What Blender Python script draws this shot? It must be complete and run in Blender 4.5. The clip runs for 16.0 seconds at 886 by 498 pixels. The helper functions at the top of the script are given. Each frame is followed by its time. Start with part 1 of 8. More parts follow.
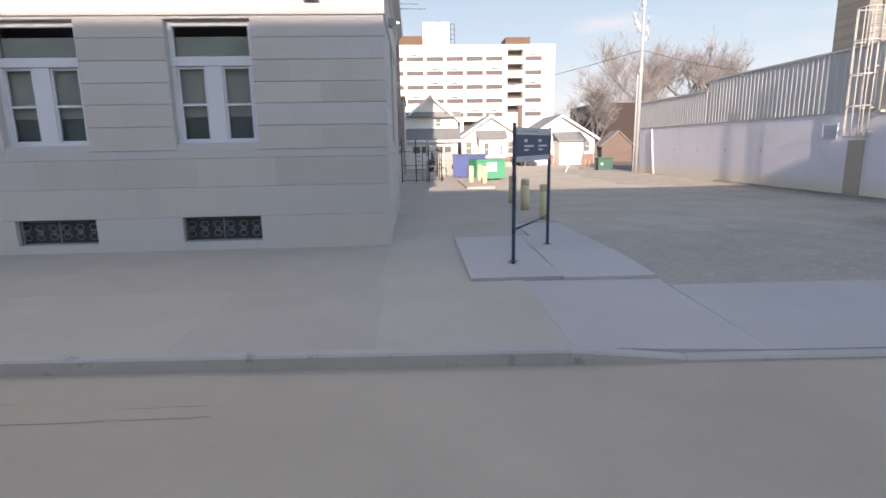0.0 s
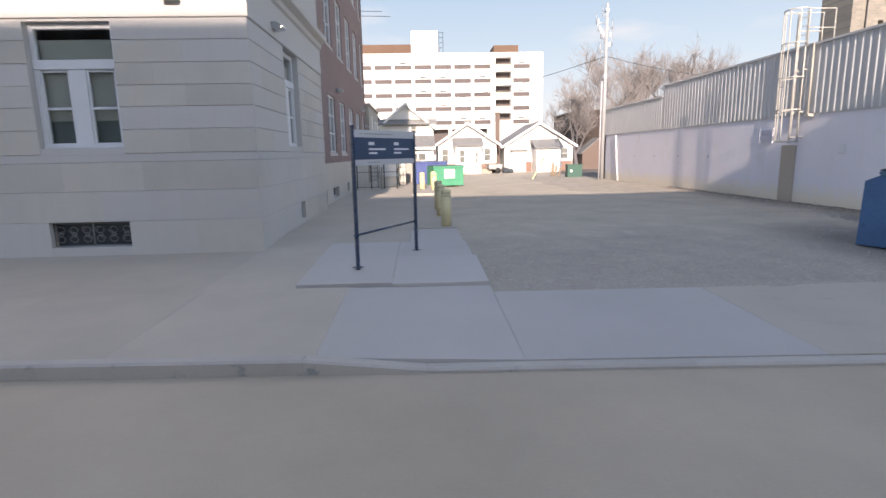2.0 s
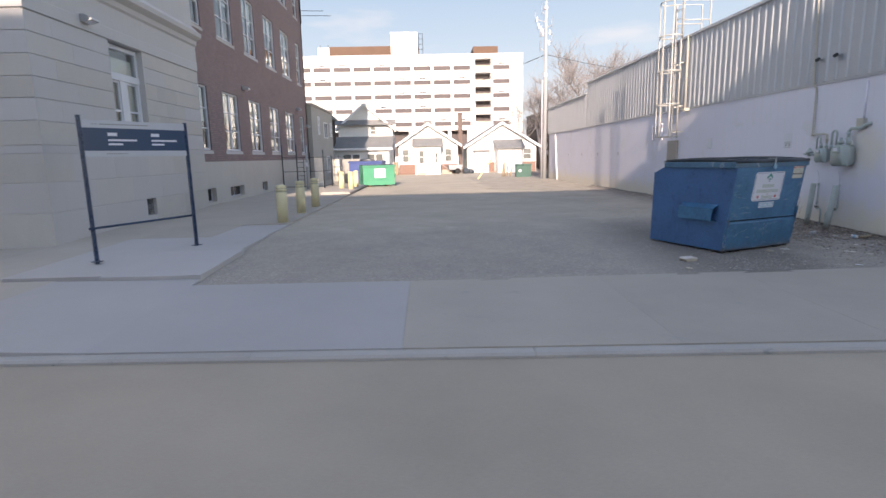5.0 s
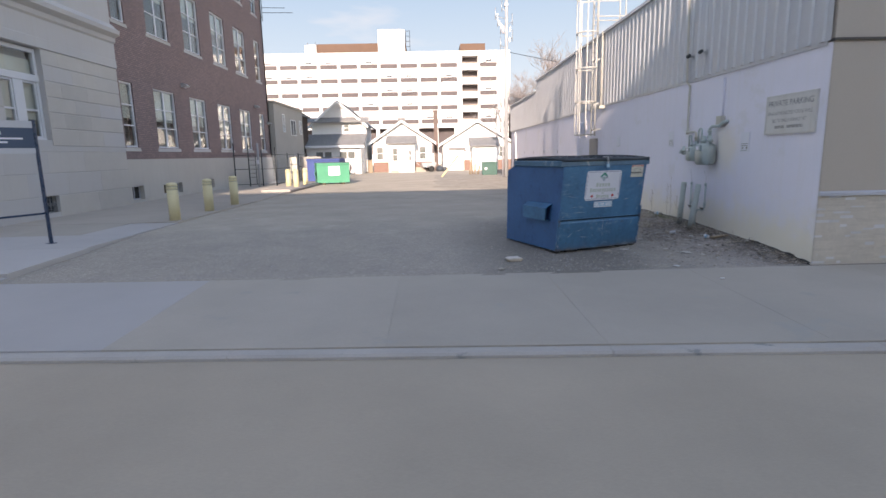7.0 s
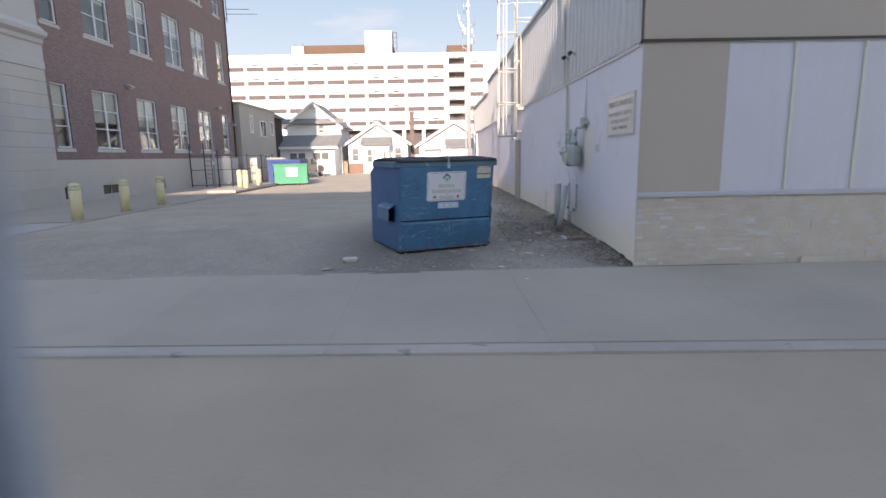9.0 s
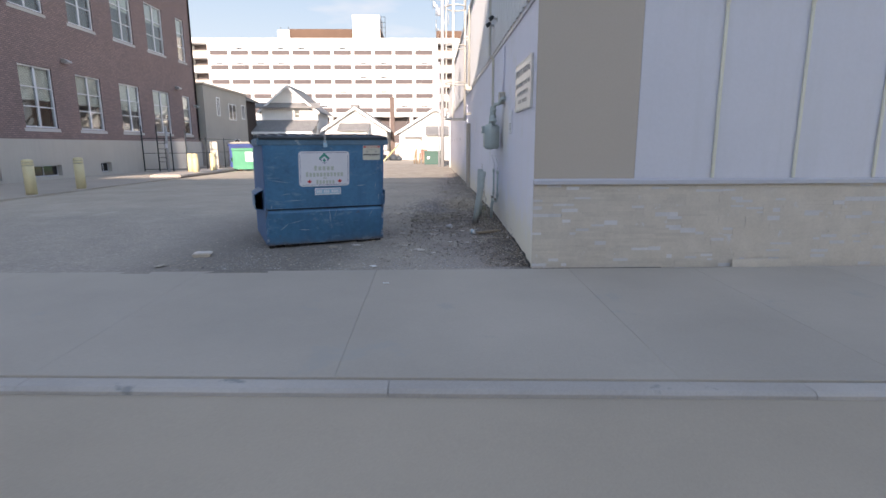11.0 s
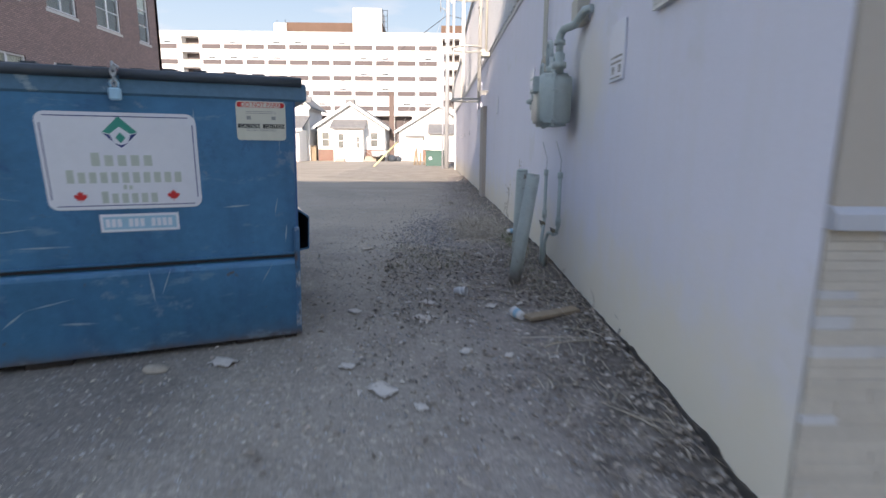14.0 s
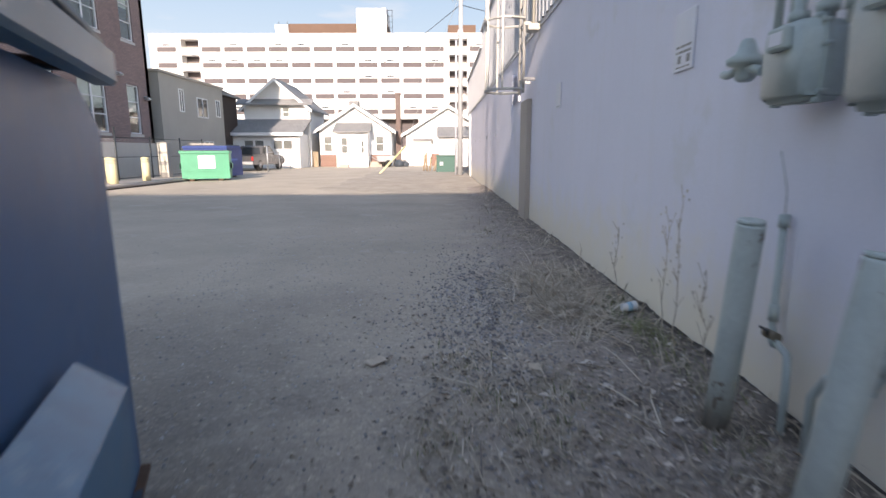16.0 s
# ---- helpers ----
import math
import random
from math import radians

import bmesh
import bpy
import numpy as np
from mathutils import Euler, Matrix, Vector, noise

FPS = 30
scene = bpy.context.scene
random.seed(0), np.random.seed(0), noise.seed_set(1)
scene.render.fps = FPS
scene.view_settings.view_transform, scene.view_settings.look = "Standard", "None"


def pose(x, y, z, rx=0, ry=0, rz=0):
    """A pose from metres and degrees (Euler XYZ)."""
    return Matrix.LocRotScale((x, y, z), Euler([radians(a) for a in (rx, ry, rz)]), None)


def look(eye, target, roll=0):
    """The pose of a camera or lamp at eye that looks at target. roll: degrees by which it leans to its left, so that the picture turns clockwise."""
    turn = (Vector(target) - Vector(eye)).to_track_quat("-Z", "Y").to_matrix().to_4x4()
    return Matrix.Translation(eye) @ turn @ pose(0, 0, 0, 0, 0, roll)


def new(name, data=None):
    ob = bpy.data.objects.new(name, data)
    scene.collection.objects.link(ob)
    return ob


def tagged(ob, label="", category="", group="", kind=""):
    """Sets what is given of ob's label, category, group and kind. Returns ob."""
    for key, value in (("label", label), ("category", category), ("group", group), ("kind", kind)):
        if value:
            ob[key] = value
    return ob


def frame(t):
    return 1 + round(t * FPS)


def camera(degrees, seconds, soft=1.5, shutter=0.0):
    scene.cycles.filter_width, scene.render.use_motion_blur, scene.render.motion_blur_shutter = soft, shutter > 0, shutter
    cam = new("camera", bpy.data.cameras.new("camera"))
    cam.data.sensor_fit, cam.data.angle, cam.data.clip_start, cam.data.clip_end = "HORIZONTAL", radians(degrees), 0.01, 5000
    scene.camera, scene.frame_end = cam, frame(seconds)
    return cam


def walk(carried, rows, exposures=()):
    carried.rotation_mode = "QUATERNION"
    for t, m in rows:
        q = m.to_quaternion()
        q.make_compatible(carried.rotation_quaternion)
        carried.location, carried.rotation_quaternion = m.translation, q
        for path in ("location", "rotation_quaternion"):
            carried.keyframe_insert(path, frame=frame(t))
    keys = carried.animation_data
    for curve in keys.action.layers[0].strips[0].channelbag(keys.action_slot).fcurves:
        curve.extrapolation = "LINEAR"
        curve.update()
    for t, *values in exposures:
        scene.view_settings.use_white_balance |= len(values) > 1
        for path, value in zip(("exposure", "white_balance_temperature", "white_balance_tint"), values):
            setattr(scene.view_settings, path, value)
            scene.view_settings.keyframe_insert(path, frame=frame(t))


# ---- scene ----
cam = camera(79.9, 16.0, shutter=0.5)
PATH = [
    (0, (-0.147, 0.089, 2.292), (-0.048, 2.049, 1.908), -1.0),
    (0.5, (0.634, 0.107, 2.266), (0.729, 2.072, 1.91), -1.0),
    (1, (1.371, 0.159, 2.243), (1.463, 2.126, 1.889), -0.9),
    (1.5, (2.132, 0.204, 2.192), (2.219, 2.17, 1.837), -1.0),
    (2, (2.975, 0.235, 2.138), (3.055, 2.202, 1.784), -1.1),
    (2.5, (3.852, 0.207, 2.097), (3.93, 2.174, 1.744), -1.1),
    (3, (4.718, 0.267, 2.039), (4.788, 2.235, 1.686), -1.0),
    (3.5, (5.553, 0.283, 1.981), (5.621, 2.251, 1.631), -0.9),
    (4, (6.37, 0.336, 1.937), (6.432, 2.304, 1.586), -1.0),
    (4.2, (6.679, 0.319, 1.908), (6.74, 2.287, 1.558), -1.1),
    (6.3, (10.003, 0.436, 1.758), (10.052, 2.407, 1.42), -1.3),
    (6.5, (10.341, 0.4, 1.767), (10.387, 2.369, 1.425), -1.0),
    (7, (11.116, 0.405, 1.755), (11.155, 2.373, 1.403), -1.2),
    (7.5, (11.862, 0.401, 1.751), (11.898, 2.37, 1.405), -1.2),
    (8, (12.578, 0.366, 1.719), (12.612, 2.336, 1.375), -1.2),
    (8.5, (13.297, 0.315, 1.708), (13.332, 2.286, 1.37), -1.2),
    (9, (14.03, 0.314, 1.69), (14.06, 2.283, 1.343), -1.1),
    (9.2, (14.348, 0.353, 1.705), (14.371, 2.321, 1.347), -1.3),
    (11.3, (16.093, 2.17, 1.461), (16.132, 4.131, 1.073), -0.0),
    (11.5, (16.209, 2.467, 1.45), (16.236, 4.428, 1.059), -0.2),
    (12, (16.344, 3.325, 1.349), (16.374, 5.287, 0.96), -0.1),
    (12.5, (16.359, 4.244, 1.255), (16.389, 6.206, 0.865), 0.1),
    (13, (16.323, 5.171, 1.18), (16.353, 7.133, 0.793), 0.2),
    (13.5, (16.163, 6.138, 1.148), (16.194, 8.101, 0.766), 0.5),
    (14, (16.015, 7.038, 1.225), (16.047, 9.002, 0.851), 0.4),
    (14.5, (15.837, 7.878, 1.265), (15.871, 9.844, 0.897), 0.4),
    (15, (15.705, 8.691, 1.292), (15.736, 10.657, 0.928), 0.2),
    (15.5, (15.629, 9.489, 1.308), (15.66, 11.455, 0.945), -0.2),
    (16, (15.606, 10.277, 1.302), (15.616, 12.244, 0.939), -0.2),
]
walk(cam, [(t, look(eye, target, roll)) for t, eye, target, roll in PATH], exposures=[(0.0, 1.72, 8050, 20), (9.2, 1.75, 8100, 21), (11.3, 1.8, 8000, 20), (13.0, 1.8, 7950, 20), (14.5, 1.77, 7750, 18), (16.0, 1.76, 7850, 19)])

# ---- light ----
SUN_EL, SUN_AZ = 20.2, 5.0
sun_to = Vector((math.sin(radians(SUN_AZ)) * math.cos(radians(SUN_EL)), math.cos(radians(SUN_AZ)) * math.cos(radians(SUN_EL)), -math.sin(radians(SUN_EL))))
sun = new("sun", bpy.data.lights.new("sun", "SUN"))
sun.data.energy, sun.data.angle, sun.data.color = 2.4, radians(0.53), (0.985, 0.955, 0.925)
sun.matrix_world = look(-sun_to * 80, (0, 0, 0))
world = bpy.data.worlds.new("sky")
scene.world = world
world.use_nodes = True
wn = world.node_tree.nodes
sky = wn.new("ShaderNodeTexSky")
sky.sky_type, sky.sun_disc = "NISHITA", False
sky.sun_elevation, sky.sun_rotation = radians(SUN_EL), radians(180 + SUN_AZ)
sky.air_density, sky.dust_density, sky.ozone_density = 1.0, 0.15, 1.0
wn["Background"].inputs["Strength"].default_value = 0.125
world.node_tree.links.new(sky.outputs["Color"], wn["Background"].inputs["Color"])


# plain backdrop of pale blue northern sky, far behind everything
bm = bmesh.new()
rim = [[bm.verts.new((1400 * math.sin(radians(a)), 50 + 1400 * math.cos(radians(a)), z)) for a in range(-96, 97, 6)] for z in (-40, 0, 60, 140, 260, 420, 620)]
for lo, hi in zip(rim, rim[1:]):
    for i in range(len(lo) - 1):
        bm.faces.new((lo[i], lo[i + 1], hi[i + 1], hi[i])).smooth = True
me = bpy.data.meshes.new("backdrop")
bm.to_mesh(me)
bm.free()
backdrop = tagged(new("backdrop", me), "pale blue sky with thin haze near the horizon", "sky", kind="structure")
sky_mat = bpy.data.materials.new("sky_backdrop")
sky_mat.use_nodes = True
nt = sky_mat.node_tree
nt.nodes.remove(nt.nodes["Principled BSDF"])
em, geo, sep = nt.nodes.new("ShaderNodeEmission"), nt.nodes.new("ShaderNodeNewGeometry"), nt.nodes.new("ShaderNodeSeparateXYZ")
mr, rp = nt.nodes.new("ShaderNodeMapRange"), nt.nodes.new("ShaderNodeValToRGB")
mr.inputs["From Min"].default_value, mr.inputs["From Max"].default_value = 0, 620
stops = [(0.0, (0.268, 0.308, 0.35)), (0.16, (0.24, 0.295, 0.348)), (0.36, (0.185, 0.258, 0.335)), (0.66, (0.135, 0.213, 0.31)), (1.0, (0.12, 0.198, 0.305))]
while len(rp.color_ramp.elements) < len(stops):
    rp.color_ramp.elements.new(0.5)
for e, (p, c) in zip(rp.color_ramp.elements, stops):
    e.position, e.color = p, (*c, 1)
haze, hm = nt.nodes.new("ShaderNodeTexNoise"), nt.nodes.new("ShaderNodeMapping")
hm.inputs["Scale"].default_value = (0.004, 0.004, 0.016)
haze.inputs["Scale"].default_value, haze.inputs["Detail"].default_value = 1.0, 6.0
hr = nt.nodes.new("ShaderNodeMapRange")
hr.inputs["From Min"].default_value, hr.inputs["From Max"].default_value, hr.inputs["To Max"].default_value = 0.55, 0.8, 0.5
hx = nt.nodes.new("ShaderNodeMix")
hx.data_type = "RGBA"
hx.inputs["B"].default_value = (0.28, 0.305, 0.34, 1)
for a, b in ((geo.outputs["Position"], sep.inputs[0]), (sep.outputs["Z"], mr.inputs["Value"]), (mr.outputs["Result"], rp.inputs["Fac"]), (geo.outputs["Position"], hm.inputs["Vector"]), (hm.outputs["Vector"], haze.inputs["Vector"]), (haze.outputs["Fac"], hr.inputs["Value"]), (hr.outputs["Result"], hx.inputs["Factor"]), (rp.outputs["Color"], hx.inputs["A"]), (hx.outputs["Result"], em.inputs["Color"]), (em.outputs[0], nt.nodes["Material Output"].inputs["Surface"])):
    nt.links.new(a, b)
me.materials.append(sky_mat)


# ---- materials ----
def ramp_node(nt, stops):
    r = nt.nodes.new("ShaderNodeValToRGB")
    el = r.color_ramp.elements
    while len(el) < len(stops):
        el.new(0.5)
    for e, (p, c) in zip(el, stops):
        e.position, e.color = p, (*c, 1.0)
    return r


def shade(c, k):
    return tuple(min(1.0, max(0.0, v * k)) for v in c)


def material(name, base, rough=0.8, metal=0.0, vary=0.18, coarse=0.6, fine=25.0, bump=0.25, depth=0.01, piece=0.0, tint=None, wear=None, wear_at=0.62, wear_scale=3.0, stretch=(1, 1, 1), streak=None, coat=0.0, rusty=None):
    """A surface with broad blotches, fine grain, relief, an optional second colour in worn patches and streaks that run down."""
    m = bpy.data.materials.new(name)
    m.use_nodes = True
    nt = m.node_tree
    N, L = nt.nodes, nt.links
    p = N["Principled BSDF"]
    geo = N.new("ShaderNodeNewGeometry")
    mp = N.new("ShaderNodeMapping")
    mp.inputs["Scale"].default_value = stretch
    L.new(geo.outputs["Position"], mp.inputs["Vector"])
    big, small = N.new("ShaderNodeTexNoise"), N.new("ShaderNodeTexNoise")
    for n, s, d in ((big, coarse, 6.0), (small, fine, 4.0)):
        n.inputs["Scale"].default_value, n.inputs["Detail"].default_value = s, d
        n.inputs["Roughness"].default_value = 0.62
        L.new(mp.outputs["Vector"], n.inputs["Vector"])
    mixf = N.new("ShaderNodeMath")
    mixf.operation = "MULTIPLY_ADD"
    L.new(big.outputs["Fac"], mixf.inputs[0])
    mixf.inputs[1].default_value = 0.62
    sub = N.new("ShaderNodeMath")
    sub.operation = "MULTIPLY"
    sub.inputs[1].default_value = 0.38
    L.new(small.outputs["Fac"], sub.inputs[0])
    L.new(sub.outputs[0], mixf.inputs[2])
    r = ramp_node(nt, [(0.32, shade(base, 1 - vary)), (0.5, base), (0.68, shade(base, 1 + vary))])
    L.new(mixf.outputs[0], r.inputs["Fac"])
    col = r.outputs["Color"]
    if piece:
        info = N.new("ShaderNodeObjectInfo")
        mr = N.new("ShaderNodeMapRange")
        mr.inputs["To Min"].default_value, mr.inputs["To Max"].default_value = 1 - piece, 1 + piece
        L.new(info.outputs["Random"], mr.inputs["Value"])
        hv = N.new("ShaderNodeHueSaturation")
        L.new(mr.outputs["Result"], hv.inputs["Value"])
        L.new(col, hv.inputs["Color"])
        col = hv.outputs["Color"]
        if tint:
            tr = N.new("ShaderNodeMapRange")
            tr.inputs["From Min"].default_value, tr.inputs["From Max"].default_value, tr.inputs["To Max"].default_value = 0.45, 0.95, 0.85
            turned = N.new("ShaderNodeMath")
            turned.operation = "PINGPONG"
            turned.inputs[1].default_value = 0.31
            L.new(info.outputs["Random"], turned.inputs[0])
            tr.inputs["From Min"].default_value, tr.inputs["From Max"].default_value = 0.1, 0.3
            L.new(turned.outputs[0], tr.inputs["Value"])
            mx = N.new("ShaderNodeMix")
            mx.data_type = "RGBA"
            L.new(tr.outputs["Result"], mx.inputs["Factor"])
            L.new(col, mx.inputs["A"])
            mx.inputs["B"].default_value = (*tint, 1)
            col = mx.outputs["Result"]
    if streak:
        st = N.new("ShaderNodeTexNoise")
        sm = N.new("ShaderNodeMapping")
        sm.inputs["Scale"].default_value = (3.0, 3.0, 0.18)
        L.new(geo.outputs["Position"], sm.inputs["Vector"])
        L.new(sm.outputs["Vector"], st.inputs["Vector"])
        st.inputs["Scale"].default_value, st.inputs["Detail"].default_value = 2.2, 5.0
        sr = ramp_node(nt, [(0.5, (0, 0, 0)), (0.72, (1, 1, 1))])
        L.new(st.outputs["Fac"], sr.inputs["Fac"])
        mx = N.new("ShaderNodeMix")
        mx.data_type = "RGBA"
        sc = N.new("ShaderNodeMath")
        sc.operation = "MULTIPLY"
        sc.inputs[1].default_value = 0.3
        L.new(sr.outputs["Color"], sc.inputs[0])
        L.new(sc.outputs[0], mx.inputs["Factor"])
        L.new(col, mx.inputs["A"])
        mx.inputs["B"].default_value = (*streak, 1)
        col = mx.outputs["Result"]
    if rusty:
        rz = N.new("ShaderNodeTexNoise")
        rz.inputs["Scale"].default_value, rz.inputs["Detail"].default_value, rz.inputs["Roughness"].default_value = 5.0, 10.0, 0.75
        L.new(geo.outputs["Position"], rz.inputs["Vector"])
        rrp = ramp_node(nt, [(0.645, (0, 0, 0)), (0.69, (1, 1, 1))])
        L.new(rz.outputs["Fac"], rrp.inputs["Fac"])
        mx = N.new("ShaderNodeMix")
        mx.data_type = "RGBA"
        L.new(rrp.outputs["Color"], mx.inputs["Factor"])
        L.new(col, mx.inputs["A"])
        mx.inputs["B"].default_value = (*rusty, 1)
        col = mx.outputs["Result"]
    if wear:
        wnz = N.new("ShaderNodeTexNoise")
        wnz.inputs["Scale"].default_value, wnz.inputs["Detail"].default_value, wnz.inputs["Roughness"].default_value = wear_scale, 9.0, 0.7
        L.new(geo.outputs["Position"], wnz.inputs["Vector"])
        wr = ramp_node(nt, [(wear_at, (0, 0, 0)), (wear_at + 0.05, (1, 1, 1))])
        L.new(wnz.outputs["Fac"], wr.inputs["Fac"])
        mx = N.new("ShaderNodeMix")
        mx.data_type = "RGBA"
        L.new(wr.outputs["Color"], mx.inputs["Factor"])
        L.new(col, mx.inputs["A"])
        mx.inputs["B"].default_value = (*wear, 1)
        col = mx.outputs["Result"]
    L.new(col, p.inputs["Base Color"])
    rr = N.new("ShaderNodeMapRange")
    rr.inputs["To Min"].default_value, rr.inputs["To Max"].default_value = max(0.03, rough - 0.1), min(1.0, rough + 0.1)
    L.new(small.outputs["Fac"], rr.inputs["Value"])
    L.new(rr.outputs["Result"], p.inputs["Roughness"])
    p.inputs["Metallic"].default_value = metal
    p.inputs["Coat Weight"].default_value = coat
    p.inputs["Coat Roughness"].default_value = 0.12
    if bump:
        b = N.new("ShaderNodeBump")
        b.inputs["Strength"].default_value, b.inputs["Distance"].default_value = bump, depth
        L.new(mixf.outputs[0], b.inputs["Height"])
        L.new(b.outputs["Normal"], p.inputs["Normal"])
    return m


def coursed(name, a, b, mortar, size, course, plane, joint=0.01, bump=0.4):
    """Bricks, shingles or boards laid in courses on a wall in the yz plane ('x') or the xz plane ('y')."""
    m = material(name, a, 0.88, vary=0.2, bump=0)
    nt = m.node_tree
    N, L = nt.nodes, nt.links
    p = N["Principled BSDF"]
    geo, sep, com = N.new("ShaderNodeNewGeometry"), N.new("ShaderNodeSeparateXYZ"), N.new("ShaderNodeCombineXYZ")
    L.new(geo.outputs["Position"], sep.inputs[0])
    L.new(sep.outputs["Y" if plane == "x" else "X"], com.inputs["X"])
    L.new(sep.outputs["Z"], com.inputs["Y"])
    br = N.new("ShaderNodeTexBrick")
    br.inputs["Scale"].default_value = 1.0
    br.inputs["Brick Width"].default_value, br.inputs["Row Height"].default_value, br.inputs["Mortar Size"].default_value = size, course, joint
    br.inputs["Color1"].default_value, br.inputs["Color2"].default_value, br.inputs["Mortar"].default_value = (*a, 1), (*b, 1), (*mortar, 1)
    L.new(com.outputs[0], br.inputs["Vector"])
    old = p.inputs["Base Color"].links[0].from_socket
    mx = N.new("ShaderNodeMix")
    mx.data_type, mx.blend_type = "RGBA", "MIX"
    mx.inputs["Factor"].default_value = 0.3
    L.new(br.outputs["Color"], mx.inputs["A"])
    L.new(old, mx.inputs["B"])
    L.new(mx.outputs["Result"], p.inputs["Base Color"])
    bp = N.new("ShaderNodeBump")
    bp.inputs["Strength"].default_value, bp.inputs["Distance"].default_value, bp.invert = bump, 0.012, True
    L.new(br.outputs["Fac"], bp.inputs["Height"])
    L.new(bp.outputs["Normal"], p.inputs["Normal"])
    return m


def glass_mat(name, tint, rough=0.04):
    """Window glass with a dark room behind it: a glossy dark surface."""
    m = material(name, tint, rough, vary=0.3, coarse=0.8, fine=4, bump=0.03, depth=0.003)
    p = m.node_tree.nodes["Principled BSDF"]
    p.inputs["IOR"].default_value = 1.6
    return m



def clear_glass(name):
    m = bpy.data.materials.new(name)
    m.use_nodes = True
    p = m.node_tree.nodes["Principled BSDF"]
    p.inputs["Base Color"].default_value = (0.86, 0.9, 0.89, 1)
    p.inputs["Roughness"].default_value, p.inputs["IOR"].default_value, p.inputs["Transmission Weight"].default_value = 0.02, 1.5, 1.0
    return m


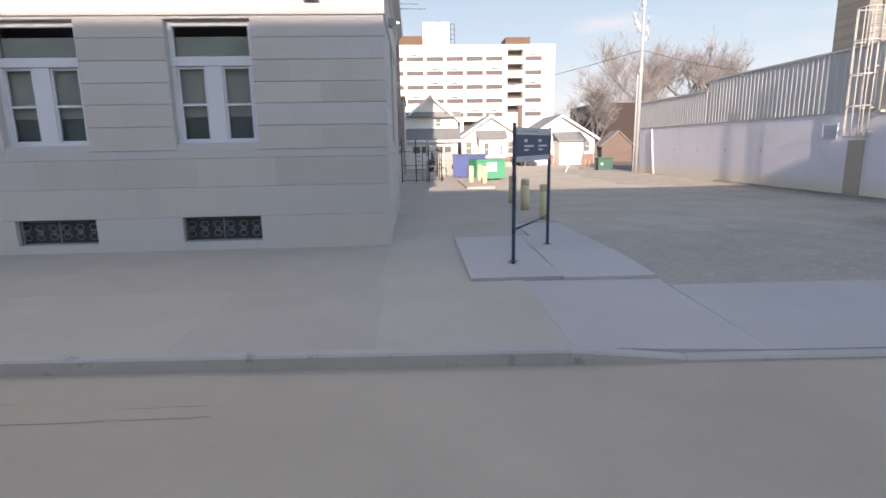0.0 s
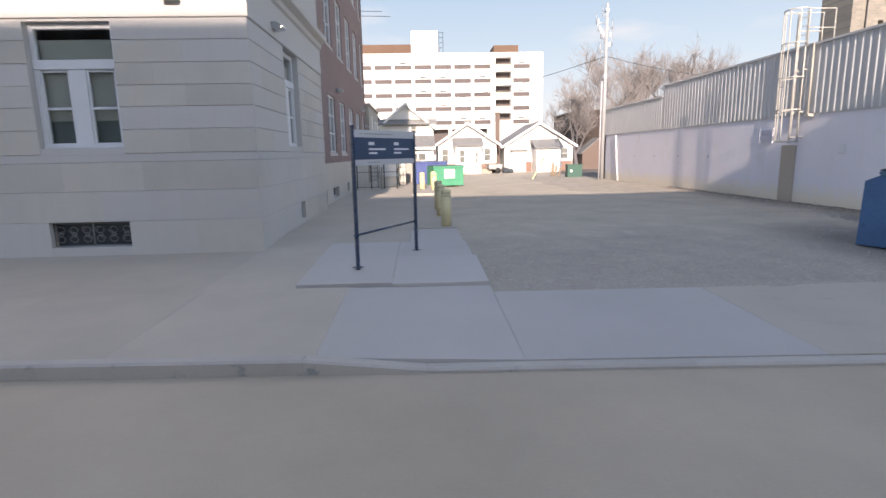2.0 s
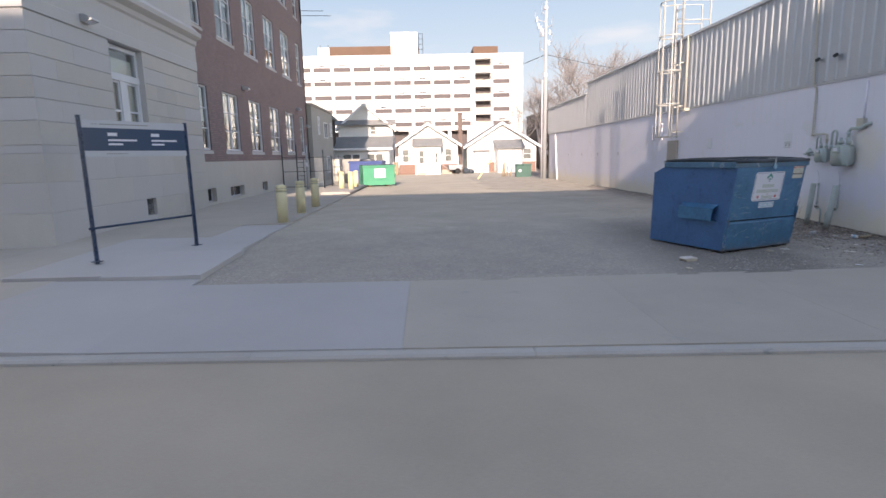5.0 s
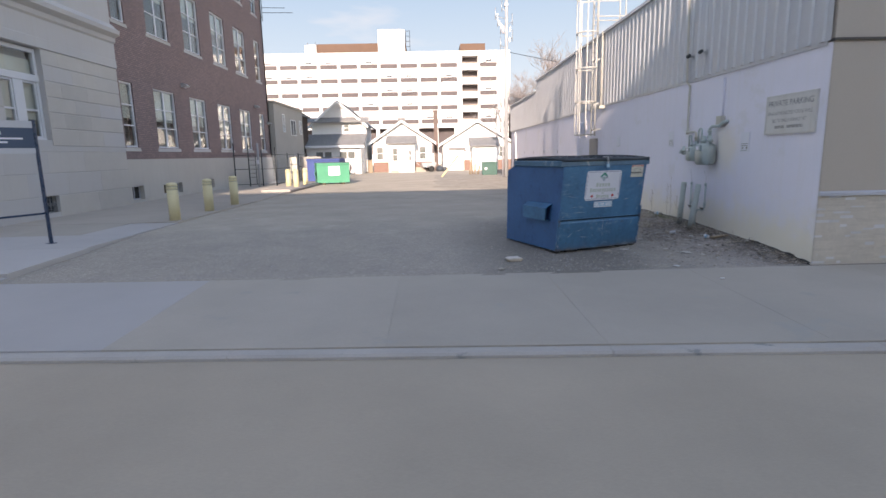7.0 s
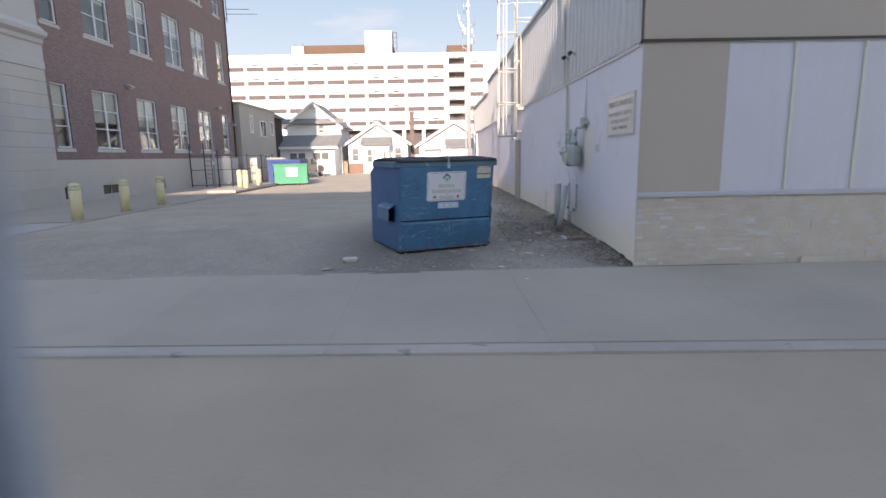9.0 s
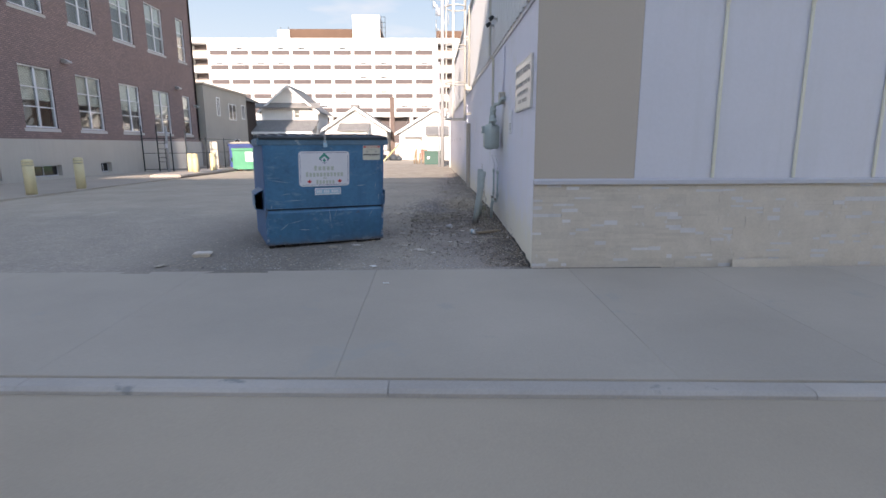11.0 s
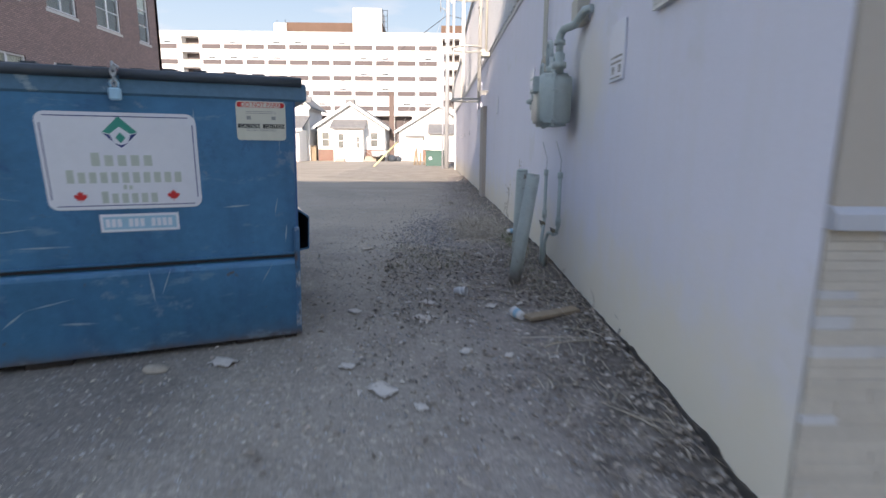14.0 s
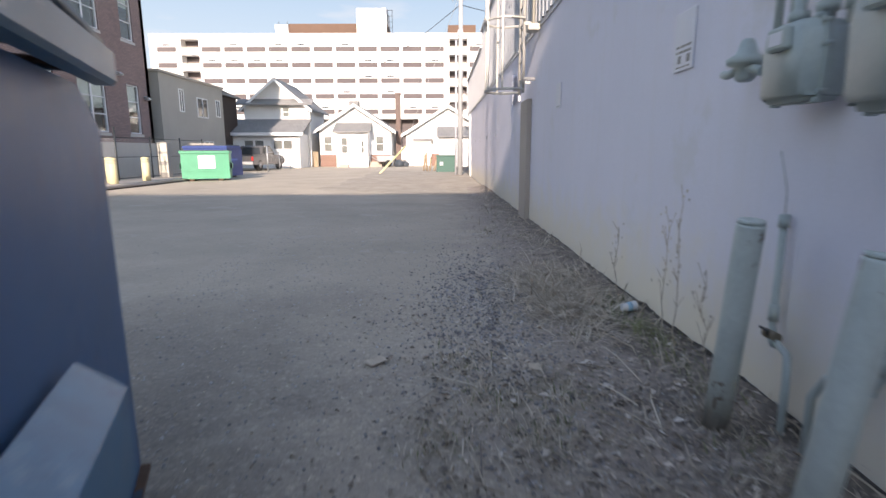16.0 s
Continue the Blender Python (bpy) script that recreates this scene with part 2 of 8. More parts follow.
M = {
    "asphalt": material("asphalt", (0.42, 0.344, 0.264), 0.92, vary=0.13, coarse=0.35, fine=60, bump=0.25, depth=0.006),
    "lot": material("lot", (0.44, 0.378, 0.3), 0.95, vary=0.2, coarse=0.5, fine=75, bump=0.4, depth=0.01, wear=(0.47, 0.41, 0.335), wear_at=0.57, wear_scale=0.9),
    "dirt": material("dirt", (0.38, 0.33, 0.27), 0.97, vary=0.3, coarse=1.1, fine=40, bump=0.5, depth=0.02, wear=(0.32, 0.27, 0.215), wear_at=0.55, wear_scale=1.7),
    "soil": material("soil", (0.075, 0.066, 0.06), 0.98, vary=0.45, coarse=3, fine=60, bump=0.9, depth=0.03, wear=(0.14, 0.12, 0.105), wear_at=0.58, wear_scale=9),
    "concrete": material("concrete", (0.415, 0.36, 0.3), 0.9, vary=0.1, coarse=0.5, fine=50, bump=0.2, depth=0.004, piece=0.05, wear=(0.38, 0.345, 0.3), wear_at=0.62, wear_scale=1.1),
    "concrete_new": material("concrete_new", (0.44, 0.405, 0.38), 0.88, vary=0.07, coarse=0.4, fine=60, bump=0.15, depth=0.003, piece=0.04),
    "kerb": material("kerb", (0.43, 0.385, 0.345), 0.9, vary=0.14, coarse=0.8, fine=50, bump=0.3, depth=0.005, piece=0.06, wear=(0.27, 0.265, 0.25), wear_at=0.6, wear_scale=2.5),
    "limestone": material("limestone", (0.482, 0.448, 0.408), 0.85, vary=0.09, coarse=0.7, fine=40, bump=0.15, depth=0.004, piece=0.07, tint=(0.48, 0.465, 0.465), streak=(0.47, 0.43, 0.39)),
    "base_paint": material("base_paint", (0.48, 0.445, 0.4), 0.85, vary=0.08, coarse=0.5, fine=30, bump=0.2, depth=0.006, streak=(0.4, 0.375, 0.345)),
    "brick": coursed("brick", (0.33, 0.222, 0.208), (0.2, 0.14, 0.135), (0.115, 0.098, 0.1), 0.21, 0.078, "x", 0.014, 0.8),
    "brick_front": coursed("brick_front", (0.25, 0.13, 0.1), (0.2, 0.11, 0.085), (0.3, 0.25, 0.22), 0.21, 0.075, "y", 0.012),
    "chimney_brick": coursed("chimney_brick", (0.155, 0.1, 0.085), (0.125, 0.085, 0.075), (0.2, 0.17, 0.15), 0.21, 0.075, "y", 0.012),
    "apt_brick": material("apt_brick", (0.118, 0.098, 0.098), 0.9, vary=0.14, coarse=0.5, fine=12),
    "roof_brick": material("roof_brick", (0.13, 0.078, 0.056), 0.9, vary=0.12, coarse=0.5, fine=12),
    "apt_white": material("apt_white", (0.7, 0.68, 0.66), 0.85, vary=0.04, coarse=0.1, fine=8, bump=0.1),
    "stucco": material("stucco", (0.755, 0.735, 0.8), 0.9, vary=0.05, coarse=0.5, fine=70, bump=0.35, depth=0.006, streak=(0.72, 0.69, 0.69), wear=(0.72, 0.7, 0.73), wear_at=0.56, wear_scale=0.7),
    "room_dark": material("room_dark", (0.34, 0.33, 0.33), 0.9, vary=0.1, coarse=0.6, fine=20, bump=0.1),
    "stucco_grey": material("stucco_grey", (0.37, 0.345, 0.31), 0.92, vary=0.1, coarse=0.4, fine=50, bump=0.3, depth=0.006),
    "steel_siding": material("steel_siding", (0.51, 0.515, 0.53), 0.45, 0.15, vary=0.05, coarse=0.6, fine=15, bump=0.05, streak=(0.48, 0.48, 0.46)),
    "fascia": material("fascia", (0.435, 0.376, 0.32), 0.75, vary=0.05, coarse=0.3, fine=40, bump=0.12, depth=0.003),
    "panel_white": material("panel_white", (0.56, 0.555, 0.605), 0.55, vary=0.05, coarse=0.4, fine=20, bump=0.06, streak=(0.5, 0.5, 0.52)),
    "ledger": material("ledger", (0.525, 0.463, 0.395), 0.88, vary=0.12, coarse=3, fine=40, bump=0.5, depth=0.008, piece=0.05, wear=(0.55, 0.53, 0.53), wear_at=0.63, wear_scale=5),
    "ledger_pale": material("ledger_pale", (0.56, 0.54, 0.54), 0.8, vary=0.1, coarse=2, fine=40, bump=0.4, depth=0.005, piece=0.1),
    "ladder_grey": material("ladder_grey", (0.52, 0.5, 0.46), 0.55, 0.2, vary=0.12, coarse=4, fine=40, bump=0.05),
    "sign_cream": material("sign_cream", (0.6, 0.585, 0.55), 0.4, vary=0.06, coarse=2, fine=9, bump=0.12, depth=0.004, streak=(0.45, 0.42, 0.36)),
    "ink_grey_dark": material("ink_grey_dark", (0.2, 0.2, 0.205), 0.8, vary=0.3, coarse=9, fine=60, bump=0, wear=(0.3, 0.29, 0.27), wear_at=0.6, wear_scale=30),
    "ink_faded": material("ink_faded", (0.29, 0.28, 0.265), 0.8, vary=0.2, coarse=9, fine=60, bump=0, wear=(0.5, 0.48, 0.45), wear_at=0.52, wear_scale=25),
    "primer": material("primer", (0.27, 0.36, 0.42), 0.7, vary=0.25, coarse=20, fine=80, bump=0.1),
    "post_steel": material("post_steel", (0.33, 0.37, 0.42), 0.6, 0.2, vary=0.15, coarse=6, fine=40, bump=0.1),
    "grey_trim": material("grey_trim", (0.44, 0.44, 0.475), 0.6, vary=0.05, bump=0.05),
    "dark_trim": material("dark_trim", (0.06, 0.05, 0.045), 0.6, vary=0.2, bump=0.05),
    "white_paint": material("white_paint", (0.78, 0.78, 0.77), 0.5, vary=0.04, coarse=1, fine=30, bump=0.06, depth=0.002),
    "window_paint": material("window_paint", (0.6, 0.605, 0.63), 0.5, vary=0.05, coarse=1, fine=30, bump=0.06, depth=0.002),
    "iron": material("iron", (0.15, 0.155, 0.165), 0.55, vary=0.25, coarse=6, fine=40, bump=0.1),
    "siding_white": coursed("siding_white", (0.8, 0.79, 0.77), (0.77, 0.765, 0.745), (0.55, 0.54, 0.53), 6.0, 0.13, "y", 0.006, 0.3),
    "shingle": coursed("shingle", (0.25, 0.245, 0.24), (0.2, 0.198, 0.195), (0.13, 0.13, 0.13), 0.3, 0.14, "y", 0.01, 0.3),
    "glass": glass_mat("glass", (0.035, 0.042, 0.05)),
    "glass_clear": clear_glass("glass_clear"),
    "blind": material("blind", (0.6, 0.6, 0.54), 0.9, vary=0.05, coarse=1, fine=30, bump=0.05),
    "curtain": material("curtain", (0.24, 0.28, 0.28), 0.95, vary=0.12, coarse=3, fine=40, bump=0.05),
    "glass_dark": glass_mat("glass_dark", (0.012, 0.013, 0.015), 0.15),
    "glass_blind": glass_mat("glass_blind", (0.17, 0.175, 0.165), 0.12),
    "dumpster_blue": material("dumpster_blue", (0.037, 0.16, 0.288), 0.38, 0.0, vary=0.28, coarse=1.6, fine=14, bump=0.12, depth=0.006, wear=(0.12, 0.215, 0.31), wear_at=0.63, wear_scale=3.4, streak=(0.02, 0.07, 0.17), coat=0.12, rusty=(0.12, 0.075, 0.05)),
    "bin_green": material("bin_green", (0.065, 0.31, 0.185), 0.45, vary=0.15, bump=0.1),
    "bin_blue": material("bin_blue", (0.035, 0.07, 0.24), 0.5, vary=0.15, bump=0.1),
    "lid_plastic": material("lid_plastic", (0.05, 0.062, 0.075), 0.55, vary=0.3, coarse=2, fine=20, bump=0.2, depth=0.006),
    "rust": material("rust", (0.1, 0.055, 0.035), 0.9, vary=0.4, coarse=6, fine=50, bump=0.5, wear=(0.05, 0.08, 0.12), wear_at=0.55, wear_scale=8),
    "rust_dark": material("rust_dark", (0.035, 0.026, 0.022), 0.9, vary=0.4, coarse=6, fine=50, bump=0.5),
    # near black that stands for shade in the panel gap and fork pockets
    "soot": material("soot", (0.012, 0.012, 0.013), 0.8, vary=0.4, coarse=6, fine=50, bump=0.3),
    "decal_white": material("decal_white", (0.7, 0.7, 0.74), 0.45, vary=0.05, coarse=2, fine=20, bump=0.03),
    "decal_cream": material("decal_cream", (0.62, 0.6, 0.5), 0.5, vary=0.07, coarse=3, fine=20, bump=0.03),
    "ink_green": material("ink_green", (0.46, 0.5, 0.44), 0.6, vary=0.15, bump=0),
    "ink_teal": material("ink_teal", (0.02, 0.26, 0.2), 0.6, vary=0.1, bump=0),
    "ink_navy": material("ink_navy", (0.02, 0.04, 0.16), 0.6, vary=0.1, bump=0),
    "ink_red": material("ink_red", (0.6, 0.03, 0.03), 0.6, vary=0.1, bump=0),
    "ink_black": material("ink_black", (0.03, 0.03, 0.03), 0.6, vary=0.1, bump=0),
    "ink_grey": material("ink_grey", (0.3, 0.3, 0.28), 0.7, vary=0.1, bump=0),
    "sign_navy": material("sign_navy", (0.014, 0.036, 0.08), 0.28, vary=0.08, bump=0.02),
    "sign_blue": material("sign_blue", (0.026, 0.06, 0.115), 0.35, vary=0.08, bump=0.02),
    "sign_grey": material("sign_grey", (0.5, 0.5, 0.52), 0.5, vary=0.05, bump=0.02),
    "bollard": material("bollard", (0.66, 0.575, 0.345), 0.6, vary=0.08, coarse=2, fine=20, bump=0.1, depth=0.004, wear=(0.56, 0.5, 0.33), wear_at=0.63, wear_scale=4),
    "meter_grey": material("meter_grey", (0.4, 0.455, 0.435), 0.5, vary=0.1, coarse=4, fine=40, bump=0.1, depth=0.003),
    "post_green": material("post_green", (0.48, 0.53, 0.49), 0.6, vary=0.14, coarse=4, fine=40, bump=0.2, depth=0.003, wear=(0.17, 0.11, 0.075), wear_at=0.605, wear_scale=7),
    "valve_brass": material("valve_brass", (0.2, 0.165, 0.12), 0.5, 0.5, vary=0.25, coarse=9, fine=60, bump=0.1),
    "galvanised": material("galvanised", (0.45, 0.46, 0.47), 0.45, 0.7, vary=0.12, coarse=5, fine=40, bump=0.05),
    "pipe_cream": material("pipe_cream", (0.5, 0.47, 0.4), 0.6, vary=0.1, bump=0.1),
    "pole_wood": material("pole_wood", (0.36, 0.365, 0.37), 0.9, vary=0.2, coarse=4, fine=40, bump=0.4, stretch=(1, 1, 0.1)),
    "wood": material("wood", (0.33, 0.25, 0.17), 0.85, vary=0.25, coarse=5, fine=50, bump=0.3, stretch=(1, 1, 0.2)),
    "twig": material("twig", (0.25, 0.225, 0.22), 0.95, vary=0.3, coarse=5, fine=40, bump=0.2),
    "bark": material("bark", (0.15, 0.14, 0.148), 0.95, vary=0.3, coarse=5, fine=40, bump=0.4),
    "fence_dark": material("fence_dark", (0.02, 0.025, 0.028), 0.5, vary=0.2, bump=0.05),
    "meter_dark": material("meter_dark", (0.05, 0.055, 0.06), 0.5, vary=0.2, bump=0.05),
    "utility_green": material("utility_green", (0.03, 0.1, 0.08), 0.55, vary=0.15, bump=0.05),
    "yellow_guard": material("yellow_guard", (0.76, 0.7, 0.36), 0.55, vary=0.08, bump=0.05),
    "stone_tower": coursed("stone_tower", (0.25, 0.225, 0.195), (0.16, 0.148, 0.135), (0.22, 0.2, 0.18), 0.7, 0.32, "y", 0.03, 0.6),
    "brown_brick": coursed("brown_brick", (0.052, 0.033, 0.028), (0.04, 0.028, 0.025), (0.062, 0.05, 0.045), 0.21, 0.075, "y", 0.012),
    "truck_grey": material("truck_grey", (0.075, 0.075, 0.08), 0.35, 0.3, vary=0.06, bump=0.02, coat=0.5),
    "rubber": material("rubber", (0.025, 0.025, 0.025), 0.85, vary=0.2, bump=0.1),
    "lamp_red": material("lamp_red", (0.4, 0.02, 0.02), 0.3, vary=0.1, bump=0),
    "scrap": material("scrap", (0.62, 0.56, 0.5), 0.85, vary=0.2, coarse=9, fine=60, bump=0.4, depth=0.006),
    "paper": material("paper", (0.68, 0.67, 0.66), 0.8, vary=0.1, coarse=9, fine=60, bump=0.4, depth=0.006),
    "card": material("card", (0.5, 0.42, 0.33), 0.85, vary=0.15, coarse=9, fine=60, bump=0.3),
    "cup_blue": material("cup_blue", (0.3, 0.5, 0.62), 0.5, vary=0.1, bump=0.1),
    "pebble": material("pebble", (0.46, 0.435, 0.41), 0.9, vary=0.25, coarse=7, fine=60, bump=0.4, piece=0.0),
    "chip_dark": material("chip_dark", (0.2, 0.185, 0.175), 0.9, vary=0.3, coarse=7, fine=60, bump=0.3),
    "litter_dark": material("litter_dark", (0.2, 0.17, 0.15), 0.95, vary=0.4, coarse=8, fine=40, bump=0.2),
    "straw": material("straw", (0.48, 0.42, 0.35), 0.9, vary=0.3, coarse=3, fine=30, bump=0),
    "grass": material("grass", (0.2, 0.21, 0.11), 0.9, vary=0.35, coarse=3, fine=30, bump=0),
    "leaf": material("leaf", (0.42, 0.35, 0.285), 0.9, vary=0.45, coarse=8, fine=40, bump=0.2),
}


def gravelly(m):
    """Adds grit, gravel and banked soil to a ground material: silt far into the lot, gravel towards the street, soil along the warehouse."""
    nt = m.node_tree
    N, L = nt.nodes, nt.links
    p = N["Principled BSDF"]
    geo, sep = N.new("ShaderNodeNewGeometry"), N.new("ShaderNodeSeparateXYZ")
    L.new(geo.outputs["Position"], sep.inputs[0])

    def noise_tex(scale, detail=6.0):
        n = N.new("ShaderNodeTexNoise")
        n.inputs["Scale"].default_value, n.inputs["Detail"].default_value, n.inputs["Roughness"].default_value = scale, detail, 0.7
        L.new(geo.outputs["Position"], n.inputs["Vector"])
        return n.outputs["Fac"]

    def calc(op, a, b):
        n = N.new("ShaderNodeMath")
        n.operation = op
        for i, v in enumerate((a, b)):
            if isinstance(v, (int, float)):
                n.inputs[i].default_value = v
            else:
                L.new(v, n.inputs[i])
        return n.outputs[0]

    def band(v, lo, hi, a=0.0, b=1.0):
        n = N.new("ShaderNodeMapRange")
        n.interpolation_type = "SMOOTHSTEP"
        for k, q in zip(("From Min", "From Max", "To Min", "To Max"), (lo, hi, a, b)):
            n.inputs[k].default_value = q
        L.new(v, n.inputs["Value"])
        return n.outputs["Result"]

    def blend(f, a, b, mode="MIX"):
        n = N.new("ShaderNodeMix")
        n.data_type, n.blend_type = "RGBA", mode
        for k, v in (("Factor", f), ("A", a), ("B", b)):
            if isinstance(v, tuple):
                n.inputs[k].default_value = (*v, 1)
            elif isinstance(v, (int, float)):
                n.inputs[k].default_value = v
            else:
                L.new(v, n.inputs[k])
        return n.outputs["Result"]

    old = p.inputs["Base Color"].links[0].from_socket
    patch = noise_tex(0.9)
    gravel = band(calc("ADD", sep.outputs["Y"], calc("MULTIPLY", calc("SUBTRACT", patch, 0.5), 9.0)), 17.0, 10.0)
    col = blend(calc("MULTIPLY", gravel, 0.75), old, (0.335, 0.292, 0.248))
    edge = noise_tex(2.2, 9.0)
    soil = band(calc("ADD", sep.outputs["X"], calc("MULTIPLY", calc("SUBTRACT", edge, 0.5), 2.6)), 15.55, 16.75)
    mix = noise_tex(5.0, 8.0)
    dark = band(calc("ADD", sep.outputs["X"], calc("MULTIPLY", calc("SUBTRACT", mix, 0.5), 2.6)), 16.55, 17.3)
    earth = blend(dark, (0.31, 0.262, 0.232), (0.105, 0.088, 0.077))
    col = blend(calc("MULTIPLY", soil, 0.85), col, earth)
    rough_zone = calc("MAXIMUM", calc("MULTIPLY", gravel, 0.9), soil)
    # ground round the dumpster coloured darker for the shade it throws
    bin_shade = calc("MULTIPLY", band(calc("ADD", sep.outputs["Y"], calc("MULTIPLY", calc("SUBTRACT", edge, 0.5), 2.4)), 16.0, 12.2), calc("MULTIPLY", band(sep.outputs["X"], 11.0, 13.2), band(calc("ADD", sep.outputs["X"], calc("MULTIPLY", calc("SUBTRACT", patch, 0.5), 3.0)), 15.35, 14.1)))
    col = blend(calc("MULTIPLY", bin_shade, 0.72), col, (0.155, 0.137, 0.12))
    clump = band(noise_tex(1.7, 7.0), 0.44, 0.66)
    col = blend(calc("MULTIPLY", calc("MULTIPLY", clump, rough_zone), 0.24), col, (0.22, 0.185, 0.17))
    for scale, k in ((38.0, 0.6), (95.0, 0.7)):
        v = N.new("ShaderNodeTexVoronoi")
        v.inputs["Scale"].default_value = scale
        L.new(geo.outputs["Position"], v.inputs["Vector"])
        ch = N.new("ShaderNodeSeparateXYZ")
        L.new(v.outputs["Color"], ch.inputs[0])
        r = ramp_node(nt, [(0.0, (0.72, 0.72, 0.73)), (0.3, (0.95, 0.95, 0.95)), (0.85, (1.06, 1.05, 1.04)), (0.97, (1.5, 1.48, 1.46))])
        L.new(ch.outputs["X"], r.inputs["Fac"])
        col = blend(calc("ADD", calc("MULTIPLY", rough_zone, k * 0.8), k * 0.2), col, blend(1.0, col, r.outputs["Color"], "MULTIPLY"))
        b = N.new("ShaderNodeBump")
        b.invert = True
        b.inputs["Strength"].default_value, b.inputs["Distance"].default_value = 0.3, 0.4 / scale
        L.new(calc("MULTIPLY", v.outputs["Distance"], rough_zone), b.inputs["Height"])
        if p.inputs["Normal"].links:
            L.new(p.inputs["Normal"].links[0].from_socket, b.inputs["Normal"])
        L.new(b.outputs["Normal"], p.inputs["Normal"])
    L.new(col, p.inputs["Base Color"])


def scratched(m, colour):
    """Long thin scuffs along a painted steel face."""
    nt = m.node_tree
    N, L = nt.nodes, nt.links
    p = N["Principled BSDF"]
    geo = N.new("ShaderNodeNewGeometry")
    for rot, at, stretch in ((3, 0.74, (1.4, 1.4, 30)), (86, 0.75, (1.8, 1.8, 26)), (-8, 0.71, (7, 7, 30))):
        mp, n = N.new("ShaderNodeMapping"), N.new("ShaderNodeTexNoise")
        mp.inputs["Rotation"].default_value = (0, radians(rot), 0)
        mp.inputs["Scale"].default_value = stretch
        L.new(geo.outputs["Position"], mp.inputs["Vector"])
        L.new(mp.outputs["Vector"], n.inputs["Vector"])
        n.inputs["Scale"].default_value, n.inputs["Detail"].default_value, n.inputs["Roughness"].default_value = 1.0, 6.0, 0.6
        r = ramp_node(nt, [(at - 0.02, (0, 0, 0)), (at + 0.05, (0.24, 0.24, 0.24))])
        L.new(n.outputs["Fac"], r.inputs["Fac"])
        mx = N.new("ShaderNodeMix")
        mx.data_type = "RGBA"
        L.new(r.outputs["Color"], mx.inputs["Factor"])
        L.new(p.inputs["Base Color"].links[0].from_socket, mx.inputs["A"])
        mx.inputs["B"].default_value = (*colour, 1)
        L.new(mx.outputs["Result"], p.inputs["Base Color"])


def islands(m, stops):
    """Gives every loose piece of a joined mesh a tone of its own."""
    nt = m.node_tree
    N, L = nt.nodes, nt.links
    p = N["Principled BSDF"]
    geo = N.new("ShaderNodeNewGeometry")
    r = ramp_node(nt, stops)
    L.new(geo.outputs["Random Per Island"], r.inputs["Fac"])
    mx = N.new("ShaderNodeMix")
    mx.data_type = "RGBA"
    mx.inputs["Factor"].default_value = 0.78
    L.new(p.inputs["Base Color"].links[0].from_socket, mx.inputs["A"])
    L.new(r.outputs["Color"], mx.inputs["B"])
    L.new(mx.outputs["Result"], p.inputs["Base Color"])


def splashed(m, colour, top, soft, amount, centre=None):
    """Stains of splashed mud with a ragged upper edge, or a rusty bloom round a fixture at (y, z)."""
    nt = m.node_tree
    N, L = nt.nodes, nt.links
    p = N["Principled BSDF"]
    geo, sep, n = N.new("ShaderNodeNewGeometry"), N.new("ShaderNodeSeparateXYZ"), N.new("ShaderNodeTexNoise")
    L.new(geo.outputs["Position"], sep.inputs[0])
    n.inputs["Scale"].default_value, n.inputs["Detail"].default_value, n.inputs["Roughness"].default_value = 2.6, 9.0, 0.68
    L.new(geo.outputs["Position"], n.inputs["Vector"])
    field = sep.outputs["Z"]
    if centre:
        d = N.new("ShaderNodeVectorMath")
        d.operation = "DISTANCE"
        com = N.new("ShaderNodeCombineXYZ")
        L.new(sep.outputs["Y"], com.inputs["X"])
        L.new(sep.outputs["Z"], com.inputs["Y"])
        L.new(com.outputs[0], d.inputs[0])
        d.inputs[1].default_value = (*centre, 0)
        field = d.outputs["Value"]
    mad = N.new("ShaderNodeMath")
    mad.operation = "MULTIPLY_ADD"
    L.new(n.outputs["Fac"], mad.inputs[0])
    mad.inputs[1].default_value = 1.3 * soft
    L.new(field, mad.inputs[2])
    mr = N.new("ShaderNodeMapRange")
    mr.interpolation_type = "SMOOTHSTEP"
    for k, v in zip(("From Min", "From Max", "To Min", "To Max"), (top - soft + 0.65 * soft, top + 0.65 * soft, amount, 0.0)):
        mr.inputs[k].default_value = v
    L.new(mad.outputs[0], mr.inputs["Value"])
    mx = N.new("ShaderNodeMix")
    mx.data_type = "RGBA"
    L.new(mr.outputs["Result"], mx.inputs["Factor"])
    L.new(p.inputs["Base Color"].links[0].from_socket, mx.inputs["A"])
    mx.inputs["B"].default_value = (*colour, 1)
    L.new(mx.outputs["Result"], p.inputs["Base Color"])


splashed(M["stucco"], (0.8, 0.72, 0.56), 0.95, 0.85, 0.8)
splashed(M["stucco"], (0.8, 0.7, 0.52), 0.75, 0.6, 0.5, (11.5, 1.75))
splashed(M["dumpster_blue"], (0.1, 0.1, 0.1), 0.14, 0.24, 0.42)
splashed(M["dumpster_blue"], (0.13, 0.075, 0.05), 0.02, 0.09, 0.85)
splashed(M["post_green"], (0.13, 0.085, 0.06), 0.24, 0.24, 0.9)
islands(M["pebble"], [(0.0, (0.2, 0.19, 0.185)), (0.35, (0.33, 0.31, 0.29)), (0.85, (0.41, 0.385, 0.36)), (0.96, (0.52, 0.5, 0.48)), (1.0, (0.68, 0.67, 0.66))])
islands(M["chip_dark"], [(0.0, (0.16, 0.15, 0.15)), (0.6, (0.28, 0.265, 0.265)), (1.0, (0.46, 0.44, 0.435))])
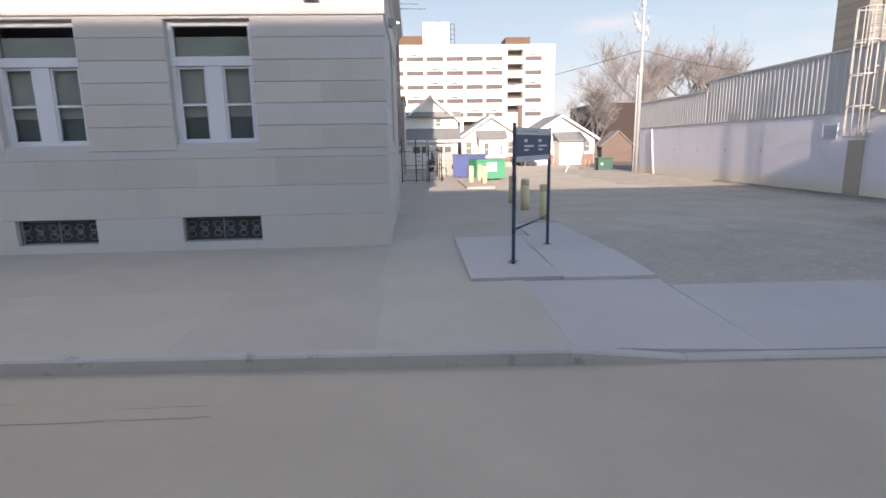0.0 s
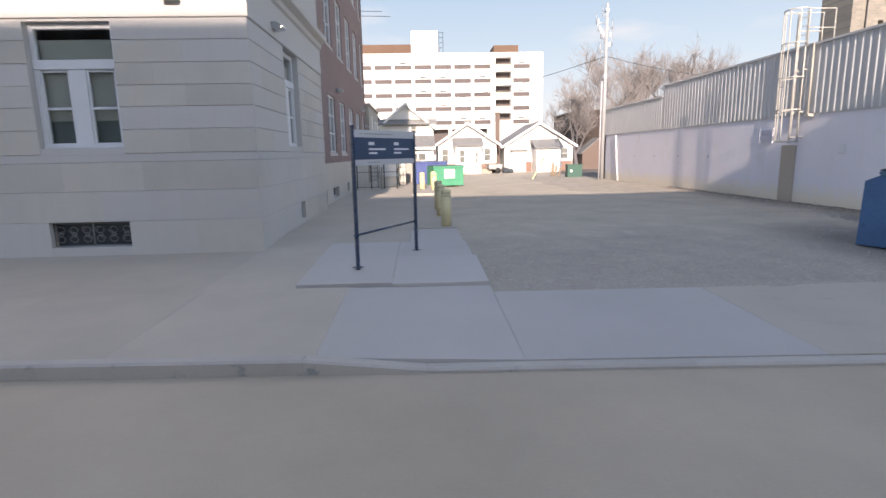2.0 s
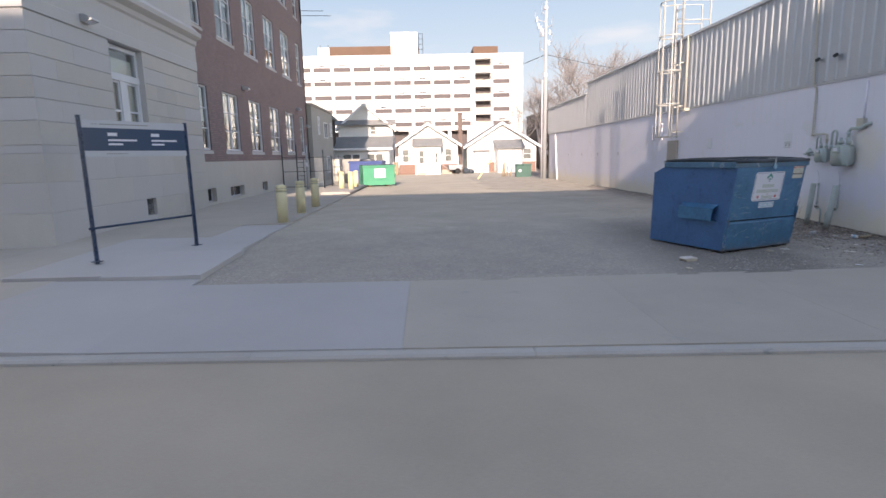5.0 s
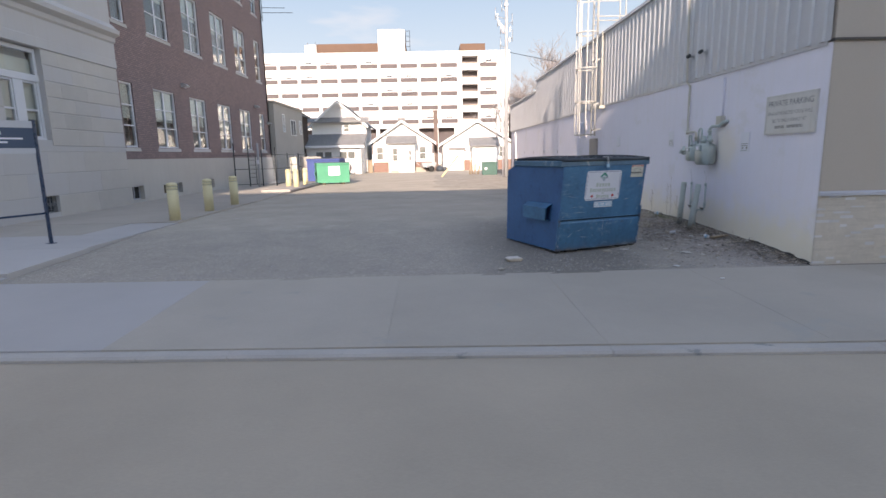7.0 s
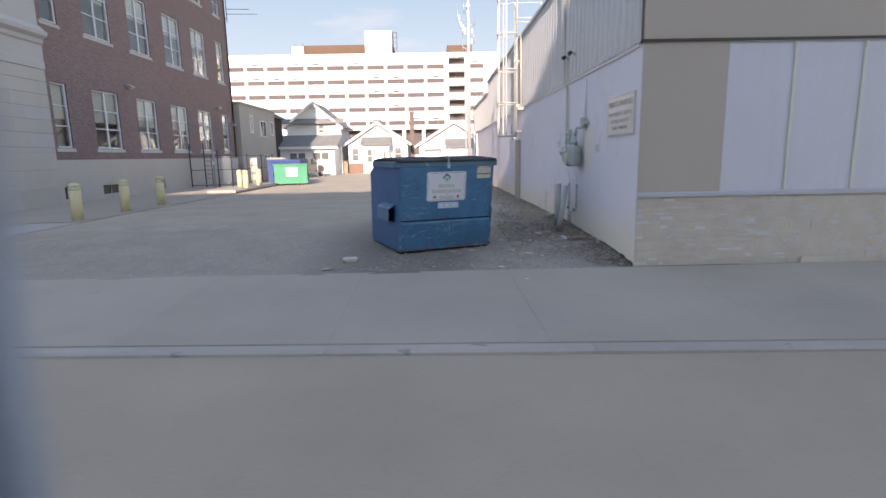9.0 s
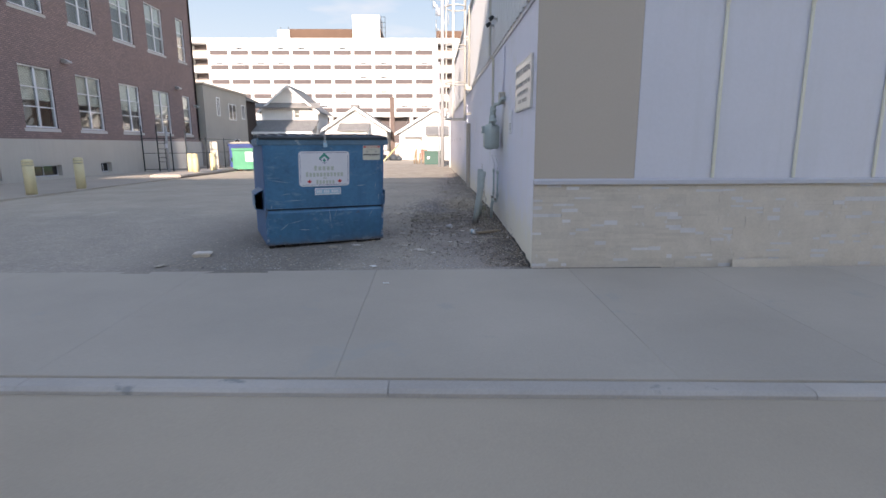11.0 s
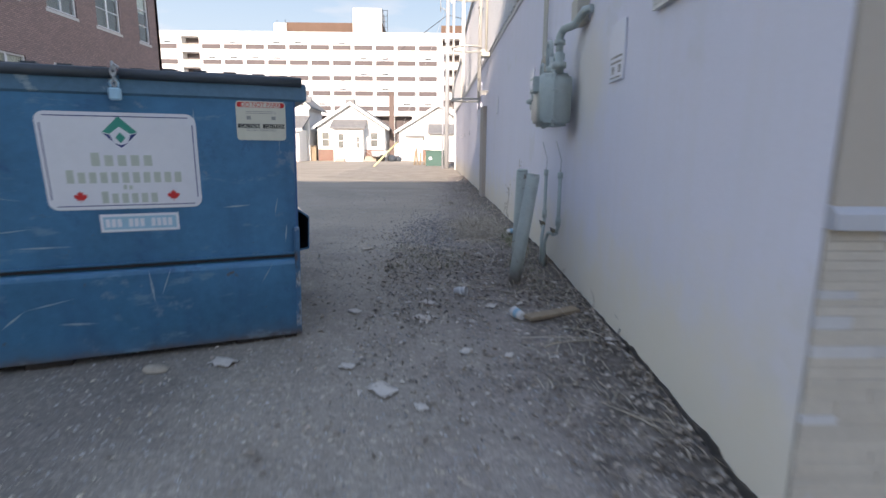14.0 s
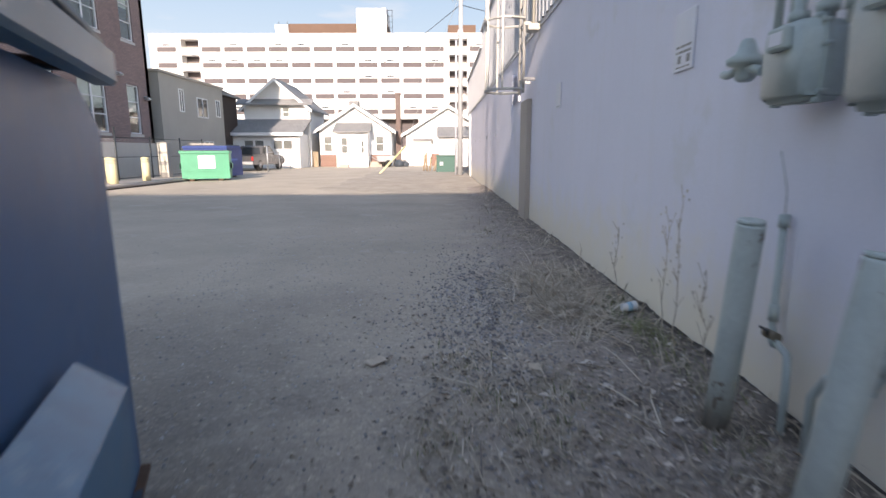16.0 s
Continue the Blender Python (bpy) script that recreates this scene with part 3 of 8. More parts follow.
islands(M["leaf"], [(0.0, (0.11, 0.085, 0.065)), (0.35, (0.28, 0.225, 0.18)), (0.7, (0.46, 0.385, 0.325)), (1.0, (0.66, 0.58, 0.51))])
islands(M["straw"], [(0.0, (0.26, 0.21, 0.155)), (0.5, (0.48, 0.4, 0.31)), (0.85, (0.62, 0.54, 0.43)), (1.0, (0.72, 0.64, 0.52))])
gravelly(M["lot"])
scratched(M["dumpster_blue"], (0.27, 0.34, 0.38))


def scuffed(m, colour, stretch, at, amount):
    """Ragged worn patches, drawn out the way the paint was rubbed."""
    nt = m.node_tree
    N, L = nt.nodes, nt.links
    p = N["Principled BSDF"]
    geo, mp, n = N.new("ShaderNodeNewGeometry"), N.new("ShaderNodeMapping"), N.new("ShaderNodeTexNoise")
    mp.inputs["Scale"].default_value = stretch
    L.new(geo.outputs["Position"], mp.inputs["Vector"])
    L.new(mp.outputs["Vector"], n.inputs["Vector"])
    n.inputs["Scale"].default_value, n.inputs["Detail"].default_value, n.inputs["Roughness"].default_value = 1.0, 10.0, 0.7
    r = ramp_node(nt, [(at, (0, 0, 0)), (at + 0.07, (amount, amount, amount))])
    L.new(n.outputs["Fac"], r.inputs["Fac"])
    mx = N.new("ShaderNodeMix")
    mx.data_type = "RGBA"
    L.new(r.outputs["Color"], mx.inputs["Factor"])
    L.new(p.inputs["Base Color"].links[0].from_socket, mx.inputs["A"])
    mx.inputs["B"].default_value = (*colour, 1)
    L.new(mx.outputs["Result"], p.inputs["Base Color"])


scuffed(M["dumpster_blue"], (0.02, 0.055, 0.15), (4.5, 4.5, 3.0), 0.58, 0.4)
scuffed(M["dumpster_blue"], (0.19, 0.31, 0.39), (3.0, 3.0, 9.0), 0.585, 0.42)
scuffed(M["dumpster_blue"], (0.1, 0.06, 0.045), (6.0, 6.0, 16.0), 0.66, 0.8)
# Side walls get a deeper, plainer blue than the front panel.
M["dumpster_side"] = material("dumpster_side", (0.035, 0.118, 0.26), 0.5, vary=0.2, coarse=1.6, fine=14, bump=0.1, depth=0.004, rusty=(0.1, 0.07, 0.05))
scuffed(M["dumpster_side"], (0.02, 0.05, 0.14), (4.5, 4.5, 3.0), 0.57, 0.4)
M["corner_blue"] = material("corner_blue", (0.045, 0.15, 0.27), 0.5, vary=0.3, coarse=3, fine=30, bump=0.15, rusty=(0.1, 0.065, 0.05))
scuffed(M["corner_blue"], (0.5, 0.5, 0.5), (9.0, 9.0, 4.0), 0.53, 0.8)
scuffed(M["corner_blue"], (0.1, 0.065, 0.05), (7.0, 7.0, 3.0), 0.56, 0.9)
M["rim_blue"] = material("rim_blue", (0.06, 0.15, 0.23), 0.45, vary=0.25, coarse=2, fine=30, bump=0.1, wear=(0.22, 0.3, 0.34), wear_at=0.6, wear_scale=6, rusty=(0.2, 0.17, 0.13))


# ---- builders ----
def quad(bm, *pts):
    return bm.faces.new([bm.verts.new(p) for p in pts])


def box(bm, x0, x1, y0, y1, z0, z1, m=None):
    vs = [Vector((x, y, z)) for z in (z0, z1) for y in (y0, y1) for x in (x0, x1)]
    if m is not None:
        vs = [m @ v for v in vs]
    v = [bm.verts.new(p) for p in vs]
    for f in ((0, 2, 3, 1), (4, 5, 7, 6), (0, 1, 5, 4), (2, 6, 7, 3), (0, 4, 6, 2), (1, 3, 7, 5)):
        bm.faces.new([v[i] for i in f])
    return v


def soft_box(bm, x0, x1, y0, y1, z0, z1, r=0.01, m=None, segments=1):
    b = bmesh.new()
    box(b, x0, x1, y0, y1, z0, z1)
    bmesh.ops.bevel(b, geom=list(b.edges), offset=r, segments=segments, affect="EDGES", profile=0.6)
    join(bm, b, m)


def join(bm, other, m=None):
    table = {v: bm.verts.new(m @ v.co if m is not None else v.co) for v in other.verts}
    for f in other.faces:
        nf = bm.faces.new([table[v] for v in f.verts])
        nf.smooth = f.smooth
    other.free()


def prism(bm, outline, a, b, axis="y", m=None):
    """An outline of (u, w) points pushed from a to b along an axis; w is up, or y where the axis is z."""
    put = {"y": lambda u, w, d: (u, d, w), "x": lambda u, w, d: (d, u, w), "z": lambda u, w, d: (u, w, d)}[axis]
    rows = []
    for d in (a, b):
        rows.append([bm.verts.new(m @ Vector(put(u, w, d)) if m is not None else put(u, w, d)) for u, w in outline])
    n = len(outline)
    for i in range(n):
        bm.faces.new((rows[0][i], rows[0][(i + 1) % n], rows[1][(i + 1) % n], rows[1][i]))
    bm.faces.new(rows[0][::-1])
    bm.faces.new(rows[1])


def tube(bm, pts, r, n=8, caps=True, r_end=None):
    """A round rod along a line of points."""
    pts = [Vector(p) for p in pts]
    rings = []
    side = None
    for i, p in enumerate(pts):
        d = (pts[min(i + 1, len(pts) - 1)] - pts[max(i - 1, 0)]).normalized()
        if side is None:
            side = d.cross(Vector((0, 0, 1)) if abs(d.z) < 0.9 else Vector((1, 0, 0))).normalized()
        side = (side - d * side.dot(d)).normalized()
        up = d.cross(side)
        k = r if r_end is None else r + (r_end - r) * i / (len(pts) - 1)
        rings.append([bm.verts.new(p + (side * math.cos(a) + up * math.sin(a)) * k) for a in (2 * math.pi * j / n for j in range(n))])
    for a, b in zip(rings, rings[1:]):
        for j in range(n):
            f = bm.faces.new((a[j], a[(j + 1) % n], b[(j + 1) % n], b[j]))
            f.smooth = n > 5
    if caps:
        bm.faces.new(rings[0][::-1])
        bm.faces.new(rings[-1])


def lathe(bm, profile, n=20, m=None):
    """A turned form round z from (radius, height) pairs."""
    rings = []
    for r, z in profile:
        ring = []
        for j in range(n):
            a = 2 * math.pi * j / n
            p = Vector((r * math.cos(a), r * math.sin(a), z))
            ring.append(bm.verts.new(m @ p if m is not None else p))
        rings.append(ring)
    for a, b in zip(rings, rings[1:]):
        for j in range(n):
            bm.faces.new((a[j], a[(j + 1) % n], b[(j + 1) % n], b[j])).smooth = True
    bm.faces.new(rings[0][::-1])
    bm.faces.new(rings[-1])


def mesh_of(name, bm, mat):
    bmesh.ops.recalc_face_normals(bm, faces=list(bm.faces))
    me = bpy.data.meshes.new(name)
    bm.to_mesh(me)
    bm.free()
    me.materials.append(mat)
    return me


def part(name, bm, mat, parent, label=""):
    ob = new(name, mesh_of(name, bm, mat))
    ob.parent = parent
    return tagged(ob, label) if label else ob


def again(ob, at=(0, 0, 0), turn=0, name=None):
    """One more part that shares the mesh of another."""
    o = new(name or ob.name.split(".")[0], ob.data)
    o.parent = ob.parent
    o.matrix_local = pose(*at, 0, 0, turn)
    if "label" in ob:
        o["label"] = ob["label"]
    return o


def thing(name, label, category, at=(0, 0, 0), turn=0, group="", kind=""):
    ob = new(name)
    ob.matrix_world = pose(*at, 0, 0, turn)
    ob.empty_display_size = 0.1
    return tagged(ob, label, category, group, kind)


def solid(name, bm, mat, label, category, at=(0, 0, 0), turn=0, group="", kind=""):
    ob = new(name, mesh_of(name, bm, mat))
    ob.matrix_world = pose(*at, 0, 0, turn)
    return tagged(ob, label, category, group, kind)


def pierced(bm, u0, u1, w0, w1, holes, thick, put):
    """A wall of a given thickness with rectangular openings; put(u, w, d) gives the place d behind the face."""
    us = sorted({u0, u1, *[v for h in holes for v in h[:2] if u0 < v < u1]})
    ws = sorted({w0, w1, *[v for h in holes for v in h[2:] if w0 < v < w1]})
    verts = {}

    def vert(i, j, d):
        if (i, j, d) not in verts:
            verts[i, j, d] = bm.verts.new(put(us[i], ws[j], d * thick))
        return verts[i, j, d]

    def full(i, j):
        if not (0 <= i < len(us) - 1 and 0 <= j < len(ws) - 1):
            return False
        u, w = (us[i] + us[i + 1]) / 2, (ws[j] + ws[j + 1]) / 2
        return not any(a < u < b and c < w < d for a, b, c, d in holes)

    for i in range(len(us) - 1):
        for j in range(len(ws) - 1):
            if not full(i, j):
                continue
            for d in (0, 1):
                bm.faces.new([vert(i, j, d), vert(i + 1, j, d), vert(i + 1, j + 1, d), vert(i, j + 1, d)])
            for a, b, c, e, n in ((i, j, i + 1, j, (i, j - 1)), (i + 1, j, i + 1, j + 1, (i + 1, j)), (i + 1, j + 1, i, j + 1, (i, j + 1)), (i, j + 1, i, j, (i - 1, j))):
                if not full(*n):
                    bm.faces.new([vert(a, b, 0), vert(c, e, 0), vert(c, e, 1), vert(a, b, 1)])


def lettering(name, words, size, mat, parent, at, rot, align="CENTER", stretch=1.0):
    """Raised lettering in the built-in font, as a mesh."""
    cu = bpy.data.curves.new(name, "FONT")
    cu.body, cu.size, cu.align_x, cu.extrude = words, size, align, 0.0008
    tmp = bpy.data.objects.new("letters", cu)
    scene.collection.objects.link(tmp)
    bpy.context.view_layer.update()
    me = bpy.data.meshes.new_from_object(tmp)
    bpy.data.objects.remove(tmp)
    me.materials.append(mat)
    ob = new(name, me)
    ob.parent = parent
    ob.matrix_local = pose(*at, *rot) @ Matrix.Diagonal((stretch, 1, 1, 1))
    return ob


# ---- ground ----
def kerb_y(x):
    return 5.93 - 0.043 * x


def lot_z(x, y):
    """Height of the lot: it rises from the footway to level ground."""
    z = -0.135 + 0.135 * min(1.0, max(0.0, (y - 8.6) / 4.5))
    return z + 0.018 * noise.noise(Vector((x * 0.35, y * 0.35, 0))) + 0.012 * noise.noise(Vector((x * 1.3, y * 1.3, 4.0)))


def sheet(bm, xs, ys, height):
    rows = [[bm.verts.new((x, y, height(x, y))) for x in xs] for y in ys]
    for a, b in zip(rows, rows[1:]):
        for i in range(len(xs) - 1):
            bm.faces.new((a[i], a[i + 1], b[i + 1], b[i])).smooth = True


def steps(a, b, d):
    n = max(1, round((b - a) / d))
    return [a + (b - a) * i / n for i in range(n + 1)]


bm = bmesh.new()
quad(bm, (-900, -900, -0.5), (900, -900, -0.5), (900, 1500, -0.5), (-900, 1500, -0.5))
solid("ground", bm, M["dirt"], "brown bare earth that reaches the horizon", "ground", kind="structure")

bm = bmesh.new()
sheet(bm, steps(-60, 60, 1.0), steps(0, 1, 1 / 14), lambda x, v: 0)
for v in bm.verts:
    f = v.co.y
    y = 0.75 + f * (kerb_y(v.co.x) + 0.05 - 0.75)
    v.co.y = y
    v.co.z = -0.27 + 0.05 * (1 - abs(2 * f - 1)) + 0.006 * noise.noise(Vector((v.co.x * 0.5, y * 0.5, 9)))
solid("road", bm, M["asphalt"], "worn grey asphalt street in the shade", "road", kind="structure")

bm = bmesh.new()
sheet(bm, steps(3.98, 19.0, 0.25), steps(8.5, 30, 0.25), lot_z)
sheet(bm, steps(-6.0, 60, 2.0), steps(30, 98, 2.0), lambda x, y: lot_z(x, min(y, 30)) if x < 19 else -0.02)
solid("lot_surface", bm, M["lot"], "patchy grey asphalt and gravel parking lot", "parking lot", kind="structure")

# opposite footway and an unseen tall building, added to cast the shadow over the street
bm = bmesh.new()
box(bm, -74, 60, -34.0, 0.8, -0.45, -0.1)
solid("pavement_opposite", bm, M["concrete"], "plain concrete footway across the street", "pavement", kind="structure")
building = thing("opposite_building", "unseen tall brick building added across the street to shade the lot", "building", (0, -34, -0.1), kind="structure")
bm = bmesh.new()
wins = [(x - 0.8, x + 0.8, z, z + 1.9) for x in range(-69, 44, 4) for z in (1.2, 4.6, 8.0, 11.4, 14.8, 18.2)]
# runs west to -72 to keep bright sky out of the window reflections
pierced(bm, -72, 46, 0, 22.25, wins, 0.4, lambda u, w, d: (u, -d, w))
box(bm, -72, 46, -9, -0.42, 0, 21.8)
part("wall", bm, M["brown_brick"], building)
bm = bmesh.new()
box(bm, -72.2, 46.2, -9, 0.25, 22.25, 22.5)
part("cornice", bm, M["limestone"], building)
first = None
for a, b, c, d in wins:
    if first is None:
        bm = bmesh.new()
        box(bm, -0.8, 0.8, -0.3, -0.26, 0, 1.9)
        first = part("window", bm, M["glass"], building)
        first.matrix_local = pose((a + b) / 2, 0, c)
    else:
        again(first, ((a + b) / 2, 0, c))


# ---- footway slabs and kerb ----
def slab(name, corners, z_of, thick, mat, parent, gap=0.0008):
    """A flat piece with a chamfered rim on four plan corners."""
    c = sum((Vector((*p, 0)) for p in corners), Vector()) / len(corners)
    bm = bmesh.new()
    rims = []
    for inset, dz in ((gap, -thick), (gap, -0.003), (gap + 0.003, 0.0)):
        ring = []
        for p in corners:
            v = Vector((*p, 0))
            q = v + (c - v).normalized() * inset * 1.4
            ring.append(bm.verts.new((q.x, q.y, z_of(q.x, q.y) + dz)))
        rims.append(ring)
    n = len(corners)
    for a, b in zip(rims, rims[1:]):
        for i in range(n):
            bm.faces.new((a[i], a[(i + 1) % n], b[(i + 1) % n], b[i]))
    bm.faces.new(rims[-1])
    return part(name, bm, mat, parent)


def walk_z(x, y):
    """Footway height: low along the driveway kerb, higher along the raised kerb."""
    drop = min(1.0, max(0.0, (x - 1.2) / 1.6))
    front = -0.1 - 0.1 * drop
    k = min(1.0, max(0.0, (y - kerb_y(x)) / 2.7))
    back = -0.075 - 0.052 * min(1.0, max(0.0, (x - 2.0) / 5.0))
    return front + k * (back - front)


footway = thing("pavement", "weathered concrete footway slabs along the street", "pavement", kind="structure")
xs = [-24, -21, -18, -15, -12, -9, -6, -3.2, -0.7, 1.72, 4.13, 7.6, 10.6, 12.9, 15.19, 17.73, 19.4, 21.2, 23.4, 26, 29, 32, 35]
for a, b in zip(xs, xs[1:]):
    fresh = 1.7 < a < 7
    back = 9.1 if b < 2 else 9.04 if b < 4.2 else 8.6
    slab("slab", [(a, kerb_y(a) + 0.17), (b, kerb_y(b) + 0.17), (b, back), (a, back)], walk_z, 0.25, M["concrete_new" if fresh else "concrete"], footway)
bm = bmesh.new()
box(bm, -24, -0.78, 9.0, 12.9, -0.45, -0.075)
part("forecourt", bm, M["concrete"], footway)

kerb = thing("kerb", "grey concrete kerb, dropped in front of the driveway", "kerb", kind="structure")
ks = [-24, -21, -18, -15, -12, -9, -6.6, -4.2, -1.35, 1.62, 3.0, 6, 9, 12.9, 15.6, 18.6, 22, 26, 30, 35]
for a, b in zip(ks, ks[1:]):
    bm = bmesh.new()
    top = lambda x: -0.095 if x < 1.65 else (-0.215 if x > 2.9 else -0.15)
    ra, rb = [], []
    a2, b2 = a + 0.003, b - 0.003
    for x, row in ((a2, ra), (b2, rb)):
        t, y = top((a + b) / 2 if not 1.5 < (a + b) / 2 < 2.9 else x), kerb_y(x)
        if 1.5 < (a + b) / 2 < 2.9:
            t = -0.095 if x < 2 else -0.215
        for dy, z in ((0, -0.45), (0, t - 0.025), (0.03, t), (0.165, t + 0.002), (0.165, -0.45)):
            row.append(bm.verts.new((x, y + dy, z)))
    for i in range(5):
        bm.faces.new((ra[i], ra[(i + 1) % 5], rb[(i + 1) % 5], rb[i]))
    bm.faces.new(ra)
    bm.faces.new(rb[::-1])
    part("kerb_stone", bm, M["kerb"], kerb)

# walkway along the old building, with a paler pad under the sign
walkway = thing("walkway", "smooth grey concrete walkway beside the limestone building", "walkway", kind="structure")
bm = bmesh.new()
box(bm, -1.2, 4.0, 15.3, 42, -0.4, 0.05)
prism(bm, [(9.1, -0.4), (15.298, -0.4), (15.298, 0.048), (12.5, -0.05), (9.1, -0.078)], -0.79, 0.8, "x")
part("surface", bm, M["concrete"], walkway)
for x0, x1, y0, y1 in ((0.8, 2.45, 9.15, 13.1), (2.45, 4.12, 9.05, 11.2), (2.45, 4.05, 11.2, 13.1), (2.7, 4.0, 13.1, 15.3)):
    slab("pad", [(x0, y0), (x1, y0), (x1, y1), (x0, y1)], lambda x, y: 0.03 - 0.06 * min(1.0, max(0.0, (10.8 - y) / 1.7)), 0.3, M["concrete_new"], walkway, 0.003)
bm = bmesh.new()
prism(bm, [(13.1, -0.4), (15.298, -0.4), (15.298, 0.048), (13.1, -0.02)], 0.802, 2.7, "x")
part("surface", bm, M["concrete"], walkway)

# ---- limestone and brick building ----
LX, LY, BX, LEND, BEND, TOP, WING = -0.78, 12.85, -1.05, 21.7, 41.9, 15.0, 21.5
old = thing("old_building", "limestone-fronted institutional building with a brown brick wing", "building", kind="structure")
front_wins = [(-5.62, -3.74), (-9.44, -7.56), (-13.26, -11.38), (-17.1, -15.2)]
side_win = (15.95, 17.7)
holes_f = [(a, b, 2.42, 5.15) for a, b in front_wins] + [(a - 0.06, b - 0.1, 0.13, 0.72) for a, b in front_wins]
holes_f += [(a, b, 7.4, 10.2) for a, b in front_wins]
holes_s = [(*side_win, 2.45, 5.2), (17.05, 17.62, 0.2, 0.72), (*side_win, 7.4, 10.2)]
bm = bmesh.new()
pierced(bm, -20, LX, -0.3, TOP, holes_f, 0.45, lambda u, w, d: (u, LY + d, w))
part("wall", bm, M["limestone"], old, "pale limestone street front")
bm = bmesh.new()
pierced(bm, LY + 0.45, LEND, -0.3, TOP, holes_s, 0.45, lambda u, w, d: (LX - d, u, w))
part("wall", bm, M["limestone"], old, "pale limestone side wall")
row1 = [(22.3, 23.25), (24.9, 26.9), (28.5, 30.45), (32.1, 34.15), (35.65, 37.75), (39.6, 40.75)]
holes_b = [(a, b, z0, z1) for a, b in row1 for z0, z1 in ((2.3, 4.9), (7.2, 9.95), (11.75, 14.2))]
bm = bmesh.new()
pierced(bm, LEND + 0.002, BEND, 1.82, WING, holes_b, 0.35, lambda u, w, d: (BX - d, u, w))
part("wall", bm, M["brick"], old, "brown brick wing wall")
holes_c = [(22.25, 23.15, 0.16, 0.73), (24.8, 26.65, 0.2, 0.68), (29.6, 30.5, 0.2, 0.68)]
bm = bmesh.new()
pierced(bm, LEND + 0.002, BEND, -0.3, 1.818, holes_c, 0.4, lambda u, w, d: (BX + 0.05 - d, u, w))
part("plinth", bm, M["base_paint"], old, "cream painted concrete plinth")
bm = bmesh.new()
box(bm, -20, BX - 0.36, LY + 0.46, LEND, TOP - 0.4, TOP - 0.1)
box(bm, -20, BX - 0.36, LEND + 0.35, BEND - 0.3, WING - 0.4, WING - 0.1)
box(bm, -20, BX - 0.36, LEND, LEND + 0.35, TOP - 0.4, WING)
box(bm, -20, BX, BEND - 0.3, BEND, -0.3, WING)
box(bm, -20, -19.6, LY + 0.46, LEND, -0.3, TOP - 0.4)
box(bm, -20, -19.6, LEND, BEND - 0.3, -0.3, WING - 0.4)
part("roof", bm, M["brick"], old)
# dark rooms behind the windows
bm = bmesh.new()
box(bm, -19, LX - 1.6, LY + 2.0, BEND - 1, -0.2, TOP - 0.6)
part("inner_wall", bm, M["room_dark"], old)
# floor and cross walls added to keep stray light out of the rooms
bm = bmesh.new()
box(bm, -19.5, LX - 0.47, LY + 0.46, LY + 1.99, 5.45, 5.6)
box(bm, LX - 1.59, LX - 0.47, LY + 2.0, BEND - 0.4, 5.45, 5.6)
part("upper_floor", bm, M["room_dark"], old)
for x in (-6.6, -10.4, -14.3):
    bm = bmesh.new()
    box(bm, x - 0.06, x + 0.06, LY + 0.46, LY + 1.99, -0.2, 5.44)
    part("partition", bm, M["room_dark"], old)
# band courses and cornice, returned round the corner
bm = bmesh.new()
prof = [(0.0, 5.2), (0.05, 5.22), (0.05, 5.5), (0.035, 5.52), (0.035, 6.1), (0.1, 6.16), (0.12, 6.3), (0.3, 6.42), (0.32, 6.56), (0.22, 6.62), (0.05, 6.8), (0.0, 6.82)]
ra = [bm.verts.new((-20, LY - d, z)) for d, z in prof]
rc = [bm.verts.new((LX + d, LY - d, z)) for d, z in prof]
re = [bm.verts.new((LX + d, LEND + 0.02, z)) for d, z in prof]
for a, b in ((ra, rc), (rc, re)):
    for i in range(len(prof) - 1):
        bm.faces.new((a[i], b[i], b[i + 1], a[i + 1]))
bm.faces.new(re)
part("cornice", bm, M["limestone"], old)
# water table over the plain base
bm = bmesh.new()
for a, b in ((-20, LX),):
    prism(bm, [(LY + 0.01, 2.1), (LY - 0.016, 2.1), (LY - 0.016, 2.26), (LY + 0.01, 2.265)], a, b + 0.016, "x")
prism(bm, [(LX - 0.01, 2.1), (LX + 0.016, 2.1), (LX + 0.016, 2.26), (LX - 0.01, 2.265)], LY - 0.01, LEND, "y")
part("water_table", bm, M["limestone"], old)


def ashlar(parent, spans, courses, put, out, mean, gap=0.007):
    """Cut blocks set proud of a wall, each a piece with chamfered edges."""
    for k, (z0, z1) in enumerate(zip(courses, courses[1:])):
        for s0, s1, lo, hi in spans:
            if z1 <= lo + 0.01 or z0 >= hi - 0.01:
                continue
            n = max(1, round((s1 - s0) / mean))
            cuts = [s0 + (s1 - s0) * i / n for i in range(n + 1)]
            if k % 2 and n > 1:
                cuts = [s0] + [c - (s1 - s0) / n * 0.45 for c in cuts[1:-1]] + [s1]
            for a, b in zip(cuts, cuts[1:]):
                bm = bmesh.new()
                r0 = [bm.verts.new(put(u, w, 0.005)) for u, w in ((a + 0.001, z0 + gap), (b - 0.001, z0 + gap), (b - 0.001, z1 - gap), (a + 0.001, z1 - gap))]
                r1 = [bm.verts.new(put(u, w, -out)) for u, w in ((a + 0.001, z0 + gap + 0.014), (b - 0.001, z0 + gap + 0.014), (b - 0.001, z1 - gap - 0.014), (a + 0.001, z1 - gap - 0.014))]
                for i in range(4):
                    bm.faces.new((r0[i], r0[(i + 1) % 4], r1[(i + 1) % 4], r1[i]))
                bm.faces.new(r1)
                part("stone_block", bm, M["limestone"], parent)


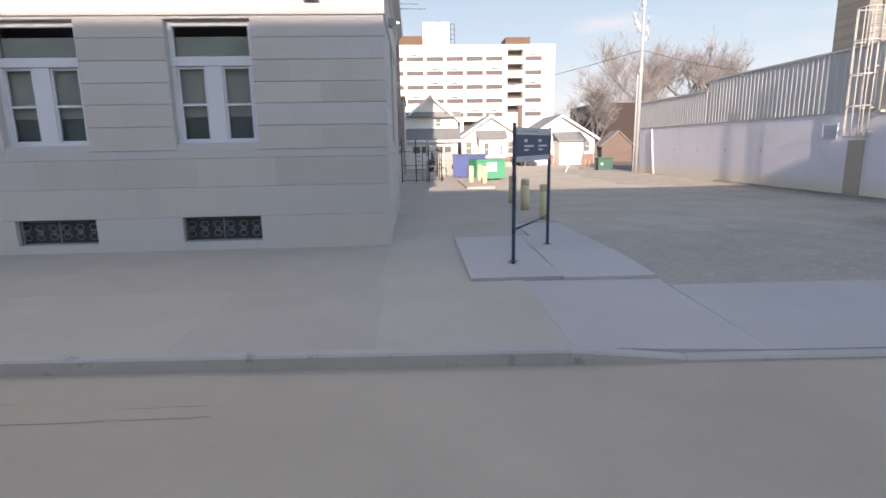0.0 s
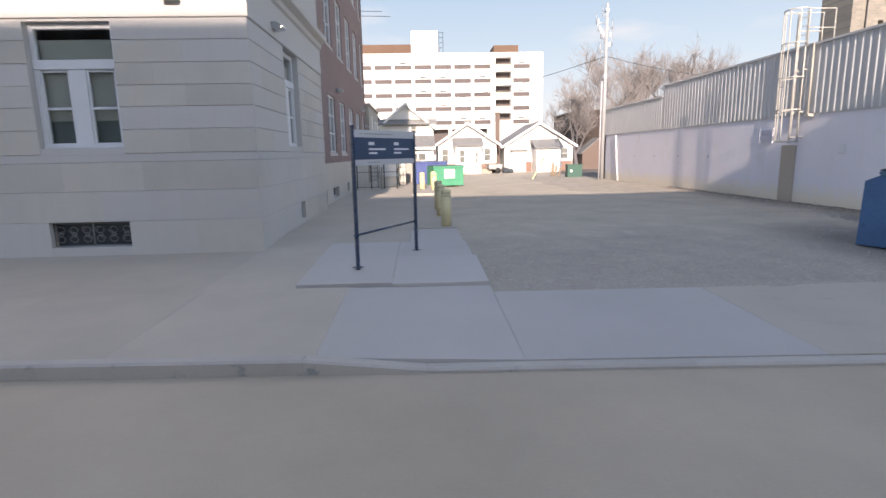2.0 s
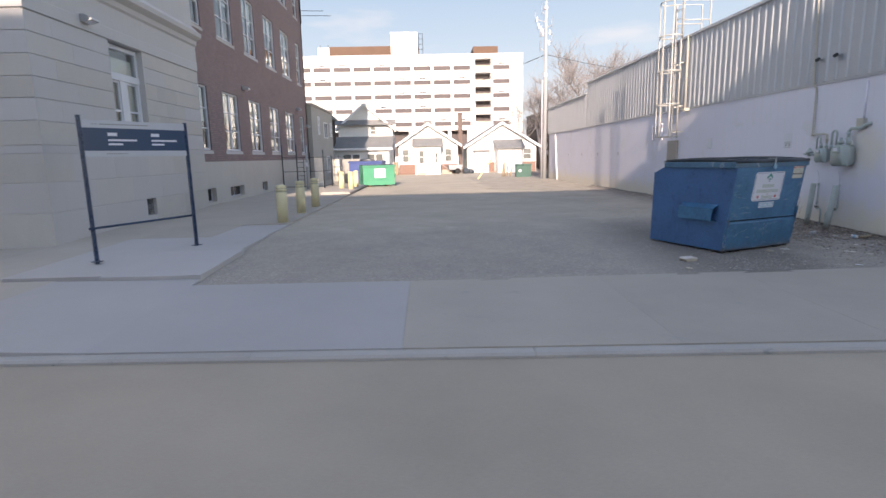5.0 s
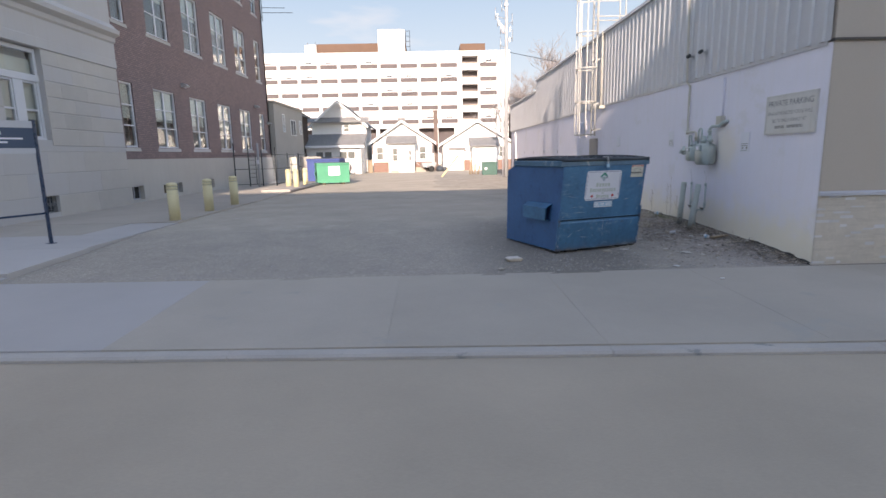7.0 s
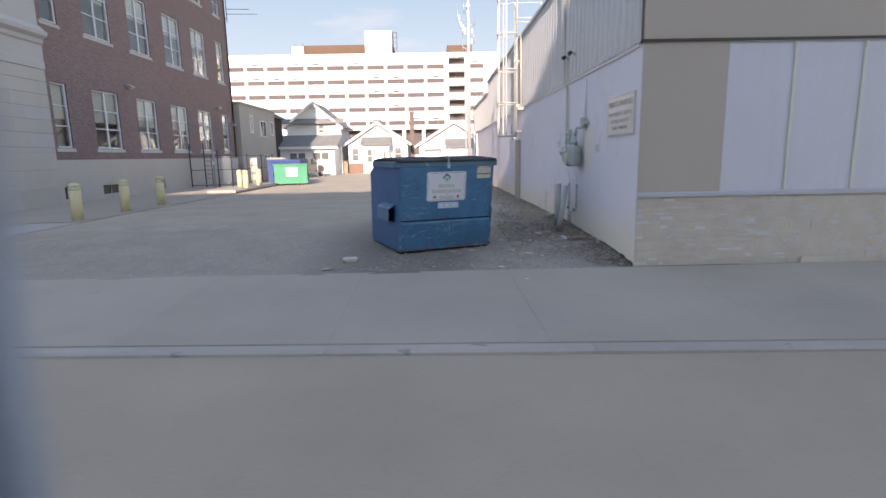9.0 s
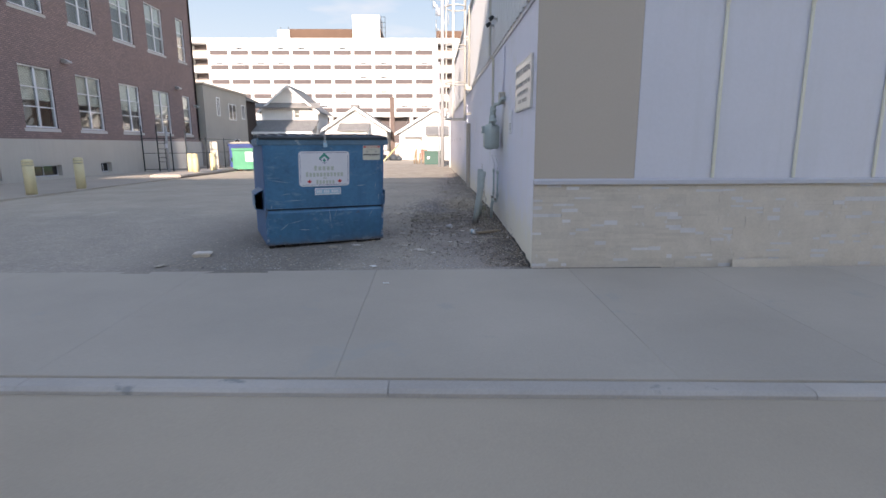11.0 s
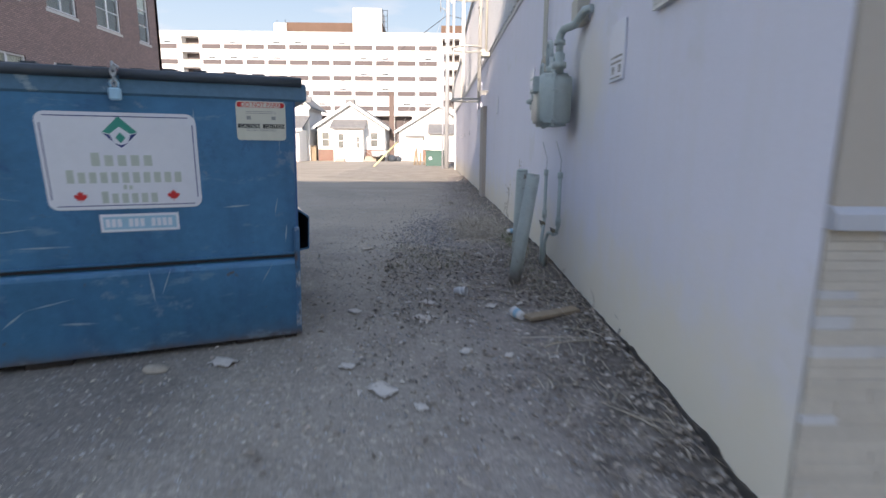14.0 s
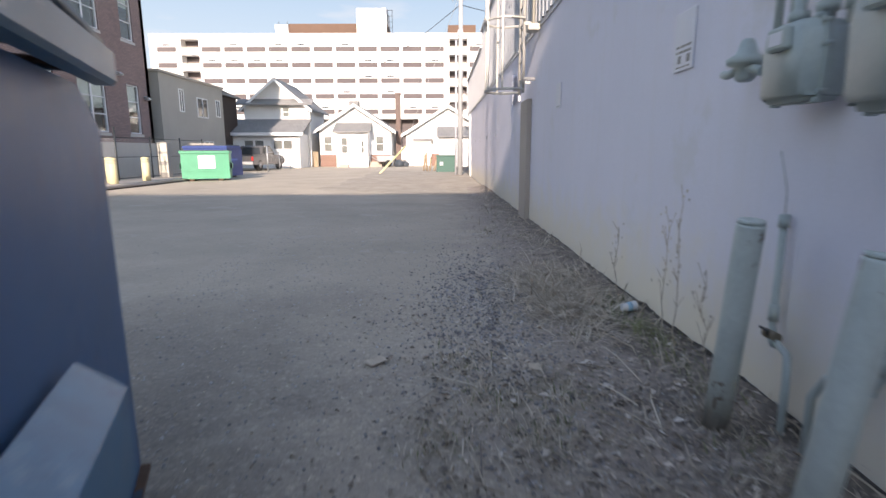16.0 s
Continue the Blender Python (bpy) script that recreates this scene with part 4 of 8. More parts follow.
def sash_window(parent, w, h, cols, rows, put_pose, lights="glass", sill=True, blind=0.0):
    """A painted timber window of cols x rows panes, in a frame with a stone sill; the face is the xz plane, looking along -y."""
    bm = bmesh.new()
    f = 0.075
    for a in ((-w / 2, -w / 2 + f, 0, h), (w / 2 - f, w / 2, 0, h), (-w / 2 + f, w / 2 - f, 0, f), (-w / 2 + f, w / 2 - f, h - f, h)):
        soft_box(bm, a[0], a[1], -0.06, 0.06, a[2], a[3], 0.008)
    iw, ih = w - 2 * f, h - 2 * f
    for i in range(1, cols):
        x = -w / 2 + f + iw * i / cols
        t = 0.06 if cols == 2 else 0.025
        soft_box(bm, x - t, x + t, -0.045, 0.045, f, h - f, 0.006)
    for j in range(1, rows):
        z = f + ih * j / rows
        soft_box(bm, -w / 2 + f, w / 2 - f, -0.035, 0.035, z - 0.026, z + 0.026, 0.005)
    win = part("window", bm, M["window_paint"], parent, "white painted timber sash window")
    win.matrix_local = put_pose
    for i in range(cols):
        bm = bmesh.new()
        x0, x1 = -w / 2 + f + iw * i / cols, -w / 2 + f + iw * (i + 1) / cols
        box(bm, x0, x1, 0.0, 0.006, f, h - f)
        part("pane", bm, M["glass_clear"], win).visible_shadow = False
    if blind:
        bm = bmesh.new()
        box(bm, -w / 2 + f, w / 2 - f, 0.07, 0.08, h - f - blind * ih, h - f)
        part("blind", bm, M["blind"], win, "pale roller blind half drawn")
    if sill:
        bm = bmesh.new()
        prism(bm, [(-0.14, -0.16), (0.1, -0.16), (0.1, 0.0), (-0.12, -0.02)], -w / 2 - 0.1, w / 2 + 0.1, "x")
        part("sill", bm, M["limestone"], win)
    return win


def repeat_window(win, m):
    c = win.copy()
    scene.collection.objects.link(c)
    c.matrix_local = m
    for ch in win.children:
        k = ch.copy()
        scene.collection.objects.link(k)
        k.parent = c
    return c


# windows of the brick wing
models = {}
for a, b in row1:
    for z0, z1 in ((2.3, 4.9), (7.2, 9.95), (11.75, 14.2)):
        key = (round(b - a, 1), z0)
        m = pose(BX - 0.12, (a + b) / 2, z0, 0, 0, 90)
        if key not in models:
            models[key] = sash_window(old, b - a, z1 - z0, 2 if b - a > 1.5 else 1, 3, m, blind=0.4 if z0 > 3 else 0.55)
        else:
            repeat_window(models[key], m)


def tall_window(parent, w, put_pose):
    """Transom light over a pair of sashes with a broad mullion, standing on a stone sill."""
    bm = bmesh.new()
    for x0, x1, z0, z1, d in ((-w / 2, -w / 2 + 0.11, 0, 2.73, 0.07), (w / 2 - 0.11, w / 2, 0, 2.73, 0.07), (-w / 2, w / 2, 1.74, 1.95, 0.09), (-w / 2, w / 2, 2.6, 2.73, 0.06), (-0.19, 0.19, 0.06, 1.74, 0.07), (-w / 2, w / 2, 0, 0.07, 0.08)):
        soft_box(bm, x0, x1, -d, 0.06, z0, z1, 0.012)
    for s in (-1, 1):
        a, b = sorted((s * 0.19, s * (w / 2 - 0.11)))
        for x0, x1, z0, z1 in ((a, a + 0.05, 0.07, 1.74), (b - 0.05, b, 0.07, 1.74), (a + 0.05, b - 0.05, 0.86, 0.92), (a + 0.05, b - 0.05, 1.68, 1.74), (a + 0.05, b - 0.05, 0.07, 0.12)):
            soft_box(bm, x0, x1, -0.035, 0.05, z0, z1, 0.006)
    win = part("window", bm, M["window_paint"], parent, "white painted window with a transom light")
    win.matrix_local = put_pose
    for x0, x1, z0, z1 in ((-w / 2 + 0.11, w / 2 - 0.11, 1.95, 2.6), (-w / 2 + 0.16, -0.24, 0.12, 1.68), (0.24, w / 2 - 0.16, 0.12, 1.68)):
        bm = bmesh.new()
        box(bm, x0, x1, 0.0, 0.006, z0, z1)
        part("pane", bm, M["glass_clear"], win).visible_shadow = False
        bm = bmesh.new()
        if z1 < 1.9:
            box(bm, x0 - 0.03, x1 + 0.03, 0.08, 0.088, z0 + 0.5, z1)
        else:
            box(bm, x0, x1, 0.08, 0.088, z0, z1 - 0.2)
        part("blind", bm, M["blind"], win, "pale blind drawn part way down")
        if z1 < 1.9:
            bm = bmesh.new()
            n = 22
            rail = [(x0 - 0.03 + (x1 - x0 + 0.06) * k / n, 0.12 + 0.018 * (k % 2)) for k in range(n + 1)]
            lo, hi = [[bm.verts.new((x, y, z)) for x, y in rail] for z in (z0 - 0.02, z0 + 0.56)]
            for k in range(n):
                bm.faces.new((lo[k], lo[k + 1], hi[k + 1], hi[k])).smooth = True
            part("curtain", bm, M["curtain"], win, "grey-green curtain in folds")
    return win


tw = None
for a, b in front_wins[:3]:
    for z in (2.42, 7.43):
        m = pose((a + b) / 2, LY + 0.22, z)
        tw = tall_window(old, b - a, m) if tw is None else (repeat_window(tw, m))
for z in (2.45, 7.43):
    tall_window(old, side_win[1] - side_win[0], pose(LX - 0.22, sum(side_win) / 2, z, 0, 0, 90))

# ---- warehouse with white rendered wall and steel siding ----
WX, WY, WEND = 17.25, 8.68, 41.2
shed = thing("warehouse", "white rendered warehouse with ribbed steel siding above", "building", kind="structure")
bm = bmesh.new()
box(bm, WX, WX + 0.3, WY + 0.004, WEND, -0.4, 3.32)
part("wall", bm, M["stucco"], shed, "white rendered masonry wall")
bm = bmesh.new()
box(bm, WX - 0.025, WX + 0.02, WY + 0.1, WEND, 3.28, 3.34)
part("flashing", bm, M["steel_siding"], shed)


def ribbed(bm, y0, y1, z0, z1, pitch=0.305, face=0.03):
    """Pressed steel sheet with trapezoid ribs."""
    y, rail = y0, []
    while y < y1 - 0.01:
        for dy, d in ((0, 0), (0.12, 0), (0.15, face), (0.21, face), (0.24, 0)):
            if y + dy <= y1:
                rail.append((y + dy, d))
        y += pitch
    rail.append((y1, 0))
    lo = [bm.verts.new((WX - 0.03 - d, yy, z0)) for yy, d in rail]
    hi = [bm.verts.new((WX - 0.03 - d, yy, z1)) for yy, d in rail]
    for i in range(len(rail) - 1):
        bm.faces.new((lo[i], lo[i + 1], hi[i + 1], hi[i]))


bm = bmesh.new()
ribbed(bm, WY + 0.02, 31.4, 3.34, 5.72)
part("siding", bm, M["steel_siding"], shed, "pale ribbed steel siding")
bm = bmesh.new()
ribbed(bm, 31.41, WEND, 3.34, 5.15)
part("siding", bm, M["steel_siding"], shed, "pale ribbed steel siding")
bm = bmesh.new()
box(bm, WX - 0.1, WX + 0.25, WY - 0.02, 31.42, 5.72, 5.8)
box(bm, WX - 0.1, WX + 0.25, 31.42, WEND, 5.15, 5.22)
part("coping", bm, M["steel_siding"], shed)
bm = bmesh.new()
box(bm, WX - 0.02, 40, WY + 0.6, 31.4, 5.3, 5.6)
box(bm, WX + 0.3, 40, 31.4, WEND, 4.8, 5.0)
box(bm, WX, 40, WEND - 0.3, WEND + 0.01, -0.4, 4.9)
box(bm, WX + 0.02, 40, WY + 1.0, WY + 1.2, 3.0, 5.5)
part("roof", bm, M["fascia"], shed)
# street front
bm = bmesh.new()
box(bm, WX + 0.004, 40, WY - 0.02, WY + 0.3, 3.36, 6.2)
part("fascia", bm, M["fascia"], shed, "taupe cladding fascia")
bm = bmesh.new()
box(bm, WX - 0.02, 40, WY - 0.06, WY + 0.1, 3.325, 3.36)
part("drip_edge", bm, M["dark_trim"], shed)
bm = bmesh.new()
box(bm, WX + 0.003, 18.56, WY - 0.025, WY + 0.0, 1.05, 3.325)
part("cladding_panel", bm, M["fascia"], shed)
xs = [18.56, 19.585, 20.655, 21.72, 22.79, 23.86, 24.93, 26.0, 28.0, 32.0]
for a, b in zip(xs, xs[1:]):
    bm = bmesh.new()
    soft_box(bm, a + 0.004, b - 0.004, WY - 0.02, WY + 0.0, 1.05, 3.29, 0.004)
    part("cladding_panel", bm, M["panel_white"], shed, "bluish white wall panel")
for x in xs[1:]:
    bm = bmesh.new()
    soft_box(bm, x - 0.022, x + 0.022, WY - 0.045, WY - 0.021, 1.06, 3.28, 0.006)
    box(bm, x - 0.02, x + 0.02, WY - 0.06, WY - 0.046, 3.2, 3.29)
    part("batten", bm, M["decal_cream"], shed, "narrow cream cover strip")
bm = bmesh.new()
box(bm, 18.56, 34, WY - 0.03, WY - 0.018, 3.29, 3.325)
part("head_trim", bm, M["grey_trim"], shed)
bm = bmesh.new()
box(bm, WX + 0.31, 40, WY + 0.01, WY + 0.3, -0.4, 3.3)
part("plinth", bm, M["fascia"], shed)
bm = bmesh.new()
prism(bm, [(WY - 0.055, 0.985), (WY - 0.002, 0.985), (WY - 0.002, 1.06), (WY - 0.03, 1.055), (WY - 0.055, 1.035)], WX - 0.004, 34, "x")
part("ledge", bm, M["grey_trim"], shed, "grey metal ledge")


# ---- cut stone of the old building ----
courses = [2.27, 2.81, 3.31, 3.78, 4.26, 4.74, 5.2]
solid_f = [(-3.74, LX + 0.02, 2.2, 5.3), (-7.56, -5.62, 2.2, 5.3), (-11.38, -9.44, 2.2, 5.3), (-15.2, -13.26, 2.2, 5.3)]
ashlar(old, solid_f, courses, lambda u, w, d: (u, LY + d, w), 0.02, 1.45)
ashlar(old, [(LY - 0.02, side_win[0], 2.2, 5.3), (side_win[1], LEND, 2.2, 5.3)], courses, lambda u, w, d: (LX - d, u, w), 0.02, 1.5)
low = [-0.1, 0.72, 1.42, 2.1]
base_f = []
for a, b in zip([-15.3, -11.48, -7.66, -3.84], [-13.32, -9.5, -5.68, None]):
    base_f.append((a, LX + 0.012 if b is None else b, -0.3, 0.8))
ashlar(old, base_f, low[:2], lambda u, w, d: (u, LY + d, w), 0.012, 1.9, 0.002)
ashlar(old, [(-15.3, LX + 0.012, 0.7, 2.2)], low[1:], lambda u, w, d: (u, LY + d, w), 0.012, 1.8, 0.002)
ashlar(old, [(LY - 0.012, 17.05, -0.3, 0.8), (17.62, LEND, -0.3, 0.8)], low[:2], lambda u, w, d: (LX - d, u, w), 0.012, 1.9, 0.002)
ashlar(old, [(LY - 0.012, LEND, 0.7, 2.2)], low[1:], lambda u, w, d: (LX - d, u, w), 0.012, 1.9, 0.002)


def scroll_grille(w, h, m, parent):
    """Wrought iron scrollwork before a dark vent opening."""
    bm = bmesh.new()
    for x in (-w / 2 + 0.015, -0.01, 0.01, w / 2 - 0.015):
        tube(bm, [(x, 0, 0.01), (x, 0, h - 0.01)], 0.011, 6)
    for z in (0.03, h - 0.03):
        tube(bm, [(-w / 2, 0, z), (w / 2, 0, z)], 0.011, 6)
    n = max(2, round(w / 2 / 0.28))
    for s in (-1, 1):
        for i in range(n):
            cx = s * (w / 2) * (i + 0.5) / n
            for k, (r, cz) in enumerate(((0.115, h * 0.31), (0.115, h * 0.69), (0.06, h * 0.5))):
                pts = []
                for j in range(15):
                    a = 2 * math.pi * j / 14 * 1.25 + k * 2.1 + i
                    rr = r * (1 - 0.45 * j / 14)
                    pts.append((cx + rr * math.cos(a), 0, cz + rr * math.sin(a) * 0.85))
                tube(bm, pts, 0.009, 5)
    g = part("grille", bm, M["iron"], parent, "black wrought iron scroll grille")
    g.matrix_local = m
    bm = bmesh.new()
    box(bm, -w / 2, w / 2, 0.12, 0.14, 0, h)
    back = part("vent", bm, M["glass"], g)
    return g


for a, b in front_wins[:3]:
    scroll_grille(b - a - 0.05, 0.58, pose((a + b) / 2 - 0.08, LY + 0.12, 0.135), old)
scroll_grille(0.56, 0.51, pose(LX - 0.1, 17.335, 0.205, 0, 0, 90), old)
for a, b, z0, z1 in holes_c:
    bm = bmesh.new()
    f = 0.045
    for x0, x1, c0, c1 in ((a, a + f, z0, z1), (b - f, b, z0, z1), (a + f, b - f, z0, z0 + f), (a + f, b - f, z1 - f, z1), ((a + b) / 2 - 0.02, (a + b) / 2 + 0.02, z0 + f, z1 - f)):
        box(bm, BX - 0.2, BX - 0.14, x0, x1, c0, c1)
    w = part("window", bm, M["grey_trim"], old, "small basement window")
    bm = bmesh.new()
    box(bm, BX - 0.18, BX - 0.17, a + f, b - f, z0 + f, z1 - f)
    part("pane", bm, M["glass_dark"], w)


def wall_lamp(at, turn):
    """A wedge-shaped floodlight on a wall bracket, facing down."""
    t = thing("wall_lamp", "grey metal wedge floodlight on the wall", "wall lamp", at, turn, group="wall lamps on the old building")
    bm = bmesh.new()
    prism(bm, [(0.0, -0.06), (-0.1, -0.11), (-0.3, -0.05), (-0.3, 0.0), (-0.12, 0.1), (0.0, 0.1)], -0.17, 0.17, "x")
    bmesh.ops.bevel(bm, geom=list(bm.edges), offset=0.012, segments=1, affect="EDGES")
    part("housing", bm, M["galvanised"], t)
    bm = bmesh.new()
    quad(bm, (-0.14, -0.11, -0.112), (0.14, -0.11, -0.112), (0.14, -0.28, -0.062), (-0.14, -0.28, -0.062))
    part("lens", bm, M["decal_white"], t, "pale glass lens")
    bm = bmesh.new()
    box(bm, -0.08, 0.08, 0.0, 0.04, -0.08, 0.08)
    part("bracket", bm, M["galvanised"], t)


wall_lamp((LX + 0.045, 14.95, 5.47), 90)
wall_lamp((-2.35, LY - 0.075, 5.62), 0)
wall_lamp((BX + 0.035, 27.75, 5.35), 90)
wall_lamp((BX + 0.035, 38.75, 5.3), 90)
wall_lamp((BX + 0.035, 41.3, 4.3), 90)


# three rods stand for short overhead wires; the mast is added to hold them
aerial = thing("roof_aerial", "ends of thin dark overhead wires beside the brick wing, on an added mast", "aerial", (BX, BEND + 0.6, 0))
for z, w in ((13.6, 2.0), (12.75, 1.5), (12.4, 2.1)):
    bm = bmesh.new()
    tube(bm, [(-0.1, 0, z), (w, 0.4, z + 0.06)], 0.02, 5)
    part("rod", bm, M["meter_dark"], aerial)
bm = bmesh.new()
tube(bm, [(-0.1, 0, 11.8), (-0.1, 0, 14.2)], 0.03, 6)
box(bm, -0.13, -0.07, -0.61, 0.0, 12.0, 12.06)
part("mast", bm, M["meter_dark"], aerial)


# ---- far buildings ----
def gable_house(name, label, x0, x1, y0, y1, wall, peak, over, walls="siding_white", apex=None):
    """A gabled cottage, gable to the street, with eaves that overhang."""
    h = thing(name, label, "house", ((x0 + x1) / 2, y0, 0), kind="structure")
    c = (x0 + x1) / 2
    x0, x1, apex, y0, y1 = x0 - c, x1 - c, (0 if apex is None else apex - c), 0, y1 - y0
    bm = bmesh.new()
    prism(bm, [(x0, -0.1), (x1, -0.1), (x1, wall), (apex, peak - 0.12), (x0, wall)], y0, y1, "y")
    part("wall", bm, M[walls], h)
    roof, barge = bmesh.new(), bmesh.new()
    for s, xe in ((-1, x0), (1, x1)):
        e = xe + s * over
        ze = peak - (peak - wall) / abs(apex - xe) * abs(apex - e)
        prism(roof, [(apex, peak - 0.1), (e, ze - 0.1), (e, ze + 0.04), (apex, peak + 0.06)], y0 - over, y1 + over, "y")
        prism(barge, [(apex, peak - 0.26), (e, ze - 0.26), (e, ze + 0.0), (apex, peak + 0.01)], y0 - over - 0.05, y0 - over - 0.005, "y")
    part("roof", roof, M["shingle"], h, "dark grey shingle roof")
    part("bargeboard", barge, M["white_paint"], h, "white bargeboard")
    return h


def small_window(h, x, y, z, w, hh, bar=True):
    bm = bmesh.new()
    rails = [(-w / 2 - 0.07, -w / 2, -0.07, hh + 0.07), (w / 2, w / 2 + 0.07, -0.07, hh + 0.07), (-w / 2, w / 2, -0.07, 0), (-w / 2, w / 2, hh, hh + 0.07)]
    if bar:
        rails.append((-w / 2, w / 2, hh / 2 - 0.025, hh / 2 + 0.025))
    for a in rails:
        box(bm, a[0], a[1], -0.06, -0.002, a[2], a[3])
    win = part("window", bm, M["white_paint"], h)
    o = h.matrix_world.translation
    win.matrix_local = pose(x - o.x, y - o.y, z)
    bm = bmesh.new()
    box(bm, -w / 2, w / 2, -0.025, -0.002, 0, hh)
    part("pane", bm, M["glass_blind"], win)


def local_box(h, name, mat, label, *spans):
    """One part for each box."""
    o = h.matrix_world.translation
    for x0, x1, y0, y1, z0, z1 in spans:
        bm = bmesh.new()
        box(bm, x0 - o.x, x1 - o.x, y0 - o.y, y1 - o.y, z0, z1)
        part(name, bm, M[mat], h, label)


def porch(h, x0, x1, y0, y1, z, rise):
    """An entrance box with a lean-to roof."""
    o = h.matrix_world.translation
    local_box(h, "porch", "siding_white", "white boarded entrance porch", (x0, x1, y0, y1, -0.1, z))
    bm = bmesh.new()
    prism(bm, [(y0 - 0.3 - o.y, z - 0.05), (y1 - o.y, z + rise), (y1 - o.y, z + rise + 0.1), (y0 - 0.3 - o.y, z + 0.06)], x0 - 0.25 - o.x, x1 + 0.25 - o.x, "x")
    part("porch_roof", bm, M["shingle"], h, "grey shingled porch roof")


house = gable_house("cottage", "small white gabled cottage with a grey shingle roof", 5.0, 11.3, 58.0, 66, 3.35, 5.4, 0.45)
porch(house, 6.75, 9.45, 56.4, 58.0, 2.95, 0.75)
local_box(house, "plinth", "brick_front", "red brick foundation", (5.02, 6.74, 57.94, 57.998, -0.1, 1.05), (9.46, 11.28, 57.94, 57.998, -0.1, 1.05))
for x, y, z, w, hh in ((5.75, 57.94, 1.35, 0.62, 1.25), (10.3, 57.94, 1.35, 0.62, 1.25), (7.45, 56.4, 1.2, 0.45, 1.25), (9.0, 56.4, 1.2, 0.2, 1.0)):
    small_window(house, x, y, z, w, hh)
local_box(house, "door", "white_paint", "white panelled back door", (8.0, 8.8, 56.36, 56.398, 0.1, 2.15))
local_box(house, "step", "concrete", "", (7.0, 7.8, 55.8, 56.35, -0.1, 0.22), (9.55, 10.6, 56.9, 57.93, -0.1, 0.45), (9.55, 10.6, 56.5, 56.9, -0.1, 0.22))
local_box(house, "vent", "shingle", "", (7.75, 8.55, 57.6, 58.6, 5.25, 5.62))
house2 = gable_house("cottage", "small white gabled cottage beside the warehouse, roof in shingles", 12.5, 20.2, 60.0, 68, 3.1, 5.45, 0.45)
porch(house2, 15.6, 18.3, 57.6, 60.0, 2.55, 0.9)
local_box(house2, "door_hood", "shingle", "", (13.15, 14.95, 59.2, 59.99, 2.25, 2.45))
local_box(house2, "entrance", "white_paint", "white boarded entrance", (13.25, 14.8, 59.4, 59.99, -0.1, 2.25))
local_box(house2, "door", "grey_trim", "", (17.1, 17.9, 57.55, 57.598, 0.1, 2.1))
local_box(house2, "plinth", "brick_front", "", (14.85, 15.55, 59.93, 59.995, -0.1, 1.1), (18.35, 20.15, 59.93, 59.995, -0.1, 1.1))
small_window(house2, 19.2, 59.95, 1.4, 0.8, 1.1)
villa = gable_house("two_storey_house", "white two-storey house with a steep gable and grey roofs", -1.0, 4.3, 57.0, 63.5, 5.2, 7.4, 0.45, apex=1.65)
o = villa.matrix_world.translation
local_box(villa, "veranda", "siding_white", "white enclosed veranda", (-1.45, 4.2, 54.2, 56.99, -0.1, 2.75))
bm = bmesh.new()
prism(bm, [(53.8 - o.y, 2.72), (-0.005, 3.95), (-0.005, 4.07), (53.8 - o.y, 2.85)], -1.95 - o.x, 4.6 - o.x, "x")
part("veranda_roof", bm, M["shingle"], villa, "grey shingled veranda roof")
local_box(villa, "fascia_board", "white_paint", "white fascia board under the roof edge", (-1.95, 4.6, 53.74, 53.79, 2.6, 2.84))
bm = bmesh.new()
prism(bm, [(-0.6, 5.2), (-0.002, 5.62), (-0.002, 5.75), (-0.6, 5.32)], -1.6 - o.x, 4.85 - o.x, "x")
part("pent_roof", bm, M["shingle"], villa, "narrow shingled roof across the gable")
local_box(villa, "corner_board", "white_paint", "", (-1.12, -1.0, 56.95, 56.998, 2.8, 5.2), (4.25, 4.37, 56.95, 56.998, 2.8, 5.2))
for x in (0.1, 0.95, 2.45, 3.25):
    small_window(villa, x, 54.2, 1.55, 0.68, 0.66, False)
small_window(villa, 2.45, 57.0, 4.3, 0.5, 0.72)
local_box(villa, "downpipe", "white_paint", "", (4.42, 4.5, 56.9, 56.98, 0, 5.1))

# brick chimney stack between the cottages
bm = bmesh.new()
box(bm, 11.55, 12.0, 60.2, 60.65, -0.1, 6.4)
box(bm, 11.5, 12.05, 60.15, 60.7, 6.4, 6.55)
solid("chimney", bm, M["chimney_brick"], "tall red brick chimney stack between two cottages", "chimney", kind="structure")

# slab of flats
AY, AX0, AX1, AH = 100.0, -31.0, 25.9, 20.0
flats = thing("apartment_block", "long white apartment block with brick panels under the windows", "building", (0, AY, 0), kind="structure")
PITCH, STOREY = 3.59, 2.45
bays = [(-25.97, -23.1), (17.2, 20.1)]
bay_holes = [(a, b, 17.85 - STOREY * k, 19.15 - STOREY * k) for a, b in bays for k in range(5)]
under = [(x, x + 3.0, 2.0, 6.6) for x in (-12.5, -8.9, -5.3, -1.7, 1.9, 5.5, 9.1, 12.7)]
bm = bmesh.new()
pierced(bm, AX0, AX1, -0.3, AH, bay_holes + under, 1.8, lambda u, w, d: (u, d, w))
part("wall", bm, M["apt_white"], flats, "white rendered front")
bm = bmesh.new()
box(bm, AX0, AX1, 1.81, 16, -0.3, AH - 0.2)
part("rear", bm, M["apt_brick"], flats)
panel = slot = None
rs = random.Random(8)
